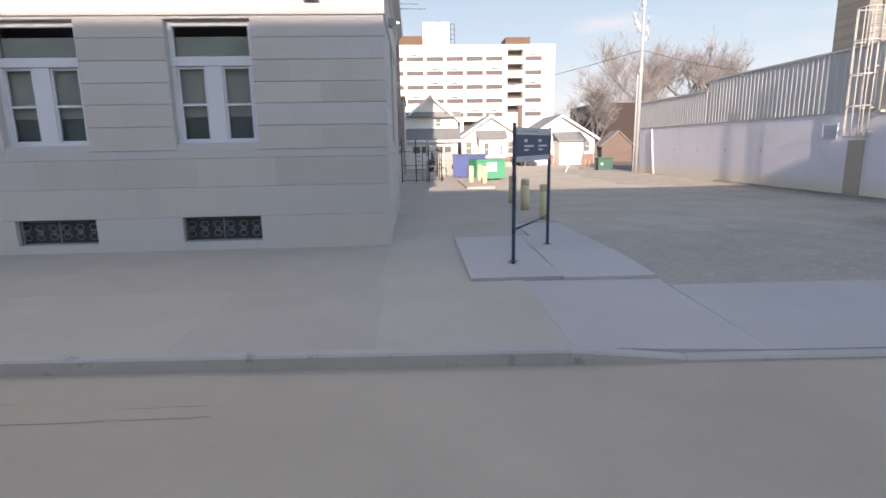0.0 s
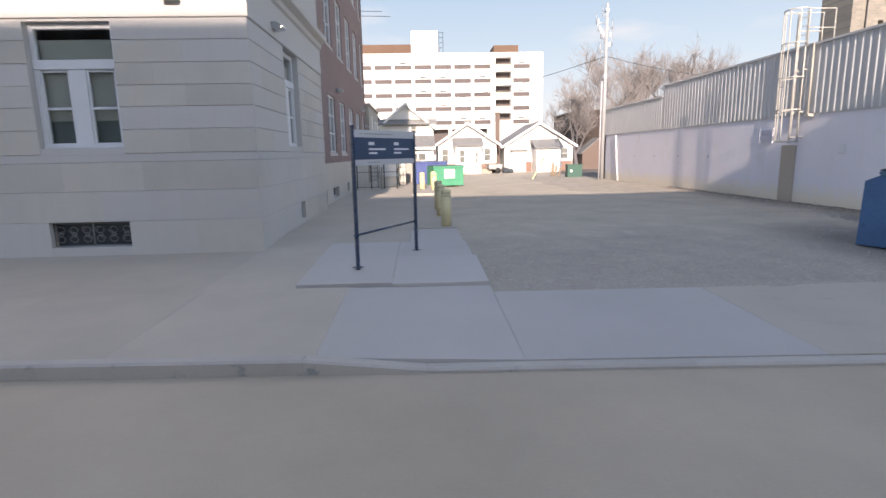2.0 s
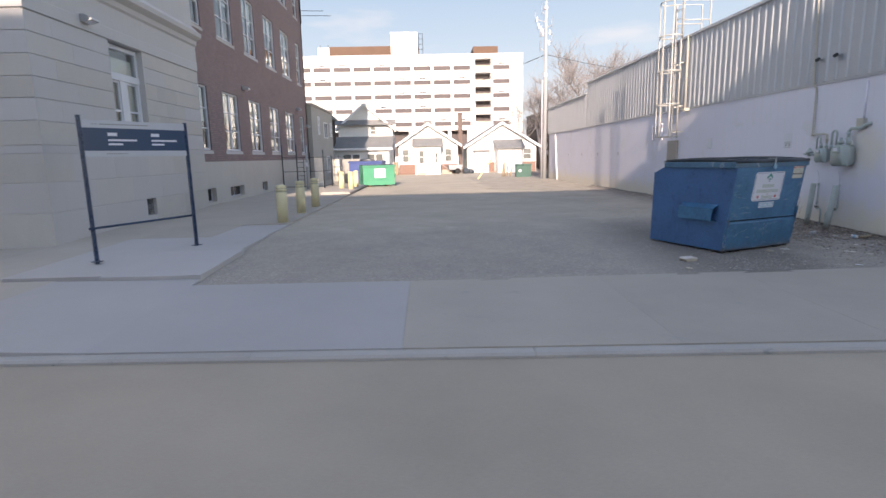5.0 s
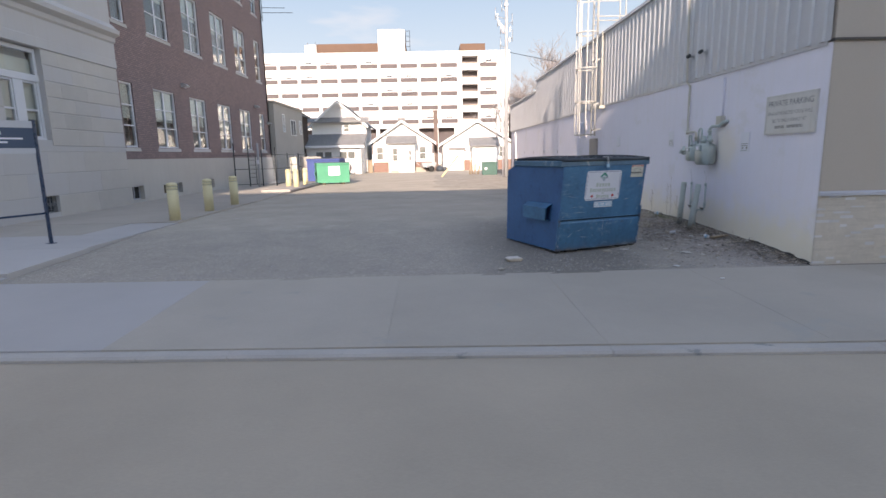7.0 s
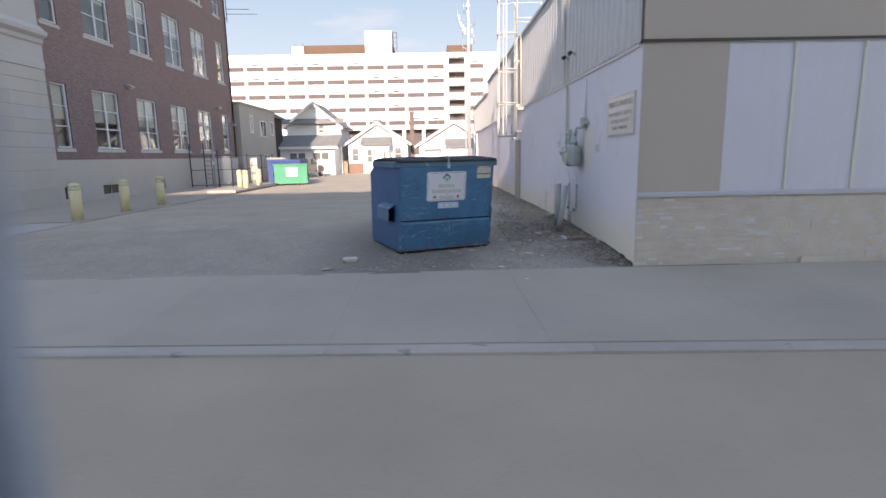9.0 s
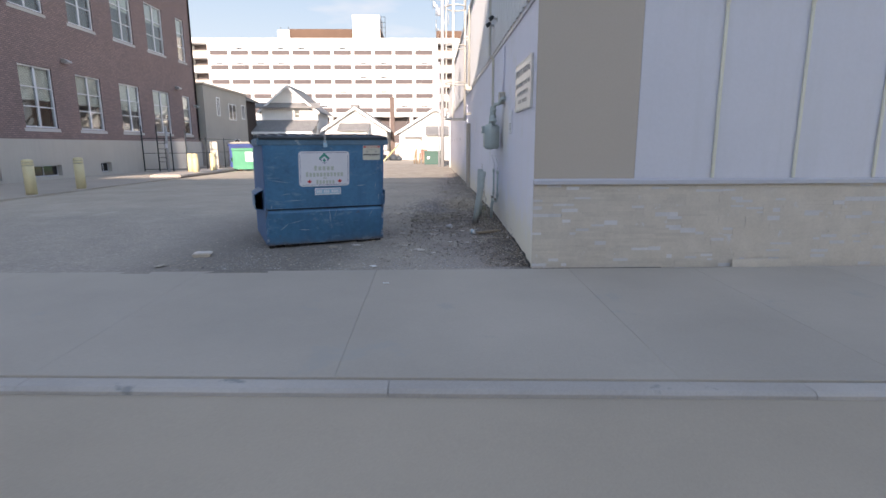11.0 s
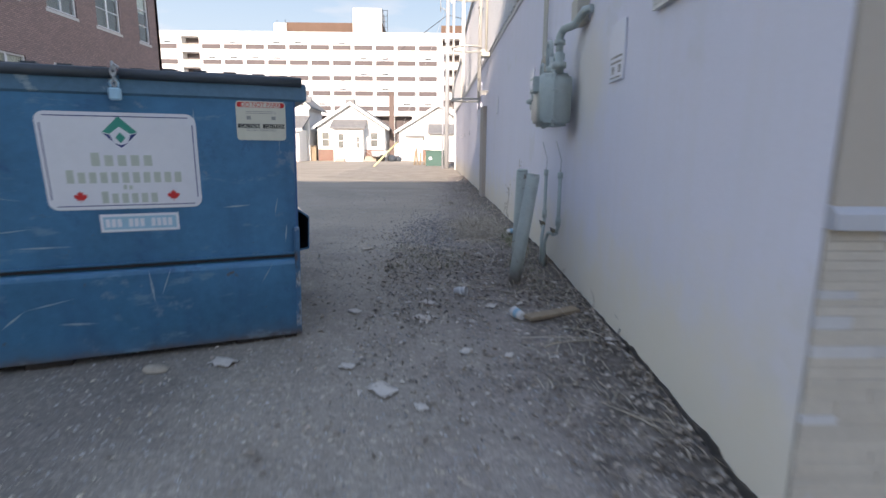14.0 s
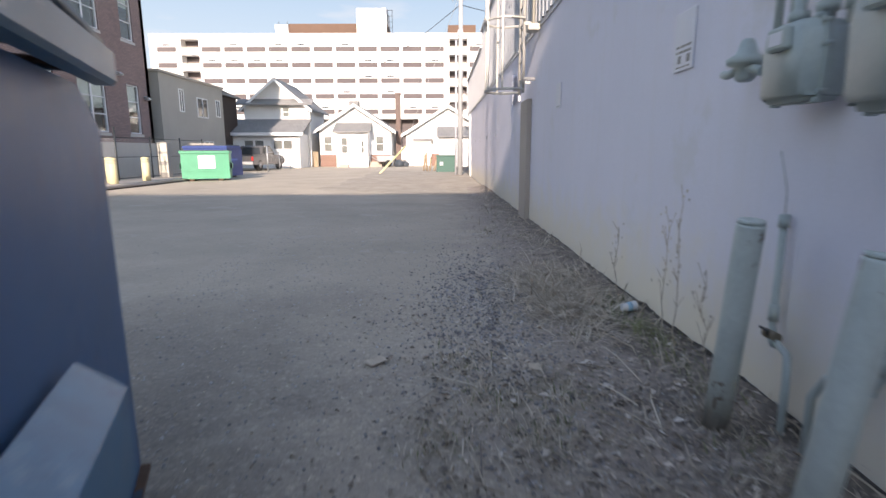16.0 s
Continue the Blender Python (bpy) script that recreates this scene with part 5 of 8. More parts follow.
for k in range(5):
    for i in range(-9, 6):
        c = 2.75 + PITCH * i + 1.27
        if any(a - 1.5 < c < b + 1.5 for a, b in bays) or not AX0 + 1.5 < c < AX1 - 1.2:
            continue
        z = 17.0 - STOREY * k
        if panel is None:
            bm = bmesh.new()
            box(bm, -1.52, 1.52, -0.05, -0.003, 0.2, 0.94)
            panel = part("brick_panel", bm, M["apt_brick"], flats, "faded red brick spandrel panel")
            panel.matrix_local = pose(c, 0, z)
            bm = bmesh.new()
            box(bm, -1.3, 1.3, -0.05, -0.003, 0, 0.05)
            box(bm, -1.3, 1.3, -0.05, -0.003, 1.2, 1.25)
            for x in (-1.3, -0.45, 0.4, 1.25):
                box(bm, x, x + 0.05, -0.05, -0.003, 0.05, 1.2)
            glazing = part("window_frame", bm, M["white_paint"], flats)
            glazing.matrix_local = pose(c, 0, z + 0.96)
            bm = bmesh.new()
            box(bm, -1.24, 1.24, -0.02, -0.003, 0.06, 1.19)
            pane = part("pane", bm, M["apt_white"], flats, "window with pale drawn curtains")
            pane.matrix_local = pose(c, 0, z + 0.96)
        else:
            again(panel, (c, 0, z))
            again(glazing, (c, 0, z + 0.96))
            again(pane, (c, 0, z + 0.96))
        if rs.random() < 0.28:
            if slot is None:
                bm = bmesh.new()
                box(bm, -0.55, 0.6, -0.06, -0.021, 1.15, 1.36)
                slot = part("open_sash", bm, M["glass"], flats, "dark gap of an opened window")
                slot.matrix_local = pose(c, 0, z)
            else:
                again(slot, (c, 0, z))
for a, b in bays:
    for k in range(5):
        z = 17.85 - STOREY * k
        bm = bmesh.new()
        box(bm, a - 0.05, b + 0.05, -0.16, -0.003, z - 0.02, z + 0.1)
        for j in range(2):
            cx = a + (b - a) * (j + 0.5) / 2
            pts = [(cx + 0.55 * math.cos(t), -0.06, z - 0.68 + 0.5 * math.sin(t)) for t in [math.pi * q / 8 for q in range(9)]]
            tube(bm, pts, 0.04, 4)
        part("balcony_rail", bm, M["fascia"], flats, "balcony edge with arched relief")
for spans, mat, lbl in (((-9.3, 7.0, 3, 12, AH - 0.19, AH + 2.1), "roof_brick", "brick plant room on the roof"), ((17.0, 21.5, 1, 6, AH - 0.19, AH + 1.4), "roof_brick", "brick plant room on the roof"), ((2.0, 6.9, 2.6, 9, AH - 0.18, AH + 4.4), "apt_white", "white lift house on the roof"), ((-11.4, -9.3, 2.6, 9, AH - 0.18, AH + 1.9), "apt_white", "white lift house on the roof")):
    bm = bmesh.new()
    box(bm, *spans)
    part("roof_house", bm, M[mat], flats, lbl)
bm = bmesh.new()
for z in range(5):
    tube(bm, [(7.0, 2.8, AH + 0.5 + z * 0.9), (7.9, 2.8, AH + 0.5 + z * 0.9)], 0.04, 4)
for x in (7.1, 7.85):
    tube(bm, [(x, 2.8, AH - 0.2), (x, 2.8, AH + 4.2)], 0.04, 4)
part("roof_ladder", bm, M["fence_dark"], flats)
for x, h in ((-10.9, 2.4), (-9.5, 2.5), (12.3, 0.6), (-18, 0.7)):
    bm = bmesh.new()
    tube(bm, [(x, 3, AH - 0.2), (x, 3, AH + h)], 0.05, 5)
    part("roof_pipe", bm, M["fence_dark"], flats)

# grey rendered building and a darker one past the brick wing
annex = thing("grey_building", "low grey rendered building beyond the brick wing", "building", (-0.85, 42.6, 0), kind="structure")
bm = bmesh.new()
box(bm, -13, 0, 0, 9.2, -0.2, 5.95)
part("wall", bm, M["stucco_grey"], annex)
bm = bmesh.new()
box(bm, -13, 0.12, -0.1, 9.3, 5.95, 6.1)
part("coping", bm, M["fascia"], annex)
for y, z, w, h in ((2.6, 3.9, 0.5, 1.3), (5.6, 3.7, 1.5, 1.2), (6.2, 0.7, 1.4, 1.3), (8.2, 3.9, 0.6, 1.1)):
    bm = bmesh.new()
    for a, b, c, d in ((-w / 2 - 0.06, -w / 2, -0.06, h + 0.06), (w / 2, w / 2 + 0.06, -0.06, h + 0.06), (-w / 2, w / 2, -0.06, 0), (-w / 2, w / 2, h, h + 0.06), (-0.03, 0.03, 0, h)):
        box(bm, 0.003, 0.05, a, b, c, d)
    wn_ = part("window", bm, M["white_paint"], annex)
    wn_.matrix_local = pose(0, y, z)
    bm = bmesh.new()
    box(bm, 0.003, 0.02, -w / 2, w / 2, 0, h)
    part("pane", bm, M["glass"], wn_)
rear = thing("brick_outbuilding", "dark brick outbuilding with a shingled slope", "building", (-1.2, 51.9, 0), kind="structure")
bm = bmesh.new()
box(bm, -12, 0, 0, 3.6, -0.2, 5.6)
part("wall", bm, M["brown_brick"], rear)
bm = bmesh.new()
prism(bm, [(-0.15, 5.6), (3.8, 5.6), (3.8, 5.7), (-0.15, 5.95)], -12, 0.3, "x")
part("roof", bm, M["shingle"], rear)

# brown brick house and stone tower on the far side of the warehouse
brown = thing("brick_house", "dark brown brick house with a tall chimney, half hidden by bare trees", "house", (20.4, 68, 0), kind="structure")
bm = bmesh.new()
prism(bm, [(1.9, -0.1), (9, -0.1), (9, 7.2), (3.4, 7.2), (1.9, 6.95)], 0, 9, "y")
part("wall", bm, M["brown_brick"], brown)
bm = bmesh.new()
prism(bm, [(1.8, 6.95), (3.4, 7.22), (9.1, 7.22), (9.1, 7.35), (3.35, 7.35), (1.8, 7.09)], -0.15, 9.15, "y")
part("roof", bm, M["shingle"], brown)
bm = bmesh.new()
prism(bm, [(2.6, -0.1), (6.4, -0.1), (6.4, 2.0), (4.6, 3.6), (2.6, 2.0)], -2.6, -0.01, "y")
part("porch", bm, M["chimney_brick"], brown, "red painted gabled back porch")
bm = bmesh.new()
for u, e in ((4.6, 2.3), (4.6, 6.7)):
    prism(bm, [(4.6, 3.62), (e, 1.75), (e, 1.88), (4.6, 3.76)], -2.8, -0.01, "y")
part("porch_roof", bm, M["shingle"], brown)
bm = bmesh.new()
box(bm, 2.3, 3.15, 1.0, 1.9, 4.0, 8.75)
box(bm, 2.23, 3.22, 0.92, 1.98, 8.75, 8.95)
part("chimney", bm, M["chimney_brick"], brown)

tower = thing("stone_tower", "weathered rubble stone church tower beyond the warehouse", "tower", (56.9, 68.0, 0), kind="structure")
bm = bmesh.new()
pierced(bm, 0, 12, -0.1, 34, [(3.9, 4.6, 15.2, 17.6), (5.0, 5.7, 15.2, 17.6), (4.4, 5.3, 19.5, 26.0), (6.6, 7.5, 19.5, 26.0)], 0.8, lambda u, w, d: (u, d, w))
box(bm, 0, 12, 0.81, 4.8, -0.1, 33.5)
part("wall", bm, M["stone_tower"], tower)
bm = bmesh.new()
prism(bm, [(0.0, -0.1), (1.3, -0.1), (1.3, 29), (0.0, 29)], -0.5, -0.01, "y")
part("buttress", bm, M["stone_tower"], tower, "flat stone corner buttress")
for x in (1.5, 2.2):
    bm = bmesh.new()
    tube(bm, [(x, -0.12, 0), (x, -0.12, 31)], 0.09, 6)
    part("downpipe", bm, M["fence_dark"], tower)


# ---- trees ----
def bare_tree(at, height, spread, seed, limbs=7):
    rnd = random.Random(seed)
    t = thing("bare_tree", "leafless deciduous tree with a wide twiggy crown", "tree", at, rnd.uniform(0, 360), group="bare trees behind the cottages")
    trunk, crown = bmesh.new(), bmesh.new()

    def grow(bm, p, d, length, r, level):
        pts, q = [p], p
        n = 4 if level < 3 else 3
        for i in range(n):
            d = (d + Vector((rnd.uniform(-1, 1), rnd.uniform(-1, 1), rnd.uniform(-0.35, 0.75))) * 0.2).normalized()
            q = q + d * length / n
            pts.append(q)
        target = trunk if level < 2 else crown
        tube(target, pts, r, 6 if level < 2 else 3, False, r * 0.45)
        if level >= 5:
            return
        kids = (limbs, 6, 5, 5, 4)[level]
        for k in range(kids):
            f = rnd.uniform(0.35, 1.0)
            i = min(n - 1, int(f * n))
            base = pts[i].lerp(pts[i + 1], f * n - i)
            side = Vector((rnd.uniform(-1, 1), rnd.uniform(-1, 1), rnd.uniform(-0.1, 0.7)))
            nd = (d * 0.75 + side.normalized() * spread).normalized()
            grow(bm, base, nd, length * rnd.uniform(0.5, 0.72), max(0.013, r * rnd.uniform(0.35, 0.55)), level + 1)

    grow(trunk, Vector((0, 0, -0.2)), Vector((0, 0, 1)), height * 0.42, height * 0.022, 0)
    part("trunk", trunk, M["bark"], t)
    part("crown", crown, M["twig"], t, "fine bare twigs")


bare_tree((31.0, 77.0, -0.1), 21.0, 0.85, 3)
bare_tree((39.0, 80.0, -0.1), 20.0, 0.85, 8)
bare_tree((27.2, 75.0, -0.1), 18.5, 0.85, 5)
bare_tree((47.0, 86.0, -0.1), 20.5, 0.8, 12)
bare_tree((53.5, 90.0, -0.1), 17.5, 0.8, 15)
bare_tree((21.8, 64.0, -0.1), 12.5, 1.0, 21, 6)

# ---- utility pole and cables ----
pole = thing("utility_pole", "tall grey timber utility pole with aerials and brackets", "utility pole", (16.72, 40.1, -0.05))
bm = bmesh.new()
tube(bm, [(0, 0, 0), (0.02, 0, 6), (0.03, 0, 12.6)], 0.15, 10, True, 0.1)
part("shaft", bm, M["pole_wood"], pole)
bm = bmesh.new()
tube(bm, [(-0.24, -0.05, 0.0), (-0.22, -0.05, 7.2)], 0.055, 8)
part("conduit", bm, M["grey_trim"], pole, "grey cable conduit")
bm = bmesh.new()
for z, r, a in ((11.4, 0.75, 180), (10.9, 0.6, 175), (10.4, 0.4, 185), (9.4, 0.4, 180), (11.0, 0.5, 30), (9.9, 0.45, 10), (11.9, 0.35, 150)):
    bm = bmesh.new()
    x = r * math.cos(radians(a))
    tube(bm, [(0.02, 0, z - 0.25), (x, 0, z)], 0.025, 6)
    tube(bm, [(x, 0, z - 0.25), (x, 0, z + 0.55)], 0.03, 6)
    part("aerial", bm, M["galvanised"], pole, "thin metal aerial arms")
bm = bmesh.new()
lathe(bm, [(0.07, 0), (0.1, 0.05), (0.1, 0.45), (0.05, 0.5)], 10, pose(-0.22, 0, 10.2))
part("insulator", bm, M["grey_trim"], pole)
for x, z, r in ((-0.5, 10.75, 0.07), (-0.35, 10.55, 0.06), (0.3, 10.3, 0.06), (-0.62, 11.2, 0.05), (0.25, 9.6, 0.06)):
    bm = bmesh.new()
    lathe(bm, [(r * 0.6, 0), (r, 0.04), (r * 0.7, 0.1), (r, 0.16), (r * 0.7, 0.22), (r, 0.28), (r * 0.5, 0.34)], 8, pose(x, -0.03, z))
    part("insulator", bm, M["white_paint"], pole)
for z0, z1 in ((12.0, 12.25), (7.4, 7.7)):
    bm = bmesh.new()
    soft_box(bm, -0.14, 0.14, -0.13, 0.13, z0, z1, 0.02)
    part("collar", bm, M["grey_trim"], pole)
bm = bmesh.new()
pts = [(16.7 + (-5.0 - 16.7) * t, 40.1 + (100 - 40.1) * t, 8.9 + 3.0 * t - 1.6 * 4 * t * (1 - t)) for t in [i / 12 for i in range(13)]]
tube(bm, pts, 0.022, 4)
solid("overhead_cable", bm, M["fence_dark"], "thin black overhead cable from the utility pole", "cable")
bm = bmesh.new()
pts = [(16.8 + (57.5 - 16.8) * t, 40.1 + (68.0 - 40.1) * t, 8.9 + 3.2 * t - 1.6 * 4 * t * (1 - t)) for t in [i / 12 for i in range(13)]]
tube(bm, pts, 0.02, 4)
solid("overhead_cable", bm, M["fence_dark"], "thin black overhead cable over the warehouse roof", "cable")


# ---- warehouse wall: stone veneer, ladder, services ----
rnd = random.Random(11)
ledger_rest, pale_rest = bmesh.new(), bmesh.new()
band_z = [-0.2, -0.045, 0.1, 0.26, 0.4, 0.555, 0.7, 0.85, 0.983]
for k, (zb, zt) in enumerate(zip(band_z, band_z[1:])):
    x = WX + 0.003
    while x < 27.0:
        xe = min(x + rnd.uniform(0.35, 0.62), 27.0)
        n = rnd.choice((3, 4, 4, 5))
        levels = [zb] + [zb + (zt - zb) * (q + rnd.uniform(-0.25, 0.25)) / n for q in range(1, n)] + [zt]
        for z0, z1 in zip(levels, levels[1:]):
            xa = x
            while xa < xe - 0.01:
                xb = min(xa + rnd.uniform(0.1, 0.4), xe)
                if xe - xb < 0.06:
                    xb = xe
                out = rnd.uniform(0.017, 0.022)
                bm = bmesh.new()
                v = box(bm, xa + 0.0006, xb - 0.0006, WY - out, WY - 0.0015, z0 + 0.0006, z1 - 0.0006)
                for q in v[:2] + v[4:6]:
                    q.co.y += rnd.uniform(-0.002, 0.002)
                pale = xb - xa < 0.24 and rnd.random() < 0.15
                if x < 19.2:
                    part("ledger_stone", bm, M["ledger_pale" if pale else "ledger"], shed)
                else:
                    join(pale_rest if pale else ledger_rest, bm)
                xa = xb
        x = xe
tagged(part("pale_ledger_stones", pale_rest, M["ledger_pale"], shed), kind="stuff")
tagged(part("ledger_stones", ledger_rest, M["ledger"], shed), kind="stuff")
bm = bmesh.new()
soft_box(bm, 19.95, 20.75, WY - 0.07, WY - 0.055, -0.14, -0.02, 0.004)
part("patch_board", bm, M["ledger"], shed, "beige board patched over missing stone")

# stub pier and louvre under the ladder
bm = bmesh.new()
soft_box(bm, WX - 0.09, WX - 0.001, 20.0, 20.75, -0.1, 2.22, 0.01)
part("pier", bm, M["fascia"], shed, "brown stub pier under the ladder")
bm = bmesh.new()
for k in range(8):
    zz = 2.36 + k * 0.07
    prism(bm, [(WX - 0.001, zz), (WX - 0.05, zz - 0.03), (WX - 0.05, zz - 0.02), (WX - 0.001, zz + 0.02)], 21.45, 22.2, "y")
for y in (21.42, 22.2):
    box(bm, WX - 0.06, WX - 0.001, y, y + 0.03, 2.3, 2.92)
part("louvre", bm, M["stucco"], shed, "louvred vent painted like the wall")
bm = bmesh.new()
tube(bm, [(WX - 0.06, 38.7, 3.2), (WX - 0.07, 38.4, 1.6), (WX - 0.06, 38.05, 0.0)], 0.05, 8)
part("downpipe", bm, M["white_paint"], shed, "white plastic downpipe set askew")
for y in (35.25, 32.26, 29.3, 26.2):
    bm = bmesh.new()
    soft_box(bm, WX - 0.015, WX - 0.001, y - 0.05, y + 0.05, 1.7, 1.84, 0.004)
    part("vent", bm, M["grey_trim"], shed)

ladder = thing("caged_ladder", "galvanised steel roof ladder with a safety cage", "ladder", (WX, 20.0, 0))
for y in (-0.22, 0.22):
    bm = bmesh.new()
    tube(bm, [(-0.2, y, 2.3), (-0.2, y, 6.95)], 0.028, 6)
    part("rail", bm, M["ladder_grey"], ladder)
rung = None
for k in range(15):
    bm = bmesh.new()
    tube(bm, [(-0.2, -0.22, 0), (-0.2, 0.22, 0)], 0.013, 6)
    if rung is None:
        rung = part("rung", bm, M["ladder_grey"], ladder)
        rung.matrix_local = pose(0, 0, 2.55 + 0.3 * k)
    else:
        bm.free()
        again(rung, (0, 0, 2.55 + 0.3 * k))
for zz in (2.35, 3.5, 4.65, 5.85, 7.0):
    bm = bmesh.new()
    pts = [(-0.2, -0.3, zz)] + [(-0.45 - 0.4 * math.sin(a), -0.42 * math.cos(a), zz) for a in [math.pi * j / 10 for j in range(11)]] + [(-0.2, 0.3, zz)]
    tube(bm, pts, 0.024, 5)
    part("hoop", bm, M["ladder_grey"], ladder)
for a in (20, 65, 115, 160):
    bm = bmesh.new()
    x, y = -0.45 - 0.4 * math.sin(radians(a)), -0.42 * math.cos(radians(a))
    tube(bm, [(x, y, 2.33), (x, y, 7.02)], 0.022, 5)
    part("cage_bar", bm, M["ladder_grey"], ladder)
for y in (-0.3, 0.3):
    bm = bmesh.new()
    tube(bm, [(-0.2, y, 5.75), (-0.2, y, 7.0), (0.75, y, 7.0), (0.75, y, 5.75)], 0.024, 6)
    tube(bm, [(-0.2, y, 6.35), (0.75, y, 6.35)], 0.02, 6)
    part("guard_rail", bm, M["ladder_grey"], ladder)
for zz in (2.5, 3.4, 4.9):
    for y in (-0.24, 0.24):
        bm = bmesh.new()
        box(bm, -0.2, 0.0, y - 0.02, y + 0.02, zz, zz + 0.05)
        part("bracket", bm, M["ladder_grey"], ladder)
bm = bmesh.new()
tube(bm, [(-0.1, -0.52, 3.3), (-0.1, -0.52, 5.8)], 0.026, 8)
soft_box(bm, -0.22, -0.02, -0.75, -0.5, 3.22, 3.32, 0.01)
part("conduit", bm, M["pipe_cream"], ladder, "cream conduit beside the ladder")

# no-parking board
board = thing("parking_sign", "cream painted board with private parking notice on the wall", "sign", (WX - 0.004, 9.5, 2.0), -90)
bm = bmesh.new()
soft_box(bm, -0.62, 0.62, -0.03, 0.0, 0.0, 0.63, 0.006)
part("board", bm, M["sign_cream"], board)
bm = bmesh.new()
for a, b, c, d in ((-0.64, 0.64, -0.02, 0.0), (-0.64, 0.64, 0.63, 0.65), (-0.64, -0.62, 0.0, 0.63), (0.62, 0.64, 0.0, 0.63)):
    box(bm, a, b, -0.032, 0.0, c, d)
part("edge_trim", bm, M["sign_cream"], board)
lettering("lettering", "PRIVATE PARKING", 0.14, M["ink_grey_dark"], board, (0, -0.0315, 0.46), (90, 0, 0))
lettering("lettering", "UNAUTHORIZED CARS WILL", 0.088, M["ink_faded"], board, (0, -0.0315, 0.31), (90, 0, 0))
lettering("lettering", "BE TOWED AWAY AT", 0.088, M["ink_faded"], board, (0, -0.0315, 0.185), (90, 0, 0))
bm = bmesh.new()
for a, b in ((-0.36, -0.1), (-0.04, 0.36)):
    box(bm, a, b, -0.0318, -0.03, 0.08, 0.13)
part("faded_word", bm, M["ink_faded"], board)

for y, zz, hh in ((13.98, 1.83, 0.38), (10.76, 1.68, 0.38), (17.8, 1.88, 0.34)):
    t = thing("notice_plate", "small faded notice plate fixed to the white wall", "notice", (WX - 0.003, y, zz), -90, group="notice plates on the wall")
    bm = bmesh.new()
    soft_box(bm, -0.14, 0.14, -0.012, 0.0, 0, hh, 0.003)
    part("plate", bm, M["decal_white"], t)
    bm = bmesh.new()
    if y < 15:
        box(bm, -0.11, 0.11, -0.0135, -0.0122, 0.15, 0.165)
        for x in (-0.08, 0.05):
            box(bm, x, x + 0.05, -0.0135, -0.0122, 0.05, 0.1)
        box(bm, -0.11, 0.11, -0.0135, -0.0122, 0.115, 0.13)
    box(bm, -0.1, 0.1, -0.0135, -0.0122, 0.02, 0.03)
    tagged(part("printing", bm, M["ink_faded"], t), kind="stuff")

for y in (12.95, 12.4):
    t = thing("flood_lamp", "small dark floodlight on the steel siding", "wall lamp", (WX - 0.06, y, 3.83), -90, group="floodlights on the siding")
    bm = bmesh.new()
    tube(bm, [(0, 0.0, 0.0), (0, -0.09, 0.02)], 0.02, 6)
    box(bm, -0.05, 0.05, -0.01, 0.005, -0.05, 0.05)
    part("bracket", bm, M["galvanised"], t)
    bm = bmesh.new()
    lathe(bm, [(0.02, 0), (0.036, 0.02), (0.042, 0.09), (0.036, 0.1)], 12, pose(0, -0.07, 0.05, 125, 0, 0))
    part("head", bm, M["fence_dark"], t)


def gas_meter(at, s, label):
    """A diaphragm gas meter: rounded case, front seam, index box, two unions on top, looped riser and regulator."""
    t = thing("gas_meter", label, "gas meter", at, -90, group="gas meters on the wall")
    bm = bmesh.new()
    prof = [(-0.17, 0.0), (-0.15, -0.04), (0.15, -0.04), (0.17, 0.0), (0.18, 0.2), (0.16, 0.3), (0.12, 0.33), (-0.12, 0.33), (-0.16, 0.3), (-0.18, 0.2)]
    prism(bm, [(u * s, w * s) for u, w in prof], -0.28 * s, -0.06 * s, "y")
    bmesh.ops.bevel(bm, geom=list(bm.edges), offset=0.025 * s, segments=2, affect="EDGES")
    for f in bm.faces:
        f.smooth = True
    part("case", bm, M["meter_grey"], t)
    bm = bmesh.new()
    prism(bm, [(u * s * 1.07, w * s * 1.05 - 0.004) for u, w in prof], -0.2 * s, -0.185 * s, "y")
    part("seam_flange", bm, M["meter_grey"], t)
    bm = bmesh.new()
    for j in range(10):
        u, w = prof[j]
        lathe(bm, [(0.011, -0.02), (0.011, 0.02)], 6, pose(u * s * 1.03, -0.192 * s, w * s * 1.03, 90, 0, 0))
    tagged(part("bolt", bm, M["meter_grey"], t), kind="stuff")
    bm = bmesh.new()
    soft_box(bm, -0.075 * s, 0.075 * s, -0.32 * s, -0.275 * s, 0.2 * s, 0.31 * s, 0.01)
    part("index_box", bm, M["meter_grey"], t)
    bm = bmesh.new()
    box(bm, -0.05 * s, 0.05 * s, -0.323 * s, -0.3205 * s, 0.225 * s, 0.285 * s)
    part("dial", bm, M["decal_white"], t)
    for x in (-0.1 * s, 0.1 * s):
        bm = bmesh.new()
        lathe(bm, [(0.035 * s, 0.3 * s), (0.035 * s, 0.36 * s), (0.05 * s, 0.36 * s), (0.05 * s, 0.4 * s), (0.028 * s, 0.41 * s), (0.028 * s, 0.47 * s)], 10, pose(x, -0.15 * s, 0))
        part("union", bm, M["meter_grey"], t)
    return t


big_meter = gas_meter((WX, 11.87, 1.47), 1.2, "large grey-green gas meter bolted to the wall")
small_meter = gas_meter((WX, 12.55, 1.53), 0.85, "small grey-green gas meter bolted to the wall")


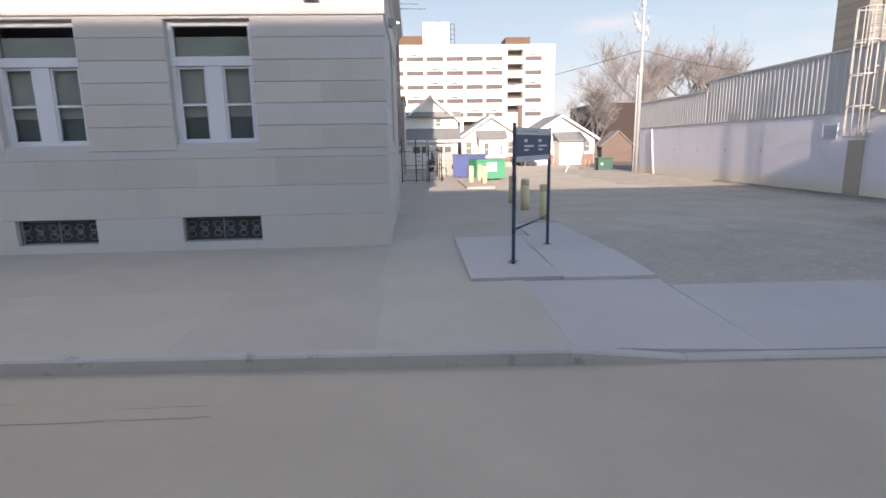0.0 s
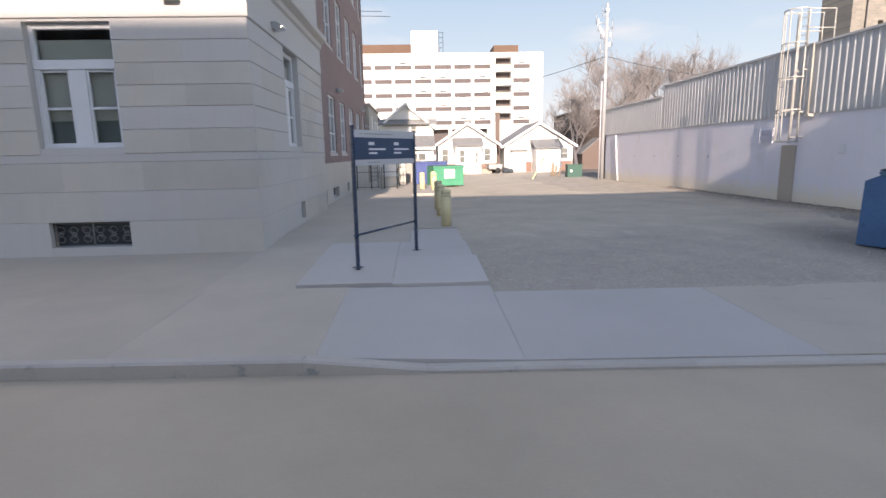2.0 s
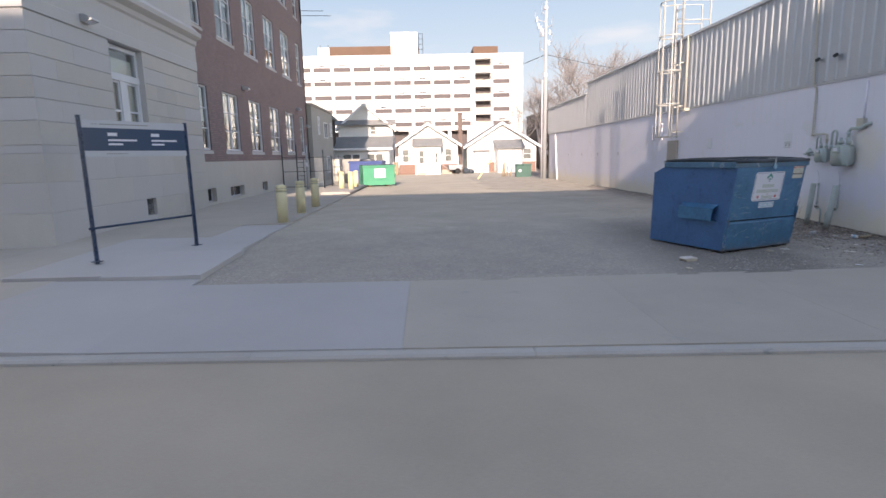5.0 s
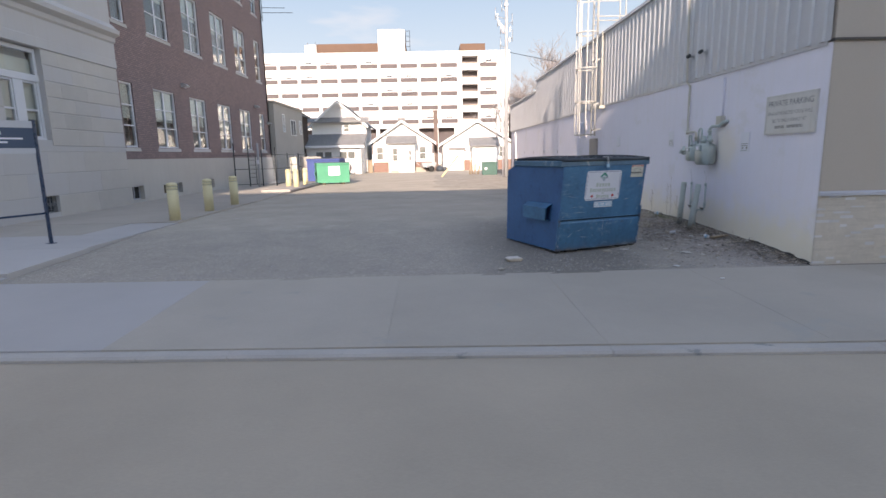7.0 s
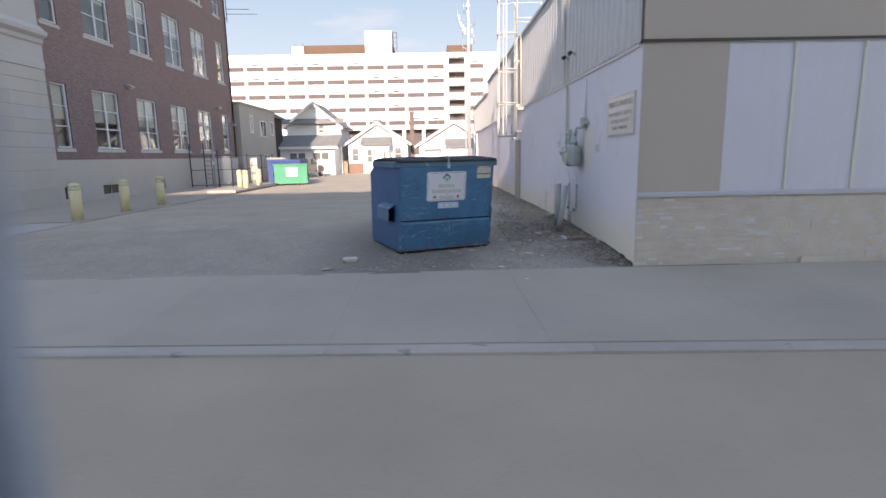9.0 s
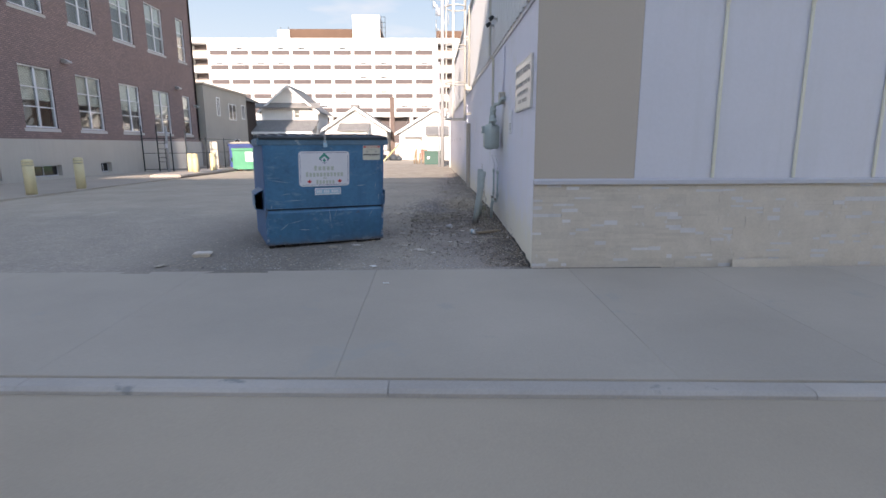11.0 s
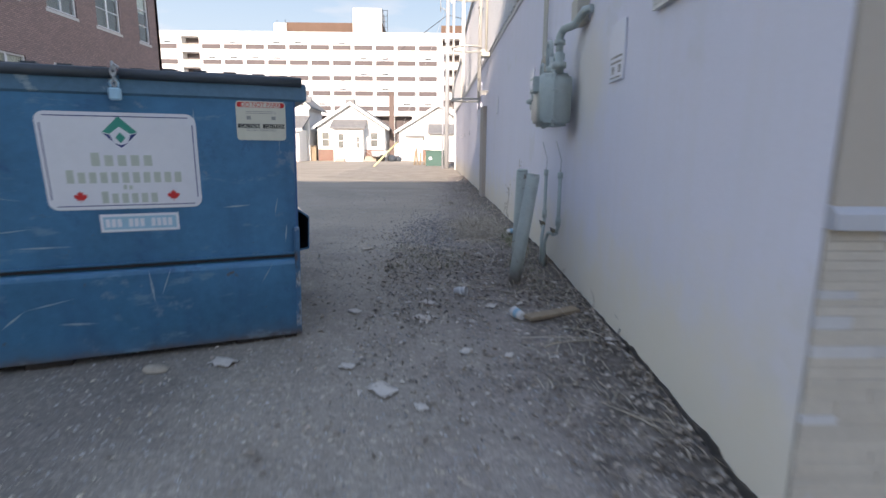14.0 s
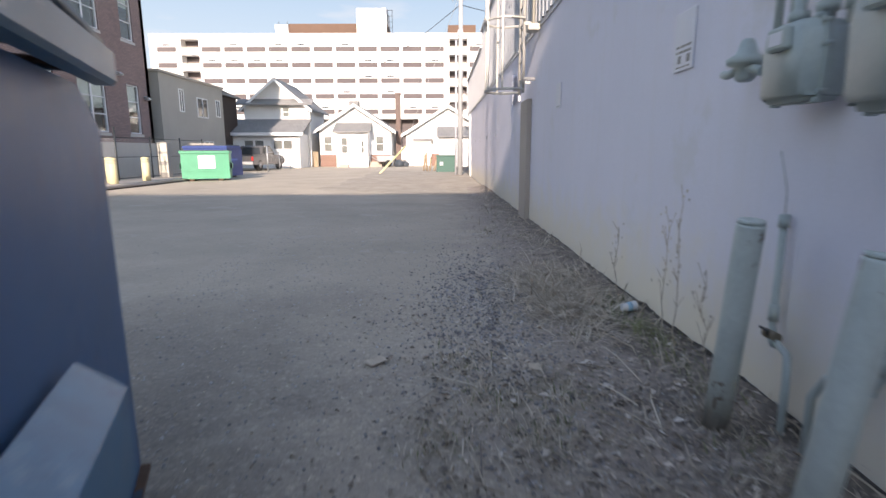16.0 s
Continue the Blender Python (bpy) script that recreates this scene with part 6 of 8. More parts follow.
def piping(name, label, pts, r, mat, cat="pipe", joints=()):
    t = thing(name, label, cat, pts[0])
    o = Vector(pts[0])
    bm = bmesh.new()
    tube(bm, [Vector(p) - o for p in pts], r, 10)
    part("run", bm, M[mat], t)
    for p, q in joints:
        bm = bmesh.new()
        p, q = Vector(p) - o, Vector(q) - o
        tube(bm, [p, q], r * 1.45, 10)
        part("fitting", bm, M[mat], t)
    return t


def loop(y, z0, z1, x, w):
    return [(x, y - w, z0), (x, y - w, z1)] + [(x, y - w * math.cos(a), z1 + w * math.sin(a)) for a in [math.pi * j / 6 for j in range(1, 7)]] + [(x, y + w, z0)]


piping("gas_riser", "grey gas pipe looped over the large meter", loop(12.2, 1.75, 2.13, WX - 0.17, 0.07), 0.022, "meter_grey", joints=[((WX - 0.17, 12.27, 1.8), (WX - 0.17, 12.27, 1.88))])
piping("gas_riser", "grey gas pipe from the large meter to the wall box", [(WX - 0.17, 11.8, 1.95), (WX - 0.17, 11.8, 2.17), (WX - 0.15, 11.76, 2.22), (WX - 0.1, 11.58, 2.22), (WX - 0.08, 11.53, 2.26), (WX - 0.06, 11.46, 2.3), (WX - 0.02, 11.4, 2.3)], 0.033, "meter_grey", joints=[((WX - 0.17, 11.8, 1.98), (WX - 0.17, 11.8, 2.03)), ((WX - 0.17, 11.8, 2.1), (WX - 0.17, 11.8, 2.14))])
piping("gas_riser", "grey gas pipe looped over the small meter", loop(12.72, 1.8, 2.02, WX - 0.13, 0.055), 0.018, "meter_grey")
piping("gas_riser", "grey gas pipe rising from the small meter", [(WX - 0.13, 12.47, 1.9), (WX - 0.13, 12.47, 2.12), (WX - 0.12, 12.6, 2.14), (WX - 0.06, 13.0, 2.14), (WX - 0.05, 13.05, 2.2), (WX - 0.05, 13.06, 3.2), (WX - 0.12, 13.08, 3.3), (WX - 0.12, 13.2, 5.7), (WX - 0.12, 13.2, 6.1)], 0.024, "pipe_cream", joints=[((WX - 0.13, 12.47, 1.98), (WX - 0.13, 12.47, 2.05)), ((WX - 0.05, 13.05, 2.1), (WX - 0.05, 13.05, 2.18))])
piping("conduit", "white painted cable conduit on the wall", [(WX - 0.025, 11.62, 2.4), (WX - 0.025, 11.62, 3.2)], 0.02, "stucco")
t = thing("junction_box", "cream metal junction box on the white wall", "junction box", (WX - 0.002, 11.62, 2.22), -90)
bm = bmesh.new()
soft_box(bm, -0.09, 0.09, -0.09, 0.0, 0, 0.2, 0.01)
part("case", bm, M["pipe_cream"], t)
bm = bmesh.new()
soft_box(bm, -0.095, 0.095, -0.1, -0.085, -0.005, 0.205, 0.004)
part("cover", bm, M["pipe_cream"], t)
t = thing("gas_regulator", "grey gas pressure regulator beside the small meter", "regulator", (WX - 0.16, 12.95, 1.72), -90)
bm = bmesh.new()
lathe(bm, [(0.03, -0.09), (0.05, -0.07), (0.035, -0.03), (0.085, -0.01), (0.09, 0.015), (0.05, 0.04), (0.03, 0.1), (0.02, 0.11)], 14)
part("body", bm, M["meter_grey"], t)
bm = bmesh.new()
tube(bm, [(0, 0, -0.02), (-0.16, 0, -0.04), (-0.2, 0, -0.03)], 0.022, 8)
tube(bm, [(0, 0, -0.02), (0.14, 0.0, -0.06)], 0.022, 8)
part("spigot", bm, M["meter_grey"], t)
for y, lbl in ((12.7, "thin grey pipe beside the leaning post"), (12.06, "thin grey pipe with a brass valve behind the post")):
    s = 1 if y < 12.5 else -1
    piping("service_pipe", lbl, [(WX - 0.1, y, 1.3), (WX - 0.04, y + 0.02, 1.12), (WX - 0.05, y, 1.0)], 0.0035, "galvanised")
    piping("service_pipe", lbl, [(WX - 0.05, y, 1.0), (WX - 0.05, y, 0.48), (WX - 0.06, y + s * 0.03, 0.42), (WX - 0.1, y + s * 0.2, 0.4), (WX - 0.12, y + s * 0.24, 0.3), (WX - 0.12, y + s * 0.24, -0.05)], 0.017, "meter_grey", joints=[((WX - 0.05, y, 0.95), (WX - 0.05, y, 1.01)), ((WX - 0.05, y, 0.5), (WX - 0.05, y, 0.58)), ((WX - 0.06, y + s * 0.02, 0.43), (WX - 0.08, y + s * 0.08, 0.41))])


for y, zz in ((12.66, 0.44), (12.12, 0.44)):
    t = thing("gas_valve", "brass shut-off valve on a thin service pipe", "valve", (WX - 0.075, y, zz), group="shut-off valves by the posts")
    bm = bmesh.new()
    tube(bm, [(0, -0.045, 0), (0, -0.03, 0), (0, 0.03, 0), (0, 0.045, 0)], 0.024, 8)
    part("body", bm, M["valve_brass"], t)
    bm = bmesh.new()
    soft_box(bm, -0.03, -0.018, -0.012, 0.06, 0.018, 0.03, 0.003)
    tube(bm, [(-0.02, 0, 0.0), (-0.024, 0, 0.03)], 0.008, 6)
    part("lever", bm, M["meter_dark"], t, "small dark lever")


def guard_post(foot, head, r, label):
    t = thing("guard_post", label, "post", foot, group="leaning posts by the gas meters")
    d = Vector(head) - Vector(foot)
    bm = bmesh.new()
    u = d.normalized()
    tube(bm, [-0.25 * u, d * 0.5, d - u * 0.012, d], r, 14)
    part("pipe", bm, M["post_green"], t)
    bm = bmesh.new()
    tube(bm, [d + u * 0.002, d + u * 0.018], r * 0.93, 14)
    part("cap", bm, M["post_green"], t)


guard_post((16.89, 12.56, 0.0), (16.905, 12.46, 1.0), 0.057, "pale green steel guard post leaning at the wall")
guard_post((16.745, 11.76, 0.0), (16.89, 11.76, 0.99), 0.058, "pale green steel guard post with rust patches, leaning on the wall")

# ---- blue dumpster ----
W2, DEEP = 0.922, 1.94


def fork_pocket(parent, half, s, z, y0, y1, mat, out=0.1):
    """A sloped sleeve for the lifting fork, open at both ends."""
    bm = bmesh.new()
    outer = [(0, z), (out - 0.005, z + 0.02), (out, z + 0.25), (0.0, z + 0.33)]
    inner = [(0.0, z + 0.012), (out - 0.013, z + 0.03), (out - 0.009, z + 0.243), (0.0, z + 0.318)]
    rows = []
    for y in (y0, y1):
        for ring in (outer, inner):
            rows.append([bm.verts.new((s * (half + u), y, w)) for u, w in ring])
    o0, i0, o1, i1 = rows
    for k in range(3):
        bm.faces.new((o0[k], o0[k + 1], o1[k + 1], o1[k]))
        bm.faces.new((o0[k], o0[k + 1], i0[k + 1], i0[k]))
        bm.faces.new((o1[k], o1[k + 1], i1[k + 1], i1[k]))
    sleeve = part("fork_pocket", bm, M[mat], parent)
    # inner faces coloured near black, so the pocket's shade is painted in
    bm = bmesh.new()
    rows = [[bm.verts.new((s * (half + u * 0.995), y, w)) for u, w in inner] for y in (y0 + 0.004, y1 - 0.25, y1 - 0.004)]
    for a, b in zip(rows, rows[1:]):
        for k in range(3):
            bm.faces.new((a[k], a[k + 1], b[k + 1], b[k]))
    bm.faces.new(rows[1])
    part("liner", bm, M["soot"], sleeve, "inside of the pocket, coloured near black for its shade")
    return sleeve


bin_ = thing("dumpster", "scratched blue steel dumpster with a chained black plastic lid", "dumpster", (14.29, 10.07, 0.0), 20.8)
side_out = [(0, -0.035), (DEEP - 0.02, -0.03), (DEEP - 0.06, 1.38), (1.62, 1.5), (0, 1.5)]
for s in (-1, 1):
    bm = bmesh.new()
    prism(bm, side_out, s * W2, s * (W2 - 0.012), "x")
    part("side_wall", bm, M["dumpster_side"], bin_, "deep blue side wall, darker than the front panel")
bm = bmesh.new()
box(bm, -W2 + 0.013, W2 - 0.013, 0.002, 0.014, 0.52, 1.5)
part("front_panel", bm, M["dumpster_blue"], bin_)
bm = bmesh.new()
prism(bm, [(0.014, -0.045), (-0.03, -0.035), (-0.034, 0.47), (-0.026, 0.49), (0.0, 0.515), (0.0, 0.53), (-0.014, 0.535), (-0.014, 0.547), (0.014, 0.547)], -W2 - 0.004, W2 + 0.004, "x")
part("lower_panel", bm, M["dumpster_blue"], bin_, "dented lower front panel")
# dark strip that paints in the shadow gap over the lower panel
bm = bmesh.new()
box(bm, -W2 + 0.02, W2 - 0.02, -0.017, 0.0, 0.516, 0.536)
part("seam", bm, M["soot"], bin_, "dark strip for the shadow gap above the lower panel")
bm = bmesh.new()
prism(bm, [(DEEP - 0.02, -0.03), (DEEP - 0.01, -0.03), (DEEP - 0.05, 1.38), (1.62, 1.504), (1.61, 1.49), (DEEP - 0.066, 1.37)], -W2 + 0.013, W2 - 0.013, "x")
part("back_panel", bm, M["dumpster_blue"], bin_)
bm = bmesh.new()
box(bm, -W2 + 0.013, W2 - 0.013, 0.22, DEEP - 0.03, 0.08, 0.1)
part("floor", bm, M["rust"], bin_)
bm = bmesh.new()
for y0, y1, x0, x1 in ((-0.05, 0.02, -W2 - 0.07, W2 + 0.07), (0.02, 1.6, -W2 - 0.07, -W2 + 0.0), (0.02, 1.6, W2 - 0.0, W2 + 0.07)):
    soft_box(bm, x0, x1, y0, y1, 1.495, 1.6, 0.012)
part("rim", bm, M["rim_blue"], bin_, "folded steel rim with chipped paint")
for s in (-1, 1):
    bm = bmesh.new()
    soft_box(bm, s * W2 - 0.03 * (s > 0) - 0.004 * (s < 0), s * W2 + 0.03 * (s < 0) + 0.004 * (s > 0), -0.038, 0.0, 0.02, 0.72, 0.006)
    part("corner_plate", bm, M["corner_blue"], bin_, "corner plate scraped to bare metal and rust")
    fork_pocket(bin_, W2 + 0.004, s, 0.5, 0.24, 1.08, "dumpster_blue", 0.1 if s > 0 else 0.135)
for k in range(2):
    bm = bmesh.new()
    x0 = -W2 - 0.04 if k == 0 else 0.012
    x1 = -0.012 if k == 0 else W2 + 0.04
    n = 13
    rows = []
    for j in range(9):
        v = j / 8
        y = -0.05 + v * 1.68
        rr = []
        for i in range(n):
            u = i / (n - 1)
            up = 1.6 + 0.035 * math.sin(math.pi * v) + 0.01 * math.sin(math.pi * u) + 0.006 * noise.noise(Vector((u * 4 + k * 9, v * 4, 0)))
            rr.append(bm.verts.new((x0 + (x1 - x0) * u, y, up)))
        rows.append(rr)
    for a, b in zip(rows, rows[1:]):
        for i in range(n - 1):
            bm.faces.new((a[i], a[i + 1], b[i + 1], b[i])).smooth = True
    ex = bmesh.ops.extrude_face_region(bm, geom=list(bm.faces))
    for e in ex["geom"]:
        if isinstance(e, bmesh.types.BMVert):
            e.co.z += 0.028
    lid = part("lid", bm, M["lid_plastic"], bin_, "black plastic lid with raised ribs")
    for i in range(6):
        bm = bmesh.new()
        x = x0 + (x1 - x0) * (i + 0.5) / 6
        pts = []
        for j in range(9):
            v = j / 8
            pts.append((x, 0.02 + v * 1.58, 1.633 + 0.035 * math.sin(math.pi * v) + 0.01 * math.sin(math.pi * (i + 0.5) / 6)))
        for a, b in zip(pts, pts[1:]):
            box(bm, a[0] - 0.035, a[0] + 0.035, a[1], b[1], 1.6, (a[2] + b[2]) / 2 + 0.006)
        part("rib", bm, M["lid_plastic"], lid)
    bm = bmesh.new()
    tube(bm, [(x0, -0.055, 1.607), (x1, -0.055, 1.607)], 0.028, 8)
    part("lip", bm, M["lid_plastic"], lid)
bm = bmesh.new()
tube(bm, [(-W2, 1.64, 1.56), (W2, 1.64, 1.56)], 0.022, 8)
part("hinge_bar", bm, M["rust"], bin_)
for x in (-0.55, 0.62):
    bm = bmesh.new()
    soft_box(bm, x - 0.12, x + 0.12, 0.0, DEEP - 0.05, -0.1, 0.08, 0.01)
    part("skid", bm, M["rust_dark"], bin_, "rusty steel skid")
for x in (-W2 + 0.03, W2 - 0.11):
    bm = bmesh.new()
    box(bm, x, x + 0.08, 0.0, 0.2, -0.1, 0.08)
    part("foot", bm, M["rust_dark"], bin_)
# chain and padlock
chain = None
bm = bmesh.new()
for j in range(4):
    zz = 1.64 - j * 0.028
    pts = [(-0.01 + (0.012 * math.cos(a) if j % 2 else 0.0), -0.09 + (0.012 * math.cos(a) if j % 2 == 0 else 0.0), zz + 0.022 * math.sin(a)) for a in [2 * math.pi * q / 8 for q in range(9)]]
    tube(bm, pts, 0.006, 5)
for j in range(5):
    tube(bm, [(-0.01, -0.085 + j * 0.03, 1.65), (-0.01, -0.06 + j * 0.03, 1.655)], 0.008, 5)
chain = part("chain", bm, M["galvanised"], bin_, "short steel chain over the lid")
bm = bmesh.new()
soft_box(bm, -0.04, 0.02, -0.105, -0.075, 1.465, 1.53, 0.008)
tube(bm, [(-0.028, -0.09, 1.525), (-0.028, -0.09, 1.56), (-0.01, -0.09, 1.575), (0.008, -0.09, 1.56), (0.008, -0.09, 1.525)], 0.006, 6)
part("padlock", bm, M["cup_blue"], chain, "pale blue padlock")


def round_plate(bm, x0, x1, z0, z1, r, y0, y1):
    pts = []
    for cx, cz, a0 in ((x1 - r, z0 + r, -90), (x1 - r, z1 - r, 0), (x0 + r, z1 - r, 90), (x0 + r, z0 + r, 180)):
        for k in range(5):
            a = radians(a0 + 90 * k / 4)
            pts.append((cx + r * math.cos(a), cz + r * math.sin(a)))
    prism(bm, pts, y0, y1, "y")


def flat_shape(bm, pts, y):
    bm.faces.new([bm.verts.new((x, y, z)) for x, z in pts])


bm = bmesh.new()
round_plate(bm, -0.405, 0.365, 0.87, 1.405, 0.05, -0.003, 0.0015)
decal = part("company_decal", bm, M["decal_white"], bin_, "white round-cornered company decal")
bm = bmesh.new()
for a, b, c, d in ((-0.365, 0.325, 0.889, 0.894), (-0.365, 0.325, 1.381, 1.386), (-0.387, -0.382, 0.93, 1.345), (0.342, 0.347, 0.93, 1.345)):
    box(bm, a, b, -0.0045, -0.0031, c, d)
part("border_line", bm, M["ink_navy"], decal)
bm = bmesh.new()
cx, cz = -0.02, 1.3
flat_shape(bm, [(cx, cz + 0.085), (cx - 0.085, cz), (cx - 0.05, cz - 0.01), (cx, cz + 0.03), (cx + 0.05, cz - 0.01), (cx + 0.085, cz)], -0.0042)
flat_shape(bm, [(cx - 0.025, cz - 0.03), (cx, cz - 0.06), (cx + 0.025, cz - 0.03), (cx, cz + 0.0)], -0.0042)
part("emblem", bm, M["ink_teal"], decal)
bm = bmesh.new()
flat_shape(bm, [(cx - 0.085, cz - 0.004), (cx - 0.05, cz - 0.014), (cx - 0.035, cz - 0.055)], -0.0042)
flat_shape(bm, [(cx + 0.085, cz - 0.004), (cx + 0.035, cz - 0.055), (cx + 0.05, cz - 0.014)], -0.0042)
flat_shape(bm, [(cx, cz - 0.085), (cx + 0.035, cz - 0.058), (cx, cz - 0.07), (cx - 0.035, cz - 0.058)], -0.0042)
part("emblem", bm, M["ink_navy"], decal)
bm = bmesh.new()
for z0, h, x0, x1, n in ((1.115, 0.06, -0.185, 0.135, 5), (1.02, 0.06, -0.31, 0.275, 11), (0.982, 0.022, -0.04, 0.015, 2), (0.905, 0.055, -0.155, 0.14, 6)):
    w = (x1 - x0) / n
    for k in range(n):
        box(bm, x0 + w * (k + 0.16), x0 + w * (k + 0.8), -0.0045, -0.0031, z0, z0 + h * (1.22 if k == 0 else 1.0))
tagged(part("print_bar", bm, M["ink_green"], decal), kind="stuff")
for x in (-0.25, 0.215):
    bm = bmesh.new()
    leaf = [(0, 1), (0.2, 0.6), (0.42, 0.72), (0.36, 0.2), (0.62, 0.45), (0.72, 0.28), (1, 0.25), (0.86, 0.02), (0.95, -0.1), (0.45, -0.5), (0.5, -0.66), (0.05, -0.6), (0.05, -1), (-0.05, -1), (-0.05, -0.6), (-0.5, -0.66), (-0.45, -0.5), (-0.95, -0.1), (-0.86, 0.02), (-1, 0.25), (-0.72, 0.28), (-0.62, 0.45), (-0.36, 0.2), (-0.42, 0.72), (-0.2, 0.6)]
    flat_shape(bm, [(x + u * 0.034, 0.945 + w * 0.034) for u, w in leaf], -0.0042)
    part("maple_leaf", bm, M["ink_red"], decal)
bm = bmesh.new()
box(bm, -0.175, 0.23, -0.003, 0.0015, 0.735, 0.84)
plate = part("number_plate", bm, M["decal_white"], bin_, "white strip decal with blue bars")
bm = bmesh.new()
box(bm, -0.16, 0.215, -0.0042, -0.0031, 0.75, 0.825)
part("print_bar", bm, M["cup_blue"], plate)
bm = bmesh.new()
for k in (0, 1, 2, 4, 5, 6, 8, 9, 10, 11):
    box(bm, -0.148 + k * 0.029, -0.127 + k * 0.029, -0.0052, -0.0043, 0.764, 0.811)
tagged(part("print_bar", bm, M["decal_white"], plate), kind="stuff")
bm = bmesh.new()
round_plate(bm, 0.585, 0.865, 1.265, 1.49, 0.02, -0.003, 0.0015)
notice = part("warning_decal", bm, M["decal_cream"], bin_, "cream warning decal reading do not park")
bm = bmesh.new()
round_plate(bm, 0.592, 0.858, 1.455, 1.484, 0.012, -0.0042, -0.0031)
part("banner", bm, M["ink_red"], notice)
bm = bmesh.new()
round_plate(bm, 0.615, 0.835, 1.457, 1.482, 0.004, -0.0049, -0.0043)
part("banner", bm, M["decal_cream"], notice)
lettering("lettering", "DO NOT PARK", 0.033, M["ink_red"], notice, (0.725, -0.0052, 1.459), (90, 0, 0))
for x in (0.655, 0.795):
    bm = bmesh.new()
    box(bm, x - 0.062, x + 0.062, -0.0042, -0.0031, 1.336, 1.36)
    part("banner", bm, M["ink_black"], notice)
    lettering("lettering", "CAUTION", 0.025, M["decal_cream"], notice, (x + 0.006, -0.0046, 1.339), (90, 0, 0))
    bm = bmesh.new()
    box(bm, x - 0.012, x + 0.012, -0.0042, -0.0031, 1.385, 1.405)
    part("pictogram", bm, M["ink_grey"], notice)
bm = bmesh.new()
for j in range(4):
    box(bm, 0.64, 0.81, -0.0042, -0.0031, 1.425 + (j % 2) * 0.01 - (j // 2) * 0.1 - 0.005, 1.427 + (j % 2) * 0.01 - (j // 2) * 0.1 - 0.004)
tagged(part("print_bar", bm, M["ink_faded"], notice), kind="stuff")
# scrapes that bared the primer
bm = bmesh.new()
rs = random.Random(31)
for x, zz, ln, an in ((-0.85, 0.98, 0.34, -9), (-0.7, 0.75, 0.2, 6), (-0.62, 0.66, 0.3, 0), (0.48, 0.86, 0.16, 4), (0.78, 0.8, 0.12, 80), (0.82, 1.2, 0.3, 86), (0.1, 0.33, 0.18, 70), (0.06, 0.28, 0.22, 95), (-0.6, 0.3, 0.26, 12), (-0.72, 0.2, 0.16, 40), (-0.45, 0.2, 0.2, -5), (0.68, 0.36, 0.14, 60), (0.35, 1.2, 0.25, 88), (0.84, 0.62, 0.12, 85), (-0.84, 0.52, 0.1, 80)):
    c, s = math.cos(radians(an)), math.sin(radians(an))
    y = -0.0365 if zz < 0.5 else 0.0008
    if zz < 0.5:
        y = -0.033 - 0.0105 * (zz - 0.1) / 0.39 * 0.4 - 0.002
    wd = rs.uniform(0.003, 0.008)
    flat_shape(bm, [(x, zz), (x + ln * 0.5 * c + wd * s, zz + ln * 0.5 * s - wd * c), (x + ln * c, zz + ln * s), (x + ln * 0.4 * c - wd * s, zz + ln * 0.4 * s + wd * c)], y - 0.0012)
tagged(part("scrape", bm, M["primer"], bin_, "pale scrapes in the paint"), kind="stuff")


# ---- far bins ----
def skip_bin(label, at, turn, w, d, h, mat, sign):
    t = thing("dumpster", label, "dumpster", at, turn)
    bm = bmesh.new()
    prism(bm, [(0, 0.1), (d, 0.1), (d, h - 0.2), (d - 0.2, h), (0.0, h)], -w / 2, w / 2, "x")
    part("body", bm, M[mat], t)
    bm = bmesh.new()
    soft_box(bm, -w / 2 - 0.05, w / 2 + 0.05, -0.06, 0.0, h - 0.1, h + 0.02, 0.01)
    soft_box(bm, -w / 2 - 0.05, -w / 2, 0.0, d - 0.2, h - 0.1, h + 0.02, 0.01)
    soft_box(bm, w / 2, w / 2 + 0.05, 0.0, d - 0.2, h - 0.1, h + 0.02, 0.01)
    part("rim", bm, M[mat], t)
    bm = bmesh.new()
    soft_box(bm, -w / 2, -0.02, -0.03, d - 0.2, h + 0.022, h + 0.06, 0.01)
    soft_box(bm, 0.02, w / 2, -0.03, d - 0.2, h + 0.022, h + 0.06, 0.01)
    part("lid", bm, M["lid_plastic"], t, "black plastic lid")
    for s in (-1, 1):
        fork_pocket(t, w / 2, s, h * 0.4, 0.2, d * 0.6, mat)
        bm = bmesh.new()
        box(bm, s * w * 0.3 - 0.1, s * w * 0.3 + 0.1, 0.0, d - 0.05, 0, 0.1)
        part("skid", bm, M["rust"], t)
    bm = bmesh.new()
    box(bm, -w / 2 + 0.0, w / 2, -0.03, -0.002, h * 0.33, h * 0.37)
    part("crease", bm, M[mat], t)
    if sign:
        bm = bmesh.new()
        round_plate(bm, -0.3, 0.42, h * 0.42, h * 0.86, 0.04, -0.008, -0.002)
        dcl = part("company_decal", bm, M["decal_white"], t, "white company decal")
        bm = bmesh.new()
        flat_shape(bm, [(-0.2, h * 0.5), (-0.14, h * 0.45), (-0.08, h * 0.5), (-0.14, h * 0.55)], -0.0095)
        flat_shape(bm, [(0.2, h * 0.5), (0.26, h * 0.45), (0.32, h * 0.5), (0.26, h * 0.55)], -0.0095)
        box(bm, -0.1, 0.24, -0.0095, -0.0082, h * 0.6, h * 0.64)
        tagged(part("print_bar", bm, M["ink_green"], dcl), kind="stuff")
    return t


skip_bin("bright green steel dumpster standing in the sun", (4.85, 34.9, 0.0), 17, 2.05, 1.4, 1.34, "bin_green", True)
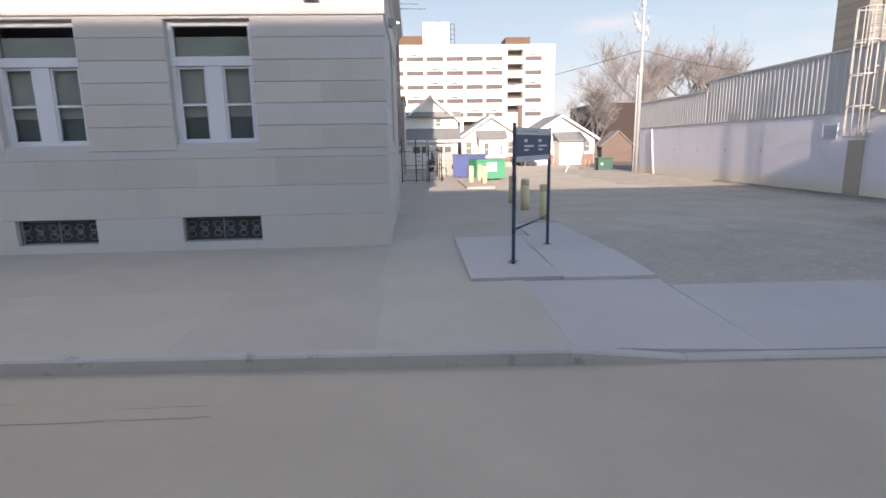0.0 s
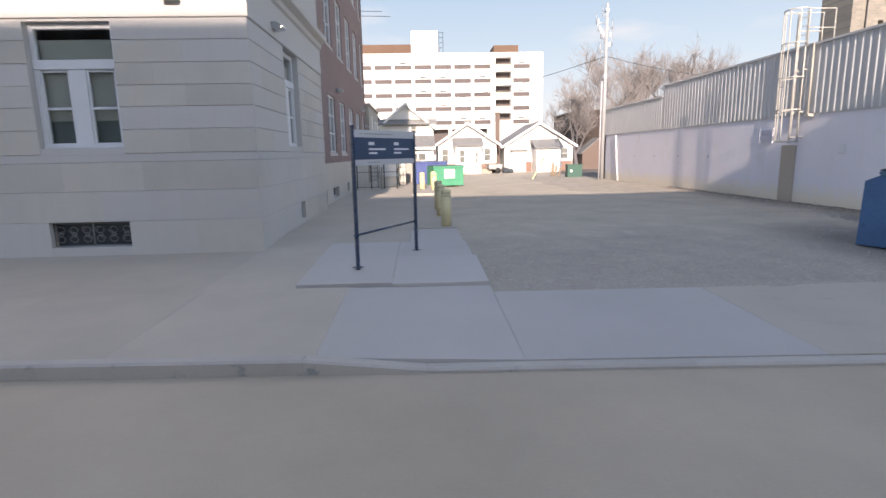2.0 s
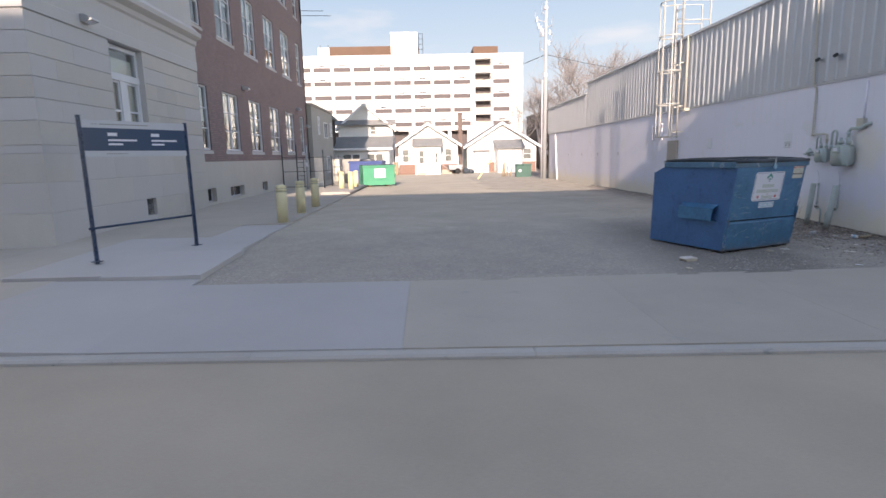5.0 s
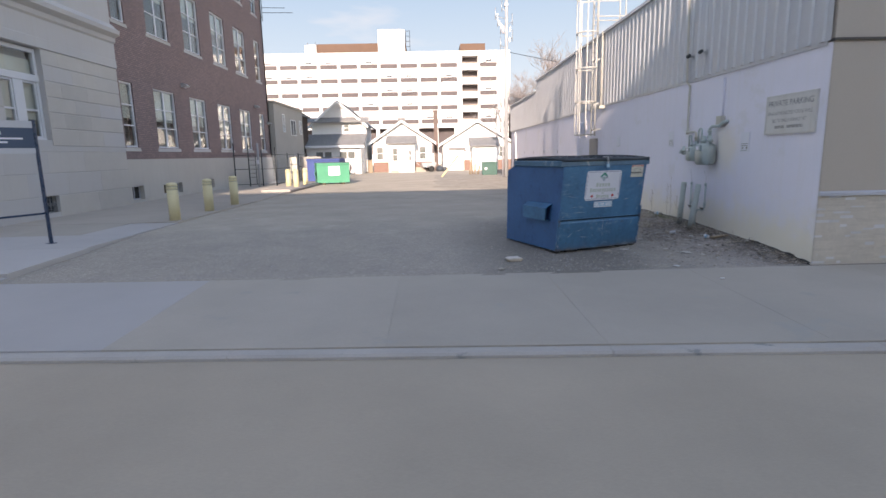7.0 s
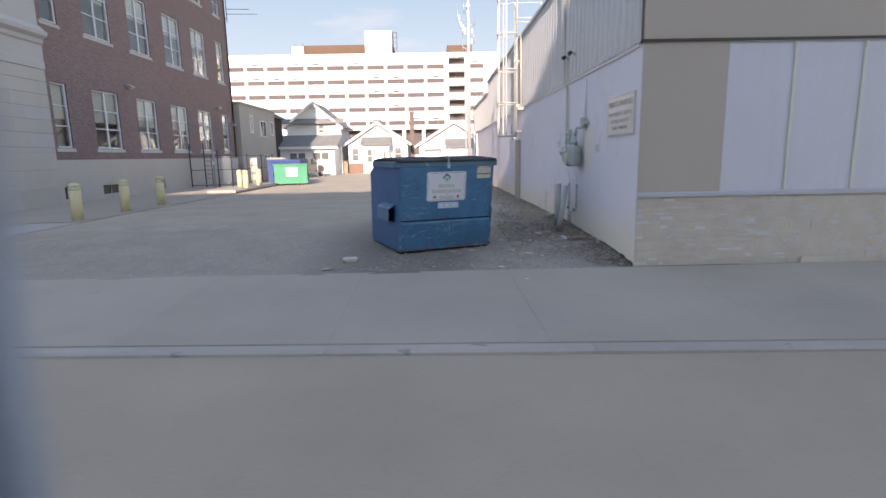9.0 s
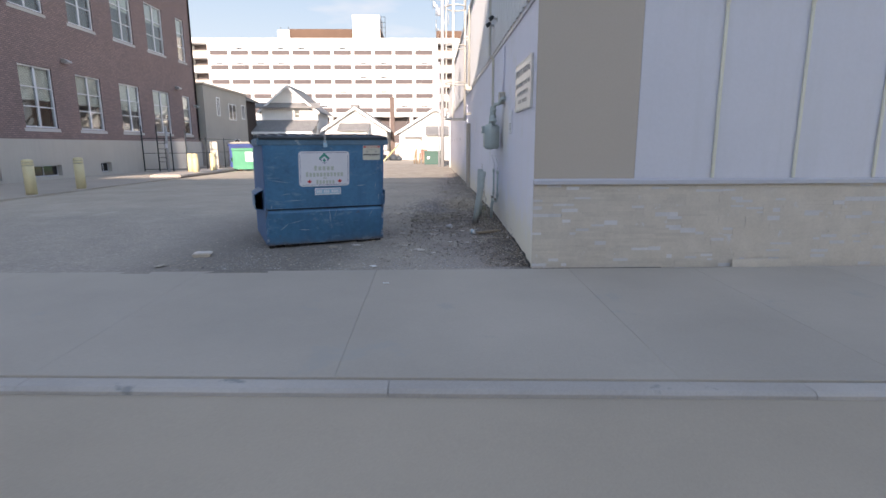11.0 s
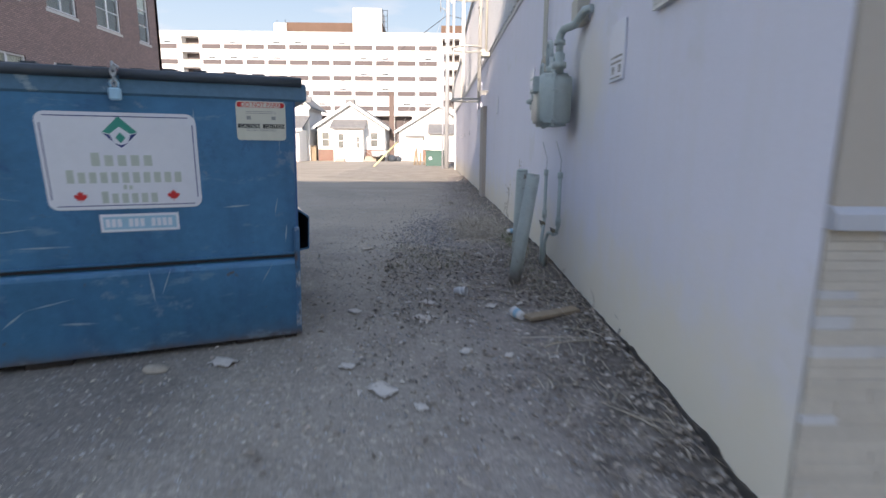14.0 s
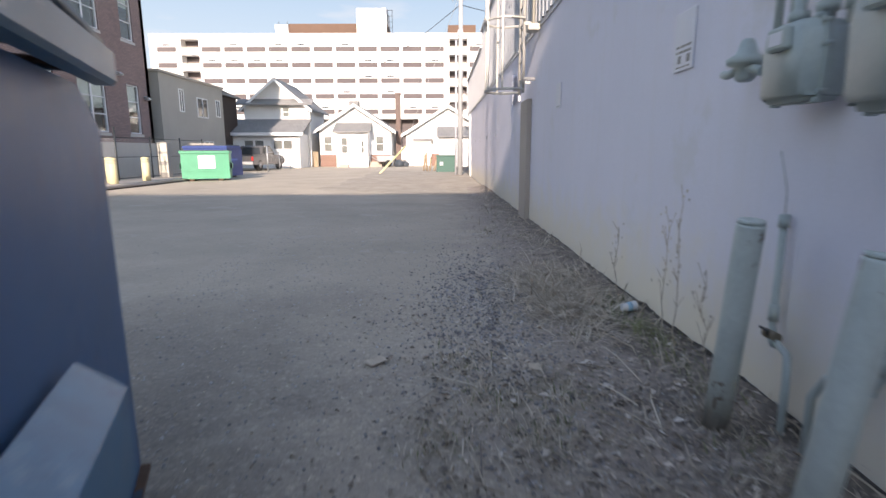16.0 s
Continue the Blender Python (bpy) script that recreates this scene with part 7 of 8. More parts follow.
skip_bin("dark blue steel dumpster behind the green one", (3.7, 37.6, 0.0), -6, 2.3, 1.6, 1.6, "bin_blue", False)


# ---- bollards ----
def bollard(at, lean=0):
    t = thing("bollard", "yellow plastic-sleeved bollard beside the walkway", "bollard", at, lean, group="yellow bollards along the walkway")
    bm = bmesh.new()
    lathe(bm, [(0.15, -0.03), (0.15, 0.86), (0.143, 0.865), (0.143, 0.88), (0.15, 0.885), (0.15, 0.95), (0.143, 0.955), (0.143, 0.97), (0.15, 0.975), (0.15, 1.02), (0.13, 1.055), (0.07, 1.075), (0.01, 1.08)], 22)
    part("sleeve", bm, M["bollard"], t)
    bm = bmesh.new()
    lathe(bm, [(0.1445, 0.866), (0.1445, 0.879)], 22)
    lathe(bm, [(0.1445, 0.956), (0.1445, 0.969)], 22)
    part("stripe", bm, M["ink_grey"], t)


for x, y in ((3.72, 15.75), (3.66, 18.3), (3.66, 20.65), (3.1, 30.6), (3.75, 29.7), (3.75, 31.9)):
    bollard((x, y, 0.05))

# ---- wayfinding sign ----
sign = thing("wayfinding_sign", "navy and grey directory sign on two posts", "sign", (1.75, 10.2, 0.03), math.degrees(math.atan2(1.72, 1.11)))
SL = 2.04
for x in (0, SL):
    bm = bmesh.new()
    soft_box(bm, x - 0.03, x + 0.03, -0.03, 0.03, -0.05, 2.66 if x == 0 else 2.6, 0.006)
    part("post", bm, M["sign_navy"], sign)
    bm = bmesh.new()
    soft_box(bm, x - 0.08, x + 0.08, -0.08, 0.08, 0.0, 0.012, 0.003)
    part("base_plate", bm, M["sign_navy"], sign)
bm = bmesh.new()
tube(bm, [(-0.06, 0, 0.62), (SL, 0, 0.66)], 0.022, 8)
part("cross_bar", bm, M["sign_navy"], sign)
bm = bmesh.new()
box(bm, 0.032, SL - 0.032, -0.02, 0.02, 2.03, 2.44)
part("panel", bm, M["sign_blue"], sign, "slate blue sign panel")
bm = bmesh.new()
box(bm, 0.032, SL - 0.032, -0.02, 0.02, 2.442, 2.58)
box(bm, 0.032, SL - 0.032, -0.02, 0.02, 1.92, 2.028)
band = part("panel", bm, M["sign_grey"], sign, "pale grey sign strips")
for x0 in (0.46, 1.28):
    bm = bmesh.new()
    box(bm, x0, x0 + 0.17, -0.0225, -0.0201, 2.3, 2.36)
    box(bm, x0, x0 + 0.53, -0.0225, -0.0201, 2.205, 2.24)
    box(bm, x0, x0 + 0.26, -0.0225, -0.0201, 2.13, 2.165)
    tagged(part("print_bar", bm, M["decal_white"], sign), kind="stuff")
bm = bmesh.new()
for x0, w in ((0.2, 0.03), (0.26, 0.03), (0.34, 0.9)):
    box(bm, x0, x0 + w, -0.0225, -0.0201, 2.5, 2.52)
box(bm, 0.4, 0.8, -0.0225, -0.0201, 1.965, 1.98)
tagged(part("print_bar", bm, M["ink_grey"], band), kind="stuff")

# ---- steel channel post at the near kerb ----
post = thing("sign_post", "galvanised steel channel post with punched holes", "post", (13.752, 0.635, -0.1))
bm = bmesh.new()
for k in range(47):
    z0, z1 = k * 0.064, (k + 1) * 0.064
    mid = (z0 + z1) / 2
    pierced(bm, -0.015, 0.015, z0, z1, [(-0.0045, 0.0045, mid - 0.009, mid + 0.009)], 0.004, lambda u, w, d: (u, d, w))
for s in (-1, 1):
    box(bm, min(s * 0.015, s * 0.019), max(s * 0.015, s * 0.019), -0.022, 0.004, 0, 3.0)
    box(bm, min(s * 0.019, s * 0.03), max(s * 0.019, s * 0.03), -0.022, -0.018, 0, 3.0)
part("channel", bm, M["post_steel"], post)

# slope of the front: it leans back towards the foot
for ob in list(bin_.children_recursive):
    kind_ = ob.name.split(".")[0]
    if kind_ in ("side_wall", "back_panel"):
        for v in ob.data.vertices:
            v.co.x -= 0.025 * v.co.y
    if kind_ in ("rim", "lid", "lip", "rib", "hinge_bar", "chain", "padlock", "floor", "back_panel"):
        continue
    ob.data.transform(ob.matrix_basis)
    ob.matrix_basis = Matrix.Identity(4)
    for v in ob.data.vertices:
        w = min(1.0, max(0.0, (1.5 - v.co.y) / 1.3))
        v.co.y += w * (0.145 * (1.5 - v.co.z) - 0.04)
    ob.data.update()


# ---- fence and gate along the walkway ----
def chain_mesh(bm, p, q, z0, z1, step=0.11):
    """Diamond wire between two posts."""
    p, q = Vector(p), Vector(q)
    length = (q - p).length
    u = (q - p) / length
    h = z1 - z0
    a = -h
    while a < length:
        for s in (1, -1):
            t0, t1 = max(0.0, a), min(length, a + h)
            if t1 > t0:
                za, zb = (t0 - a, t1 - a) if s > 0 else (h - (t0 - a), h - (t1 - a))
                pa, pb = p + u * t0, p + u * t1
                v = Vector((0, 0, 0.0025))
                bm.faces.new([bm.verts.new(w) for w in ((*pa.xy, z0 + za - 0.0025), (*pb.xy, z0 + zb - 0.0025), (*pb.xy, z0 + zb + 0.0025), (*pa.xy, z0 + za + 0.0025))])
        a += step


fence = thing("fence", "black steel post fence with chain link beside the brick wing", "fence", (0, 0, 0.05))
posts = [(-0.92, 33.6, 2.65), (-0.05, 33.6, 2.65), (0.75, 33.6, 2.2), (1.55, 33.7, 2.35), (1.55, 36.5, 2.0), (1.55, 39.5, 2.0), (1.55, 42.2, 2.0)]
for x, y, h in posts:
    bm = bmesh.new()
    tube(bm, [(x, y, -0.05), (x, y, h)], 0.035, 8)
    part("post", bm, M["fence_dark"], fence)
for (xa, ya, ha), (xb, yb, hb) in zip(posts, posts[1:]):
    for z in (0.12, 1.05, 1.9):
        bm = bmesh.new()
        tube(bm, [(xa, ya, z), (xb, yb, z)], 0.018, 6)
        part("rail", bm, M["fence_dark"], fence)
    bm = bmesh.new()
    chain_mesh(bm, (xa, ya, 0), (xb, yb, 0), 0.1, 1.9)
    part("chain_link", bm, M["galvanised"], fence, "thin galvanised chain link")
bm = bmesh.new()
for z in (0.55, 0.8, 1.3, 1.6):
    tube(bm, [(-0.05, 33.62, z), (0.36, 33.62, z)], 0.014, 6)
tube(bm, [(0.36, 33.62, 0.1), (0.36, 33.62, 1.9)], 0.02, 6)
part("gate", bm, M["fence_dark"], fence, "narrow black barred gate")
t = thing("fence_post", "weathered timber post beside the fence", "post", (0.62, 33.3, 0.05))
bm = bmesh.new()
tube(bm, [(0, 0, -0.05), (0.03, 0, 2.6)], 0.075, 8, True, 0.06)
part("shaft", bm, M["pole_wood"], t)
bm = bmesh.new()
box(bm, -0.05, 0.08, -0.1, -0.077, 1.35, 1.6)
part("plate", bm, M["decal_white"], t)
t = thing("electric_cabinet", "pale grey electrical cabinet behind the fence", "cabinet", (1.75, 37.2, 0.05))
bm = bmesh.new()
soft_box(bm, -0.24, 0.24, 0, 0.4, 0, 1.75, 0.02)
part("body", bm, M["stucco_grey"], t)
bm = bmesh.new()
for z in (0.25, 0.8, 1.3):
    soft_box(bm, -0.22, 0.22, -0.015, 0.0, z, z + 0.38, 0.004)
part("door", bm, M["decal_cream"], t)
t = thing("timber_screen", "grey timber screen by the walkway", "screen", (1.4, 40.5, 0.05))
for k in range(8):
    bm = bmesh.new()
    soft_box(bm, k * 0.2, k * 0.2 + 0.19, 0, 0.025, 0, 1.75, 0.004)
    part("board", bm, M["stucco_grey"], t)

# raised kerb end of the walkway
bm = bmesh.new()
prism(bm, [(2.55, 0.0), (4.0, 0.0), (4.0, 0.14), (3.9, 0.18), (2.65, 0.18), (2.55, 0.14)], 27.4, 34.4, "y")
solid("kerb_island", bm, M["kerb"], "raised concrete kerb island with bollards", "kerb", kind="structure")


# ---- pickup truck ----
def pickup(at, turn):
    t = thing("pickup_truck", "dark grey pickup truck parked with its tail to the lot", "truck", at, turn)
    W = 0.98
    bm = bmesh.new()
    prism(bm, [(0.0, 0.5), (0.02, 0.95), (0.08, 1.05), (1.75, 1.08), (3.9, 1.1), (5.1, 1.02), (5.4, 0.85), (5.42, 0.5), (4.9, 0.42), (0.4, 0.42)], -W, W, "y")
    for v in bm.verts:
        if v.co.z > 1.0:
            v.co.y *= 0.96
    rot = Matrix.Rotation(radians(90), 4, "Z")
    bm.transform(rot)
    bmesh.ops.bevel(bm, geom=list(bm.edges), offset=0.04, segments=2, affect="EDGES")
    part("body", bm, M["truck_grey"], t)
    bm = bmesh.new()
    prism(bm, [(1.72, 1.06), (1.85, 1.68), (2.0, 1.74), (3.1, 1.74), (3.3, 1.68), (3.95, 1.08)], -W * 0.86, W * 0.86, "y")
    bm.transform(rot)
    bmesh.ops.bevel(bm, geom=list(bm.edges), offset=0.05, segments=2, affect="EDGES")
    part("cab", bm, M["truck_grey"], t)
    bm = bmesh.new()
    quad(bm, (-0.7, 1.73, 1.15), (0.7, 1.73, 1.15), (0.62, 1.845, 1.62), (-0.62, 1.845, 1.62))
    for v in bm.verts:
        v.co.y -= 0.02
    part("rear_window", bm, M["glass"], t)
    for s in (-1, 1):
        bm = bmesh.new()
        quad(bm, (s * W * 0.865, 1.9, 1.15), (s * W * 0.865, 3.7, 1.15), (s * W * 0.865, 3.15, 1.64), (s * W * 0.865, 2.0, 1.64))
        part("side_window", bm, M["glass"], t)
        bm = bmesh.new()
        soft_box(bm, s * 0.9 - 0.07, s * 0.9 + 0.07, -0.02, 0.03, 0.72, 1.0, 0.01)
        part("tail_lamp", bm, M["lamp_red"], t, "red tail lamp")
        for y in (1.05, 4.45):
            bm = bmesh.new()
            lathe(bm, [(0.2, -0.11), (0.36, -0.12), (0.385, -0.08), (0.385, 0.08), (0.36, 0.12), (0.2, 0.11)], 20, pose(s * 0.86, y, 0.385, 0, 90, 0))
            wheel = part("wheel", bm, M["rubber"], t)
            bm = bmesh.new()
            lathe(bm, [(0.19, -0.1), (0.21, 0.0), (0.19, 0.1), (0.08, 0.12 * 1)], 12, pose(s * 0.87, y, 0.385, 0, 90 * s, 0))
            part("rim", bm, M["galvanised"], wheel)
    bm = bmesh.new()
    soft_box(bm, -0.95, 0.95, -0.12, 0.0, 0.45, 0.66, 0.03)
    part("bumper", bm, M["galvanised"], t)
    bm = bmesh.new()
    box(bm, -0.16, 0.16, -0.128, -0.121, 0.5, 0.62)
    part("plate_bar", bm, M["decal_white"], t)
    bm = bmesh.new()
    soft_box(bm, -0.78, 0.78, -0.015, 0.0, 0.68, 1.0, 0.006)
    part("tailgate", bm, M["truck_grey"], t)


pickup((2.0, 46.8, 0.0), -6)
# short run of wire fence beside the truck
t = thing("wire_fence", "short galvanised wire fence beside the parked truck", "fence", (4.3, 45.5, 0))
for k in range(4):
    bm = bmesh.new()
    tube(bm, [(k * 0.12, k * 2.2, -0.05), (k * 0.12, k * 2.2, 1.7 if k == 0 else 1.3)], 0.045 if k == 0 else 0.03, 8)
    part("post", bm, M["galvanised"], t)
bm = bmesh.new()
tube(bm, [(0, 0, 1.28), (0.36, 6.6, 1.28)], 0.02, 6)
part("rail", bm, M["galvanised"], t)
bm = bmesh.new()
chain_mesh(bm, (0, 0, 0), (0.36, 6.6, 0), 0.05, 1.27, 0.16)
part("chain_link", bm, M["galvanised"], t)

# ---- yard clutter by the cottages ----
t = thing("transformer_box", "dark green utility transformer box on the dirt", "utility box", (16.0, 44.6, -0.02), -3)
bm = bmesh.new()
soft_box(bm, -0.62, 0.62, 0, 0.9, 0, 1.0, 0.03)
part("body", bm, M["utility_green"], t)
bm = bmesh.new()
prism(bm, [(-0.04, 1.0), (0.94, 1.0), (0.94, 1.04), (-0.04, 1.1)], -0.66, 0.66, "x")
part("lid", bm, M["utility_green"], t)
bm = bmesh.new()
box(bm, -0.4, -0.2, -0.006, 0.0, 0.45, 0.65)
part("notice", bm, M["decal_white"], t)
t = thing("yellow_guard", "yellow guy-wire guard leaning over the lot", "guard", (11.95, 42.5, -0.02))
bm = bmesh.new()
tube(bm, [(0, 0, 0), (1.45, 2.2, 1.65)], 0.055, 8)
part("sleeve", bm, M["yellow_guard"], t)
bm = bmesh.new()
tube(bm, [(1.4, 2.1, 1.6), (4.75, -2.35 + 0.0, 9.5)], 0.01, 4)
part("guy_wire", bm, M["galvanised"], t)
t = thing("timber_stack", "weathered timber posts standing in the dirt", "timber", (14.5, 46.6, -0.03))
for k, (x, h, lean) in enumerate(((0, 1.1, 0.1), (0.22, 1.25, -0.05), (0.42, 0.95, 0.06), (0.7, 0.8, 0.2))):
    bm = bmesh.new()
    tube(bm, [(x, 0.1 * k, 0), (x + lean, 0.1 * k, h)], 0.07, 7)
    part("post", bm, M["wood"], t)
t = thing("wooden_fence", "new tan board fence panel beside the cottage", "fence", (3.95, 57.3, 0))
for k in range(6):
    bm = bmesh.new()
    soft_box(bm, k * 0.17, k * 0.17 + 0.16, 0, 0.03, 0, 1.35 + 0.05 * (k % 2), 0.004)
    part("board", bm, M["wood"], t)
t = thing("garden_cart", "old grey garden cart with bags beside the cottage", "cart", (11.0, 56.2, 0), 8)
bm = bmesh.new()
prism(bm, [(-0.7, 0.45), (0.6, 0.45), (0.75, 0.95), (-0.8, 0.95)], 0, 0.8, "y")
part("tray", bm, M["pole_wood"], t)
for y in (-0.02, 0.82):
    bm = bmesh.new()
    lathe(bm, [(0.08, -0.04), (0.3, -0.04), (0.3, 0.04), (0.08, 0.04)], 14, pose(0.2, y, 0.3, 90, 0, 0))
    part("wheel", bm, M["rubber"], t)
bm = bmesh.new()
tube(bm, [(-0.7, 0.4, 0.5), (-1.4, 0.4, 1.0), (-1.5, 0.4, 1.0)], 0.03, 6)
part("handle", bm, M["galvanised"], t)
for x, y, s in ((12.1, 56.3, 0.42), (12.6, 56.7, 0.36)):
    bm = bmesh.new()
    bmesh.ops.create_icosphere(bm, subdivisions=3, radius=s)
    for v in bm.verts:
        k = 1 + 0.22 * noise.noise(v.co * 4 + Vector((x, y, 0)))
        v.co = Vector((v.co.x * k, v.co.y * k, max(0, v.co.z * 0.85 * k + s * 0.6)))
    for f in bm.faces:
        f.smooth = True
    solid("rubbish_bag", bm, M["lid_plastic"], "black plastic rubbish bag beside the cart", "rubbish bag", (x, y, -0.02), group="rubbish bags")

# ---- ground cover ----
rg = random.Random(77)


def soil_edge(y):
    return 15.95 + 0.35 * noise.noise(Vector((y * 0.5, 3, 0))) + 0.15 * noise.noise(Vector((y * 2.1, 7, 0))) + (0.35 if y < 10 else 0) + max(0, y - 16) * 0.045


bm = bmesh.new()
ys = steps(8.66, 30, 0.12)
rows = []
for y in ys:
    e = min(soil_edge(y), 16.9)
    rr = []
    for i in range(15):
        f = i / 14
        x = e + (17.26 - e) * f
        rise = 0.0 if i == 0 else min(1.0, max(0.0, (y - 8.7) / 1.2)) * (0.012 + 0.06 * f * f + 0.03 * f * noise.noise(Vector((x * 3, y * 3, 1))) + 0.02 * f * noise.noise(Vector((x * 9, y * 9, 2)))) - (0.004 if y < 8.9 else 0)
        rr.append(bm.verts.new((x, y, lot_z(x, y) - (0.01 if i == 0 else 0) + rise)))
    rows.append(rr)
for a, b in zip(rows, rows[1:]):
    for i in range(14):
        bm.faces.new((a[i], a[i + 1], b[i + 1], b[i])).smooth = True
solid("soil_strip", bm, M["lot"], "dark soil and leaf litter banked along the warehouse wall", "soil", kind="structure")

bm = bmesh.new()
ys = steps(26.2, 47, 0.6)
rows = []
for y in ys:
    k = min(1, (y - 26.2) / 3)
    e = 15.6 - 4.6 * k + 1.4 * noise.noise(Vector((y * 0.3, 11, 0)))
    rows.append([bm.verts.new((e + (17.2 - e) * i / 10, y, lot_z(e + (17.2 - e) * i / 10, min(y, 30)) + (-0.015 if i == 0 else 0.012))) for i in range(11)])
for a, b in zip(rows, rows[1:]):
    for i in range(10):
        bm.faces.new((a[i], a[i + 1], b[i + 1], b[i])).smooth = True
solid("dirt_patch", bm, M["dirt"], "bare brown dirt where the asphalt has worn away", "dirt", kind="structure")


def soil_z(x, y):
    e = min(soil_edge(y), 16.9)
    f = max(0.0, (x - e) / (17.26 - e))
    return lot_z(x, y) + (min(1.0, max(0.0, (y - 8.7) / 1.2)) * (0.012 + 0.06 * f * f) if f > 0 else 0)


def pebbles(name, label, count, place, lo, hi, mat, rnd_):
    bm = bmesh.new()
    for _ in range(count):
        x, y = place(rnd_)
        s = lo + (hi - lo) * rnd_.random() ** 3
        a = rnd_.uniform(0, 6.28)
        z = soil_z(x, y)
        base = [(x + s * rnd_.uniform(0.7, 1.2) * math.cos(a + k * 1.2566), y + s * rnd_.uniform(0.7, 1.2) * math.sin(a + k * 1.2566)) for k in range(5)]
        lo_ = [bm.verts.new((px, py, z - s * 0.25)) for px, py in base]
        hi_ = [bm.verts.new((x + (px - x) * 0.6, y + (py - y) * 0.6, z + s * rnd_.uniform(0.3, 0.65))) for px, py in base]
        for k in range(5):
            bm.faces.new((lo_[k], lo_[(k + 1) % 5], hi_[(k + 1) % 5], hi_[k]))
        bm.faces.new(hi_)
    return solid(name, bm, mat, label, "gravel", kind="stuff")


def near_path(r):
    y = 8.7 + 15 * r.random() ** 1.5
    x = r.uniform(13.0, 17.1)
    return x, y


def wide_lot(r):
    return r.uniform(4.6, 17.0), 8.7 + 12 * r.random() ** 1.3


pebbles("gravel", "loose grey gravel scattered over the lot", 13000, near_path, 0.003, 0.014, M["pebble"], rg)
pebbles("gravel", "scattered grey grit on the worn asphalt", 6000, wide_lot, 0.003, 0.014, M["pebble"], rg)
pebbles("gravel", "dark stone chips on the lot", 2500, near_path, 0.004, 0.013, M["chip_dark"], rg)
pebbles("gravel", "drift of blue-grey gravel beside the soil strip", 4500, lambda r: (r.gauss(16.0, 0.3) + 0.0, r.gauss(14.6, 1.1)), 0.006, 0.02, M["chip_dark"], rg)


def leaves(name, label, count, place, size, mat, rnd_):
    bm = bmesh.new()
    for _ in range(count):
        x, y = place(rnd_)
        z = soil_z(x, y) + rnd_.uniform(0.004, 0.025)
        s = size * rnd_.uniform(0.5, 1.3)
        a, tilt, curl = rnd_.uniform(0, 6.28), rnd_.uniform(-0.5, 0.5), rnd_.uniform(0.1, 0.6)
        u, v = Vector((math.cos(a), math.sin(a), tilt * 0.5)), Vector((-math.sin(a), math.cos(a), tilt))
        c = Vector((x, y, z))
        pts = [c - u * s, c - u * s * 0.2 + v * s * 0.55 + Vector((0, 0, s * curl)), c + u * s, c - u * s * 0.1 - v * s * 0.5 + Vector((0, 0, s * curl))]
        vs = [bm.verts.new(p) for p in pts]
        bm.faces.new((vs[0], vs[1], vs[2]))
        bm.faces.new((vs[0], vs[2], vs[3]))
    return solid(name, bm, mat, label, "leaves", kind="stuff")


def near_dumpster(r):
    return r.uniform(12.2, 16.2), 8.75 + 6 * r.random() ** 1.4


leaves("leaf_litter", "small pale chips and butts scattered on the gravel", 1300, near_dumpster, 0.014, M["straw"], rg)
leaves("leaf_litter", "thin drift of brown leaf scraps on the gravel", 900, lambda r: (r.gauss(15.7, 0.5), r.uniform(8.75, 15)), 0.02, M["leaf"], rg)


def in_strip(r):
    y = 8.75 + 14 * r.random() ** 2.0
    e = min(soil_edge(y), 16.9)
    return e + (17.22 - e) * r.random() ** 0.5, y


def round_posts(r):
    """Thick litter in the bay between the plank and the posts, thinning out into the lot."""
    while True:
        x, y = 17.22 - 1.7 * r.random() ** 2.0, 8.9 + 4.9 * r.random()
        patch_ = 0.5 + 0.9 * noise.noise(Vector((x * 1.6, y * 1.1, 3.0))) + 0.35 * noise.noise(Vector((x * 5, y * 5, 8.0)))
        if r.random() < patch_ * min(1.0, (y - 8.8) / 1.5, (13.9 - y) / 1.4):
            return x, y


leaves("leaf_litter", "brown dead leaves in the soil along the wall", 1500, in_strip, 0.02, M["leaf"], rg)
leaves("leaf_litter", "dry leaf scraps and bark in the soil", 3000, round_posts, 0.016, M["leaf"], rg)
leaves("leaf_litter", "pale dry scraps lying on the dark soil", 150, round_posts, 0.028, M["scrap"], rg)
leaves("leaf_litter", "rotting dark leaves in the soil", 900, round_posts, 0.02, M["litter_dark"], rg)
pebbles("gravel", "crumbs of dark earth and stone along the wall", 2200, round_posts, 0.004, 0.016, M["pebble"], rg)


def blades(name, label, count, place, lo, hi, flat, mat, rnd_, width=0.0022):
    bm = bmesh.new()
    for _ in range(count):
        x, y = place(rnd_)
        p = Vector((x, y, soil_z(x, y) - 0.004))
        a = rnd_.uniform(0, 6.28)
        ln = rnd_.uniform(lo, hi)
        up = rnd_.uniform(0.03, 0.35) if rnd_.random() < flat else rnd_.uniform(0.5, 1.2)
        d = Vector((math.cos(a), math.sin(a), up)).normalized()
        s = Vector((-math.sin(a), math.cos(a), 0)) * width * rnd_.uniform(0.6, 1.8)
        m = p + d * ln * 0.5 + Vector((0, 0, 0.01))
        e = p + d * ln - Vector((0, 0, ln * 0.18 * rnd_.random()))
        if e.x > 17.24:
            e.x = 17.24
        e.z = max(e.z, soil_z(min(e.x, 17.2), e.y) + 0.008)
        v = [bm.verts.new(q) for q in (p - s, p + s, m + s, m - s, e)]
        bm.faces.new((v[0], v[1], v[2], v[3]))
        bm.faces.new((v[3], v[2], v[4]))
    return solid(name, bm, mat, label, "grass", kind="stuff")


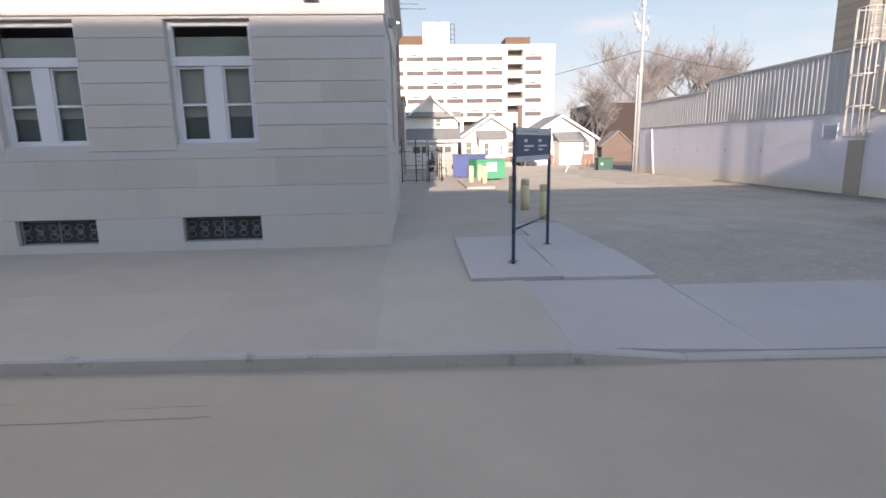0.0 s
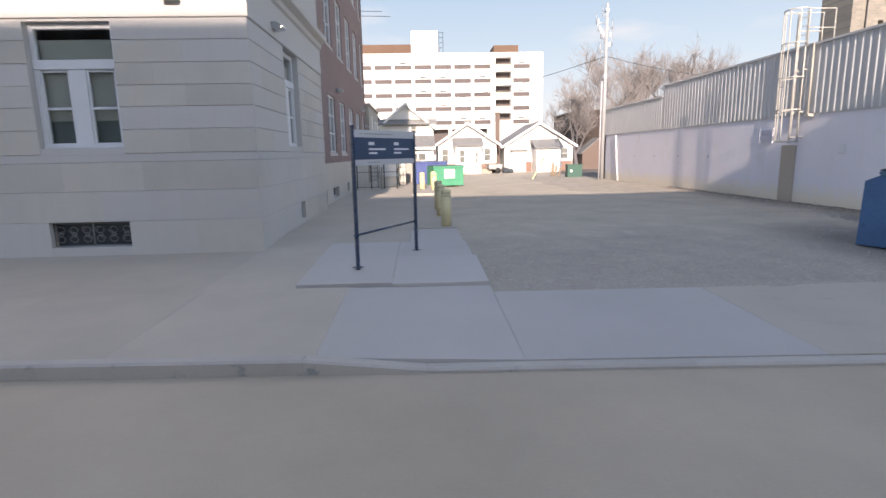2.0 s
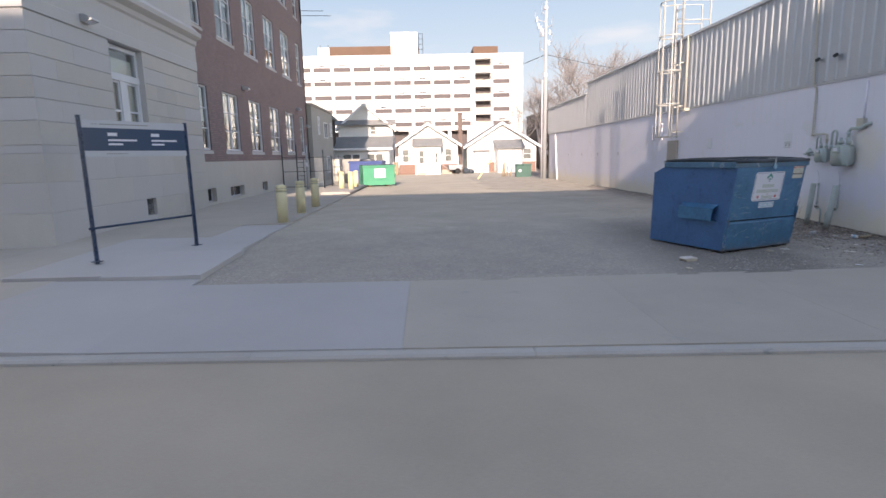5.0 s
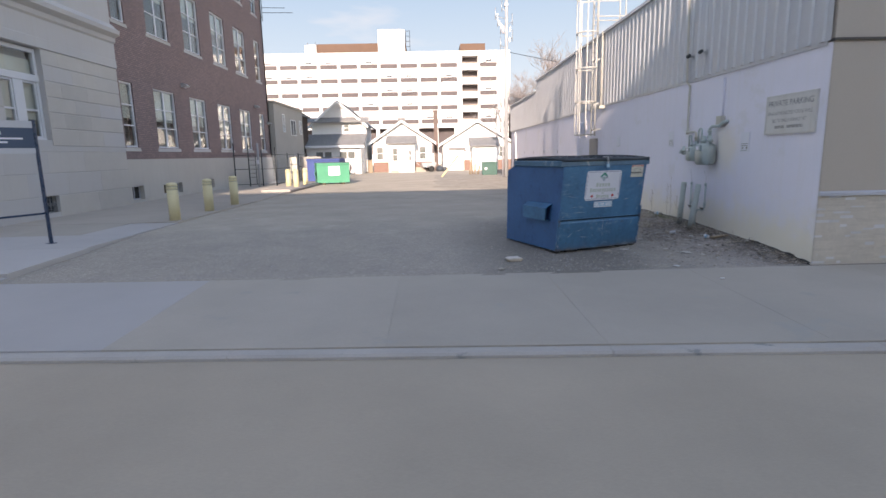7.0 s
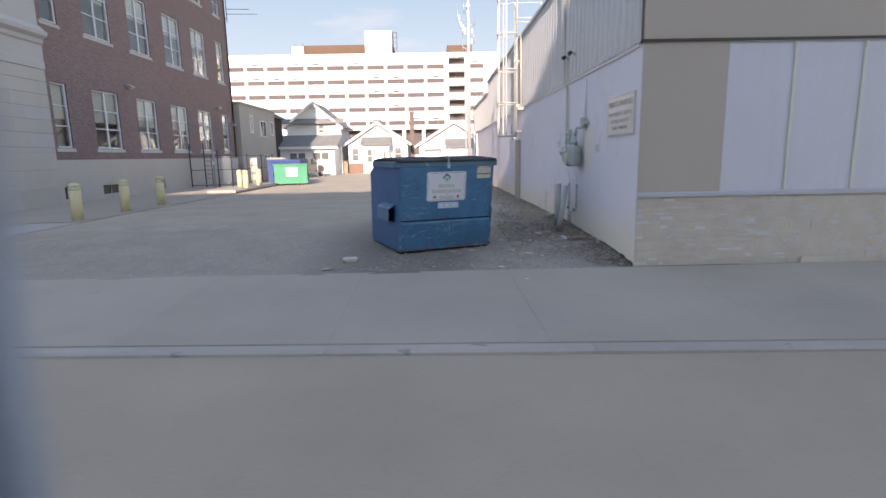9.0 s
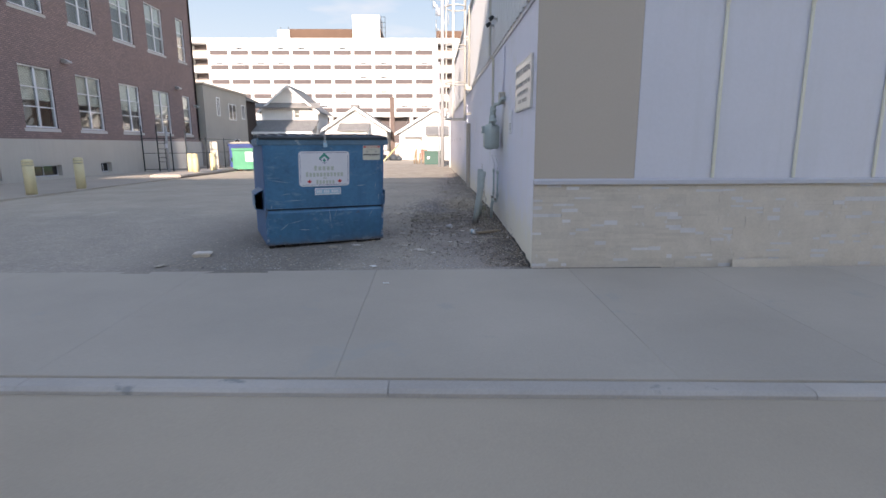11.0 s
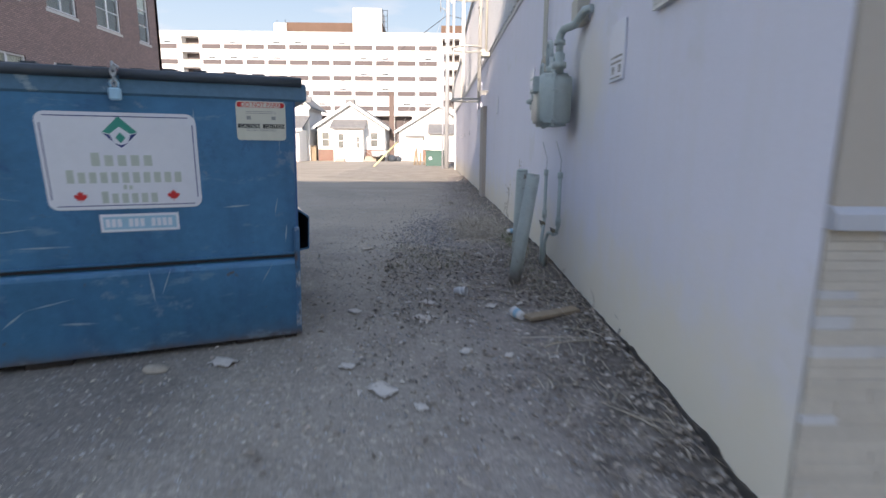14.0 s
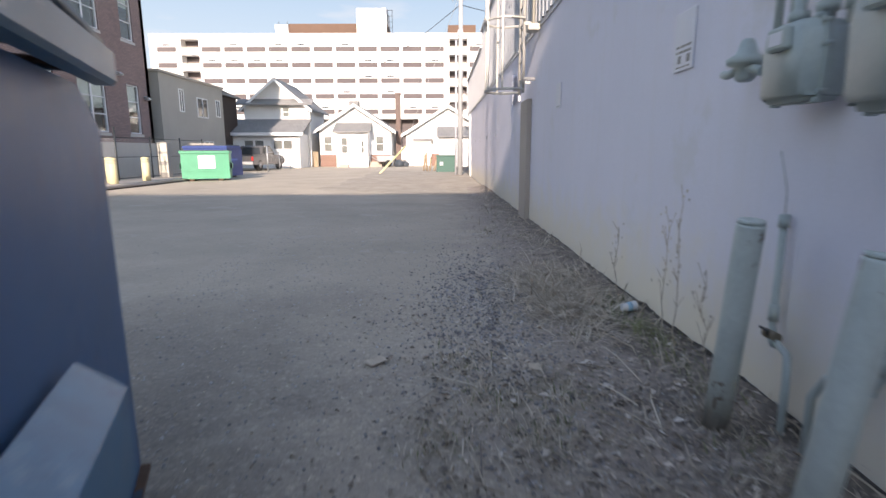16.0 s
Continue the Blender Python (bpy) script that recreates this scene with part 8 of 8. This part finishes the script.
tufts = [(rg.uniform(16.2, 17.1), rg.uniform(12.0, 19)) for _ in range(16)] + [(16.95, 11.5 + 0.16 * k) for k in range(8)] + 3 * [(15.72, 13.4), (16.28, 13.0), (15.9, 12.9), (15.6, 12.5), (16.1, 12.5)]


def in_tufts(r):
    x, y = r.choice(tufts)
    return min(17.2, r.gauss(x, 0.1)), r.gauss(y, 0.14)


def straw_mat(r):
    """The thick mat of flattened stalks against the wall past the posts."""
    return min(17.2, r.gauss(16.66, 0.22)), r.gauss(14.9, 0.6)


def stalks(r):
    return min(17.2, r.gauss(16.85, 0.25)), r.uniform(13.5, 26)


def by_posts(r):
    while True:
        x, y = round_posts(r)
        if y > 10.6 + 1.2 * r.random() or x > 16.6:
            return x, y


blades("dry_grass", "small tufts of straw-coloured dead grass in the gravel", 2500, in_tufts, 0.03, 0.13, 0.6, M["straw"], rg, 0.0022)
blades("dry_grass", "thick mat of flattened dead stalks against the wall", 1900, straw_mat, 0.15, 0.45, 0.95, M["straw"], rg, 0.003)
blades("dry_grass", "long dead stalks lying along the wall", 800, stalks, 0.15, 0.5, 0.9, M["straw"], rg, 0.003)
blades("twigs", "tangle of dry stalks round the posts", 800, by_posts, 0.06, 0.3, 0.95, M["straw"], rg, 0.0025)
blades("twigs", "dark rotting twigs in the litter", 300, by_posts, 0.06, 0.3, 0.95, M["litter_dark"], rg, 0.003)
blades("green_grass", "sparse green grass sprouting in the straw", 600, in_tufts, 0.03, 0.09, 0.4, M["grass"], rg)
blades("green_grass", "green grass along the foot of the wall", 500, lambda r: (r.gauss(17.02, 0.08), r.gauss(13.9, 0.45)), 0.04, 0.12, 0.3, M["grass"], rg)

# long pale twigs lying over the litter
bm = bmesh.new()
for _ in range(42):
    x, y = by_posts(rg)
    a, ln, bend = rg.uniform(0, 6.28), rg.uniform(0.2, 0.6), rg.uniform(-0.7, 0.7)
    pts = []
    for k in range(6):
        x, y = min(17.2, x + ln / 6 * math.cos(a)), y + ln / 6 * math.sin(a)
        a += bend / 6 + rg.uniform(-0.12, 0.12)
        pts.append((x, y, soil_z(x, y) + 0.012 + 0.02 * math.sin(k * 0.63)))
    tube(bm, pts, rg.uniform(0.0035, 0.006), 5, True, 0.002)
solid("twigs", bm, M["straw"], "long pale twigs lying across the litter", "twigs", kind="stuff")

# broken foot of the wall: a dark earth-coloured strip stands for the shaded trench
bm = bmesh.new()
lo, hi = [], []
for y in steps(8.69, 18.0, 0.035):
    near = max(0.0, 1 - abs(y - 9.1) / 2.2)
    h = 0.012 + 0.022 * near + max(0.0, (0.03 + 0.045 * near) * noise.noise(Vector((y * 3.1, 2, 5))) + 0.02 * noise.noise(Vector((y * 13, 2, 5))))
    z = soil_z(17.22, y)
    lo.append((y, z - 0.1))
    hi.append((y, z + h))
for (ya, za), (yb, zb), (_, zc), (_, zd) in zip(lo, lo[1:], hi[1:], hi):
    quad(bm, (WX - 0.014, ya, za), (WX - 0.014, yb, zb), (WX - 0.01, yb, zc), (WX - 0.01, ya, zd))
    quad(bm, (WX - 0.01, ya, zd), (WX - 0.01, yb, zc), (WX + 0.01, yb, zc), (WX + 0.01, ya, zd))
solid("wall_footing", bm, M["soil"], "ragged dark strip for the shaded trench along the wall foot", "footing", kind="structure")

for x, y, h, sd in ((17.05, 13.35, 0.95, 1), (17.1, 13.7, 0.75, 2), (17.12, 13.1, 0.5, 3), (17.1, 14.6, 0.6, 4)):
    r2 = random.Random(sd)
    t = thing("dead_weed", "dry dead weed stalk standing against the wall", "weed", (x, y, soil_z(x, y) - 0.01), group="dead weeds by the wall")
    bm = bmesh.new()
    pts = [Vector((0, 0, 0))]
    for k in range(6):
        pts.append(pts[-1] + Vector((r2.uniform(-0.03, 0.02), r2.uniform(-0.03, 0.03), h / 6)))
    tube(bm, pts, 0.004, 5, True, 0.002)
    for k in range(2, 7):
        for _ in range(2):
            d = Vector((r2.uniform(-0.5, 0.1), r2.uniform(-1, 1), r2.uniform(0.6, 1.5))).normalized()
            q = pts[k] + d * r2.uniform(0.05, 0.16)
            tw_ = bmesh.new()
            tube(tw_, [pts[k], q], 0.0022, 4)
            part("shoot", tw_, M["straw"], t)
    part("stem", bm, M["straw"], t)
    bm = bmesh.new()
    for k in range(14):
        q = pts[r2.randrange(3, 7)] + Vector((r2.uniform(-0.05, 0.03), r2.uniform(-0.1, 0.1), r2.uniform(0.0, 0.12)))
        lathe(bm, [(0.001, -0.01), (0.0045, 0), (0.001, 0.012)], 5, pose(q.x, q.y, q.z))
    tagged(part("seed_head", bm, M["straw"], t), kind="stuff")

# plank, cups, paper
bm = bmesh.new()
soft_box(bm, -0.23, 0.23, -0.05, 0.05, 0, 0.03, 0.004)
solid("plank", bm, M["wood"], "short weathered plank lying in the leaves", "plank", (16.9, 10.83, soil_z(16.9, 10.83) + 0.02), 27)


def cup(at, turn, mat, label, band="cup_blue"):
    t = thing("paper_cup", label, "cup", at, turn, group="discarded cups by the wall")
    bm = bmesh.new()
    lathe(bm, [(0.028, -0.05), (0.03, -0.05), (0.039, 0.05), (0.041, 0.052), (0.041, 0.058), (0.036, 0.058), (0.027, -0.046)], 16, pose(0, 0, 0.038, 0, 84, 0))
    part("wall", bm, M[mat], t)
    bm = bmesh.new()
    lathe(bm, [(0.0335, -0.012), (0.0375, 0.024)], 16, pose(0, 0, 0.038, 0, 84, 0) @ Matrix.Diagonal((1.02, 1.02, 1, 1)))
    part("print_band", bm, M[band], t)


cup((16.235, 11.45, soil_z(16.235, 11.45) + 0.005), -25, "paper", "crumpled white paper cup in the dirt", "paper")
cup((16.64, 10.8, soil_z(16.64, 10.8) + 0.01), 120, "paper", "white plastic cup beside the plank")
cup((17.06, 14.22, soil_z(17.06, 14.22) + 0.02), 10, "paper", "pale blue drink can against the wall")


def scrap(at, size, mat, label, sd):
    r2 = random.Random(sd)
    bm = bmesh.new()
    n = 6
    grid = {}
    for i in range(n):
        for j in range(n):
            u, v = i / (n - 1) - 0.5, j / (n - 1) - 0.5
            edge = 1 - 0.25 * r2.random() * (abs(u) > 0.4 or abs(v) > 0.4)
            grid[i, j] = bm.verts.new((u * size * edge, v * size * 0.7 * edge, 0.006 + size * 0.12 * (0.5 + noise.noise(Vector((u * 4 + sd, v * 4, sd))))))
    for i in range(n - 1):
        for j in range(n - 1):
            bm.faces.new((grid[i, j], grid[i + 1, j], grid[i + 1, j + 1], grid[i, j + 1])).smooth = True
    ob = solid("paper_scrap", bm, M[mat], label, "litter", (at[0], at[1], soil_z(at[0], at[1]) + 0.002), r2.uniform(0, 360), group="litter on the lot")
    sol = ob.modifiers.new("thickness", "SOLIDIFY")
    sol.thickness = 0.002


LITTER = (
    (16.29, 11.73, 0.15, "card", "torn tan cardboard scrap"), (16.2, 11.68, 0.08, "card", "torn tan cardboard scrap"),
    (15.96, 11.22, 0.15, "scrap", "crumpled pale paper scrap"), (15.94, 10.87, 0.17, "scrap", "flattened pale card on gravel"),
    (16.47, 11.11, 0.12, "scrap", "pale paper scrap among leaves"), (15.39, 11.05, 0.13, "scrap", "pale paper scrap on the gravel"),
    (16.22, 10.25, 0.1, "scrap", "pale paper scrap among leaves"), (14.72, 10.12, 0.17, "scrap", "torn pale paper by the dumpster"),
    (15.73, 9.78, 0.19, "scrap", "flat pale paper on the asphalt"), (15.49, 10.06, 0.11, "scrap", "flat pale paper on the asphalt"),
    (16.28, 10.78, 0.11, "scrap", "pale paper scrap among leaves"), (16.49, 10.18, 0.08, "scrap", "small paper scrap in leaves"),
    (15.72, 10.98, 0.07, "scrap", "small paper scrap on the gravel"), (15.8, 11.23, 0.07, "scrap", "small paper scrap on the gravel"),
    (15.98, 11.61, 0.08, "scrap", "small paper scrap on the gravel"), (17.1, 11.72, 0.08, "scrap", "small paper scrap in leaves"),
    (15.95, 9.6, 0.1, "scrap", "flat pale paper on the asphalt"), (15.2, 13.4, 0.16, "card", "pale card scrap on the asphalt"),
    (16.17, 13.25, 0.12, "card", "pale card scrap beside the grass"), (15.12, 8.83, 0.12, "paper", "thin white wrapper on the lot"),
    (12.24, 8.85, 0.15, "card", "curled strip of card on the lot"), (16.5, 13.3, 0.1, "scrap", "pale paper scrap in the grass"))
for k, (x, y, s, m, l) in enumerate(LITTER):
    scrap((x, y), s, m, l, k + 1)
bm = bmesh.new()
soft_box(bm, -0.035, 0.035, -0.014, 0.014, 0, 0.012, 0.004)
solid("wrapper", bm, M["paper"], "small white wrapper on the footway", "litter", (15.37, 7.9, walk_z(15.37, 7.9)), 10)
t = thing("takeaway_box", "dirty pale foam takeaway box lying on the lot", "takeaway box", (12.54, 9.48, lot_z(12.54, 9.48)), 12)
bm = bmesh.new()
prism(bm, [(-0.1, 0.0), (0.1, 0.0), (0.13, 0.04), (-0.13, 0.04)], -0.09, 0.09, "y")
part("tray", bm, M["card"], t)
bm = bmesh.new()
prism(bm, [(-0.13, 0.042), (0.13, 0.042), (0.1, 0.06), (-0.1, 0.06)], -0.09, 0.09, "y")
part("lid", bm, M["scrap"], t)
bm = bmesh.new()
bmesh.ops.create_icosphere(bm, subdivisions=2, radius=0.05)
for v in bm.verts:
    v.co = Vector((v.co.x * 1.6, v.co.y, v.co.z * 0.55)) * (1 + 0.3 * noise.noise(v.co * 14))
solid("loose_stone", bm, M["dirt"], "loose broken stone under the dumpster", "stone", (14.35, 10.02, lot_z(14.35, 10.02) + 0.01))

# cracks and patches in the street
rc_ = random.Random(5)
for x, y, ln in ((-4.4, 4.9, 2.2), (-3.2, 5.15, 0.9), (-5.6, 5.35, 1.3)):
    bm = bmesh.new()
    pts = []
    for k in range(12):
        pts.append((x + ln * k / 11, y + 0.03 * noise.noise(Vector((k * 0.7, x, 0))) + 0.0 * k))
    for (xa, ya), (xb, yb) in zip(pts, pts[1:]):
        w = 0.0018 + 0.003 * rc_.random()
        z = -0.212
        f = lambda yy: -0.27 + 0.05 * (1 - abs(2 * ((yy - 0.75) / (kerb_y(x) + 0.05 - 0.75)) - 1)) + 0.006
        quad(bm, (xa, ya - w, f(ya)), (xb, yb - w, f(yb)), (xb, yb + w, f(yb)), (xa, ya + w, f(ya)))
    solid("street_crack", bm, M["dark_trim"], "thin dark crack in the street asphalt", "crack", kind="structure")
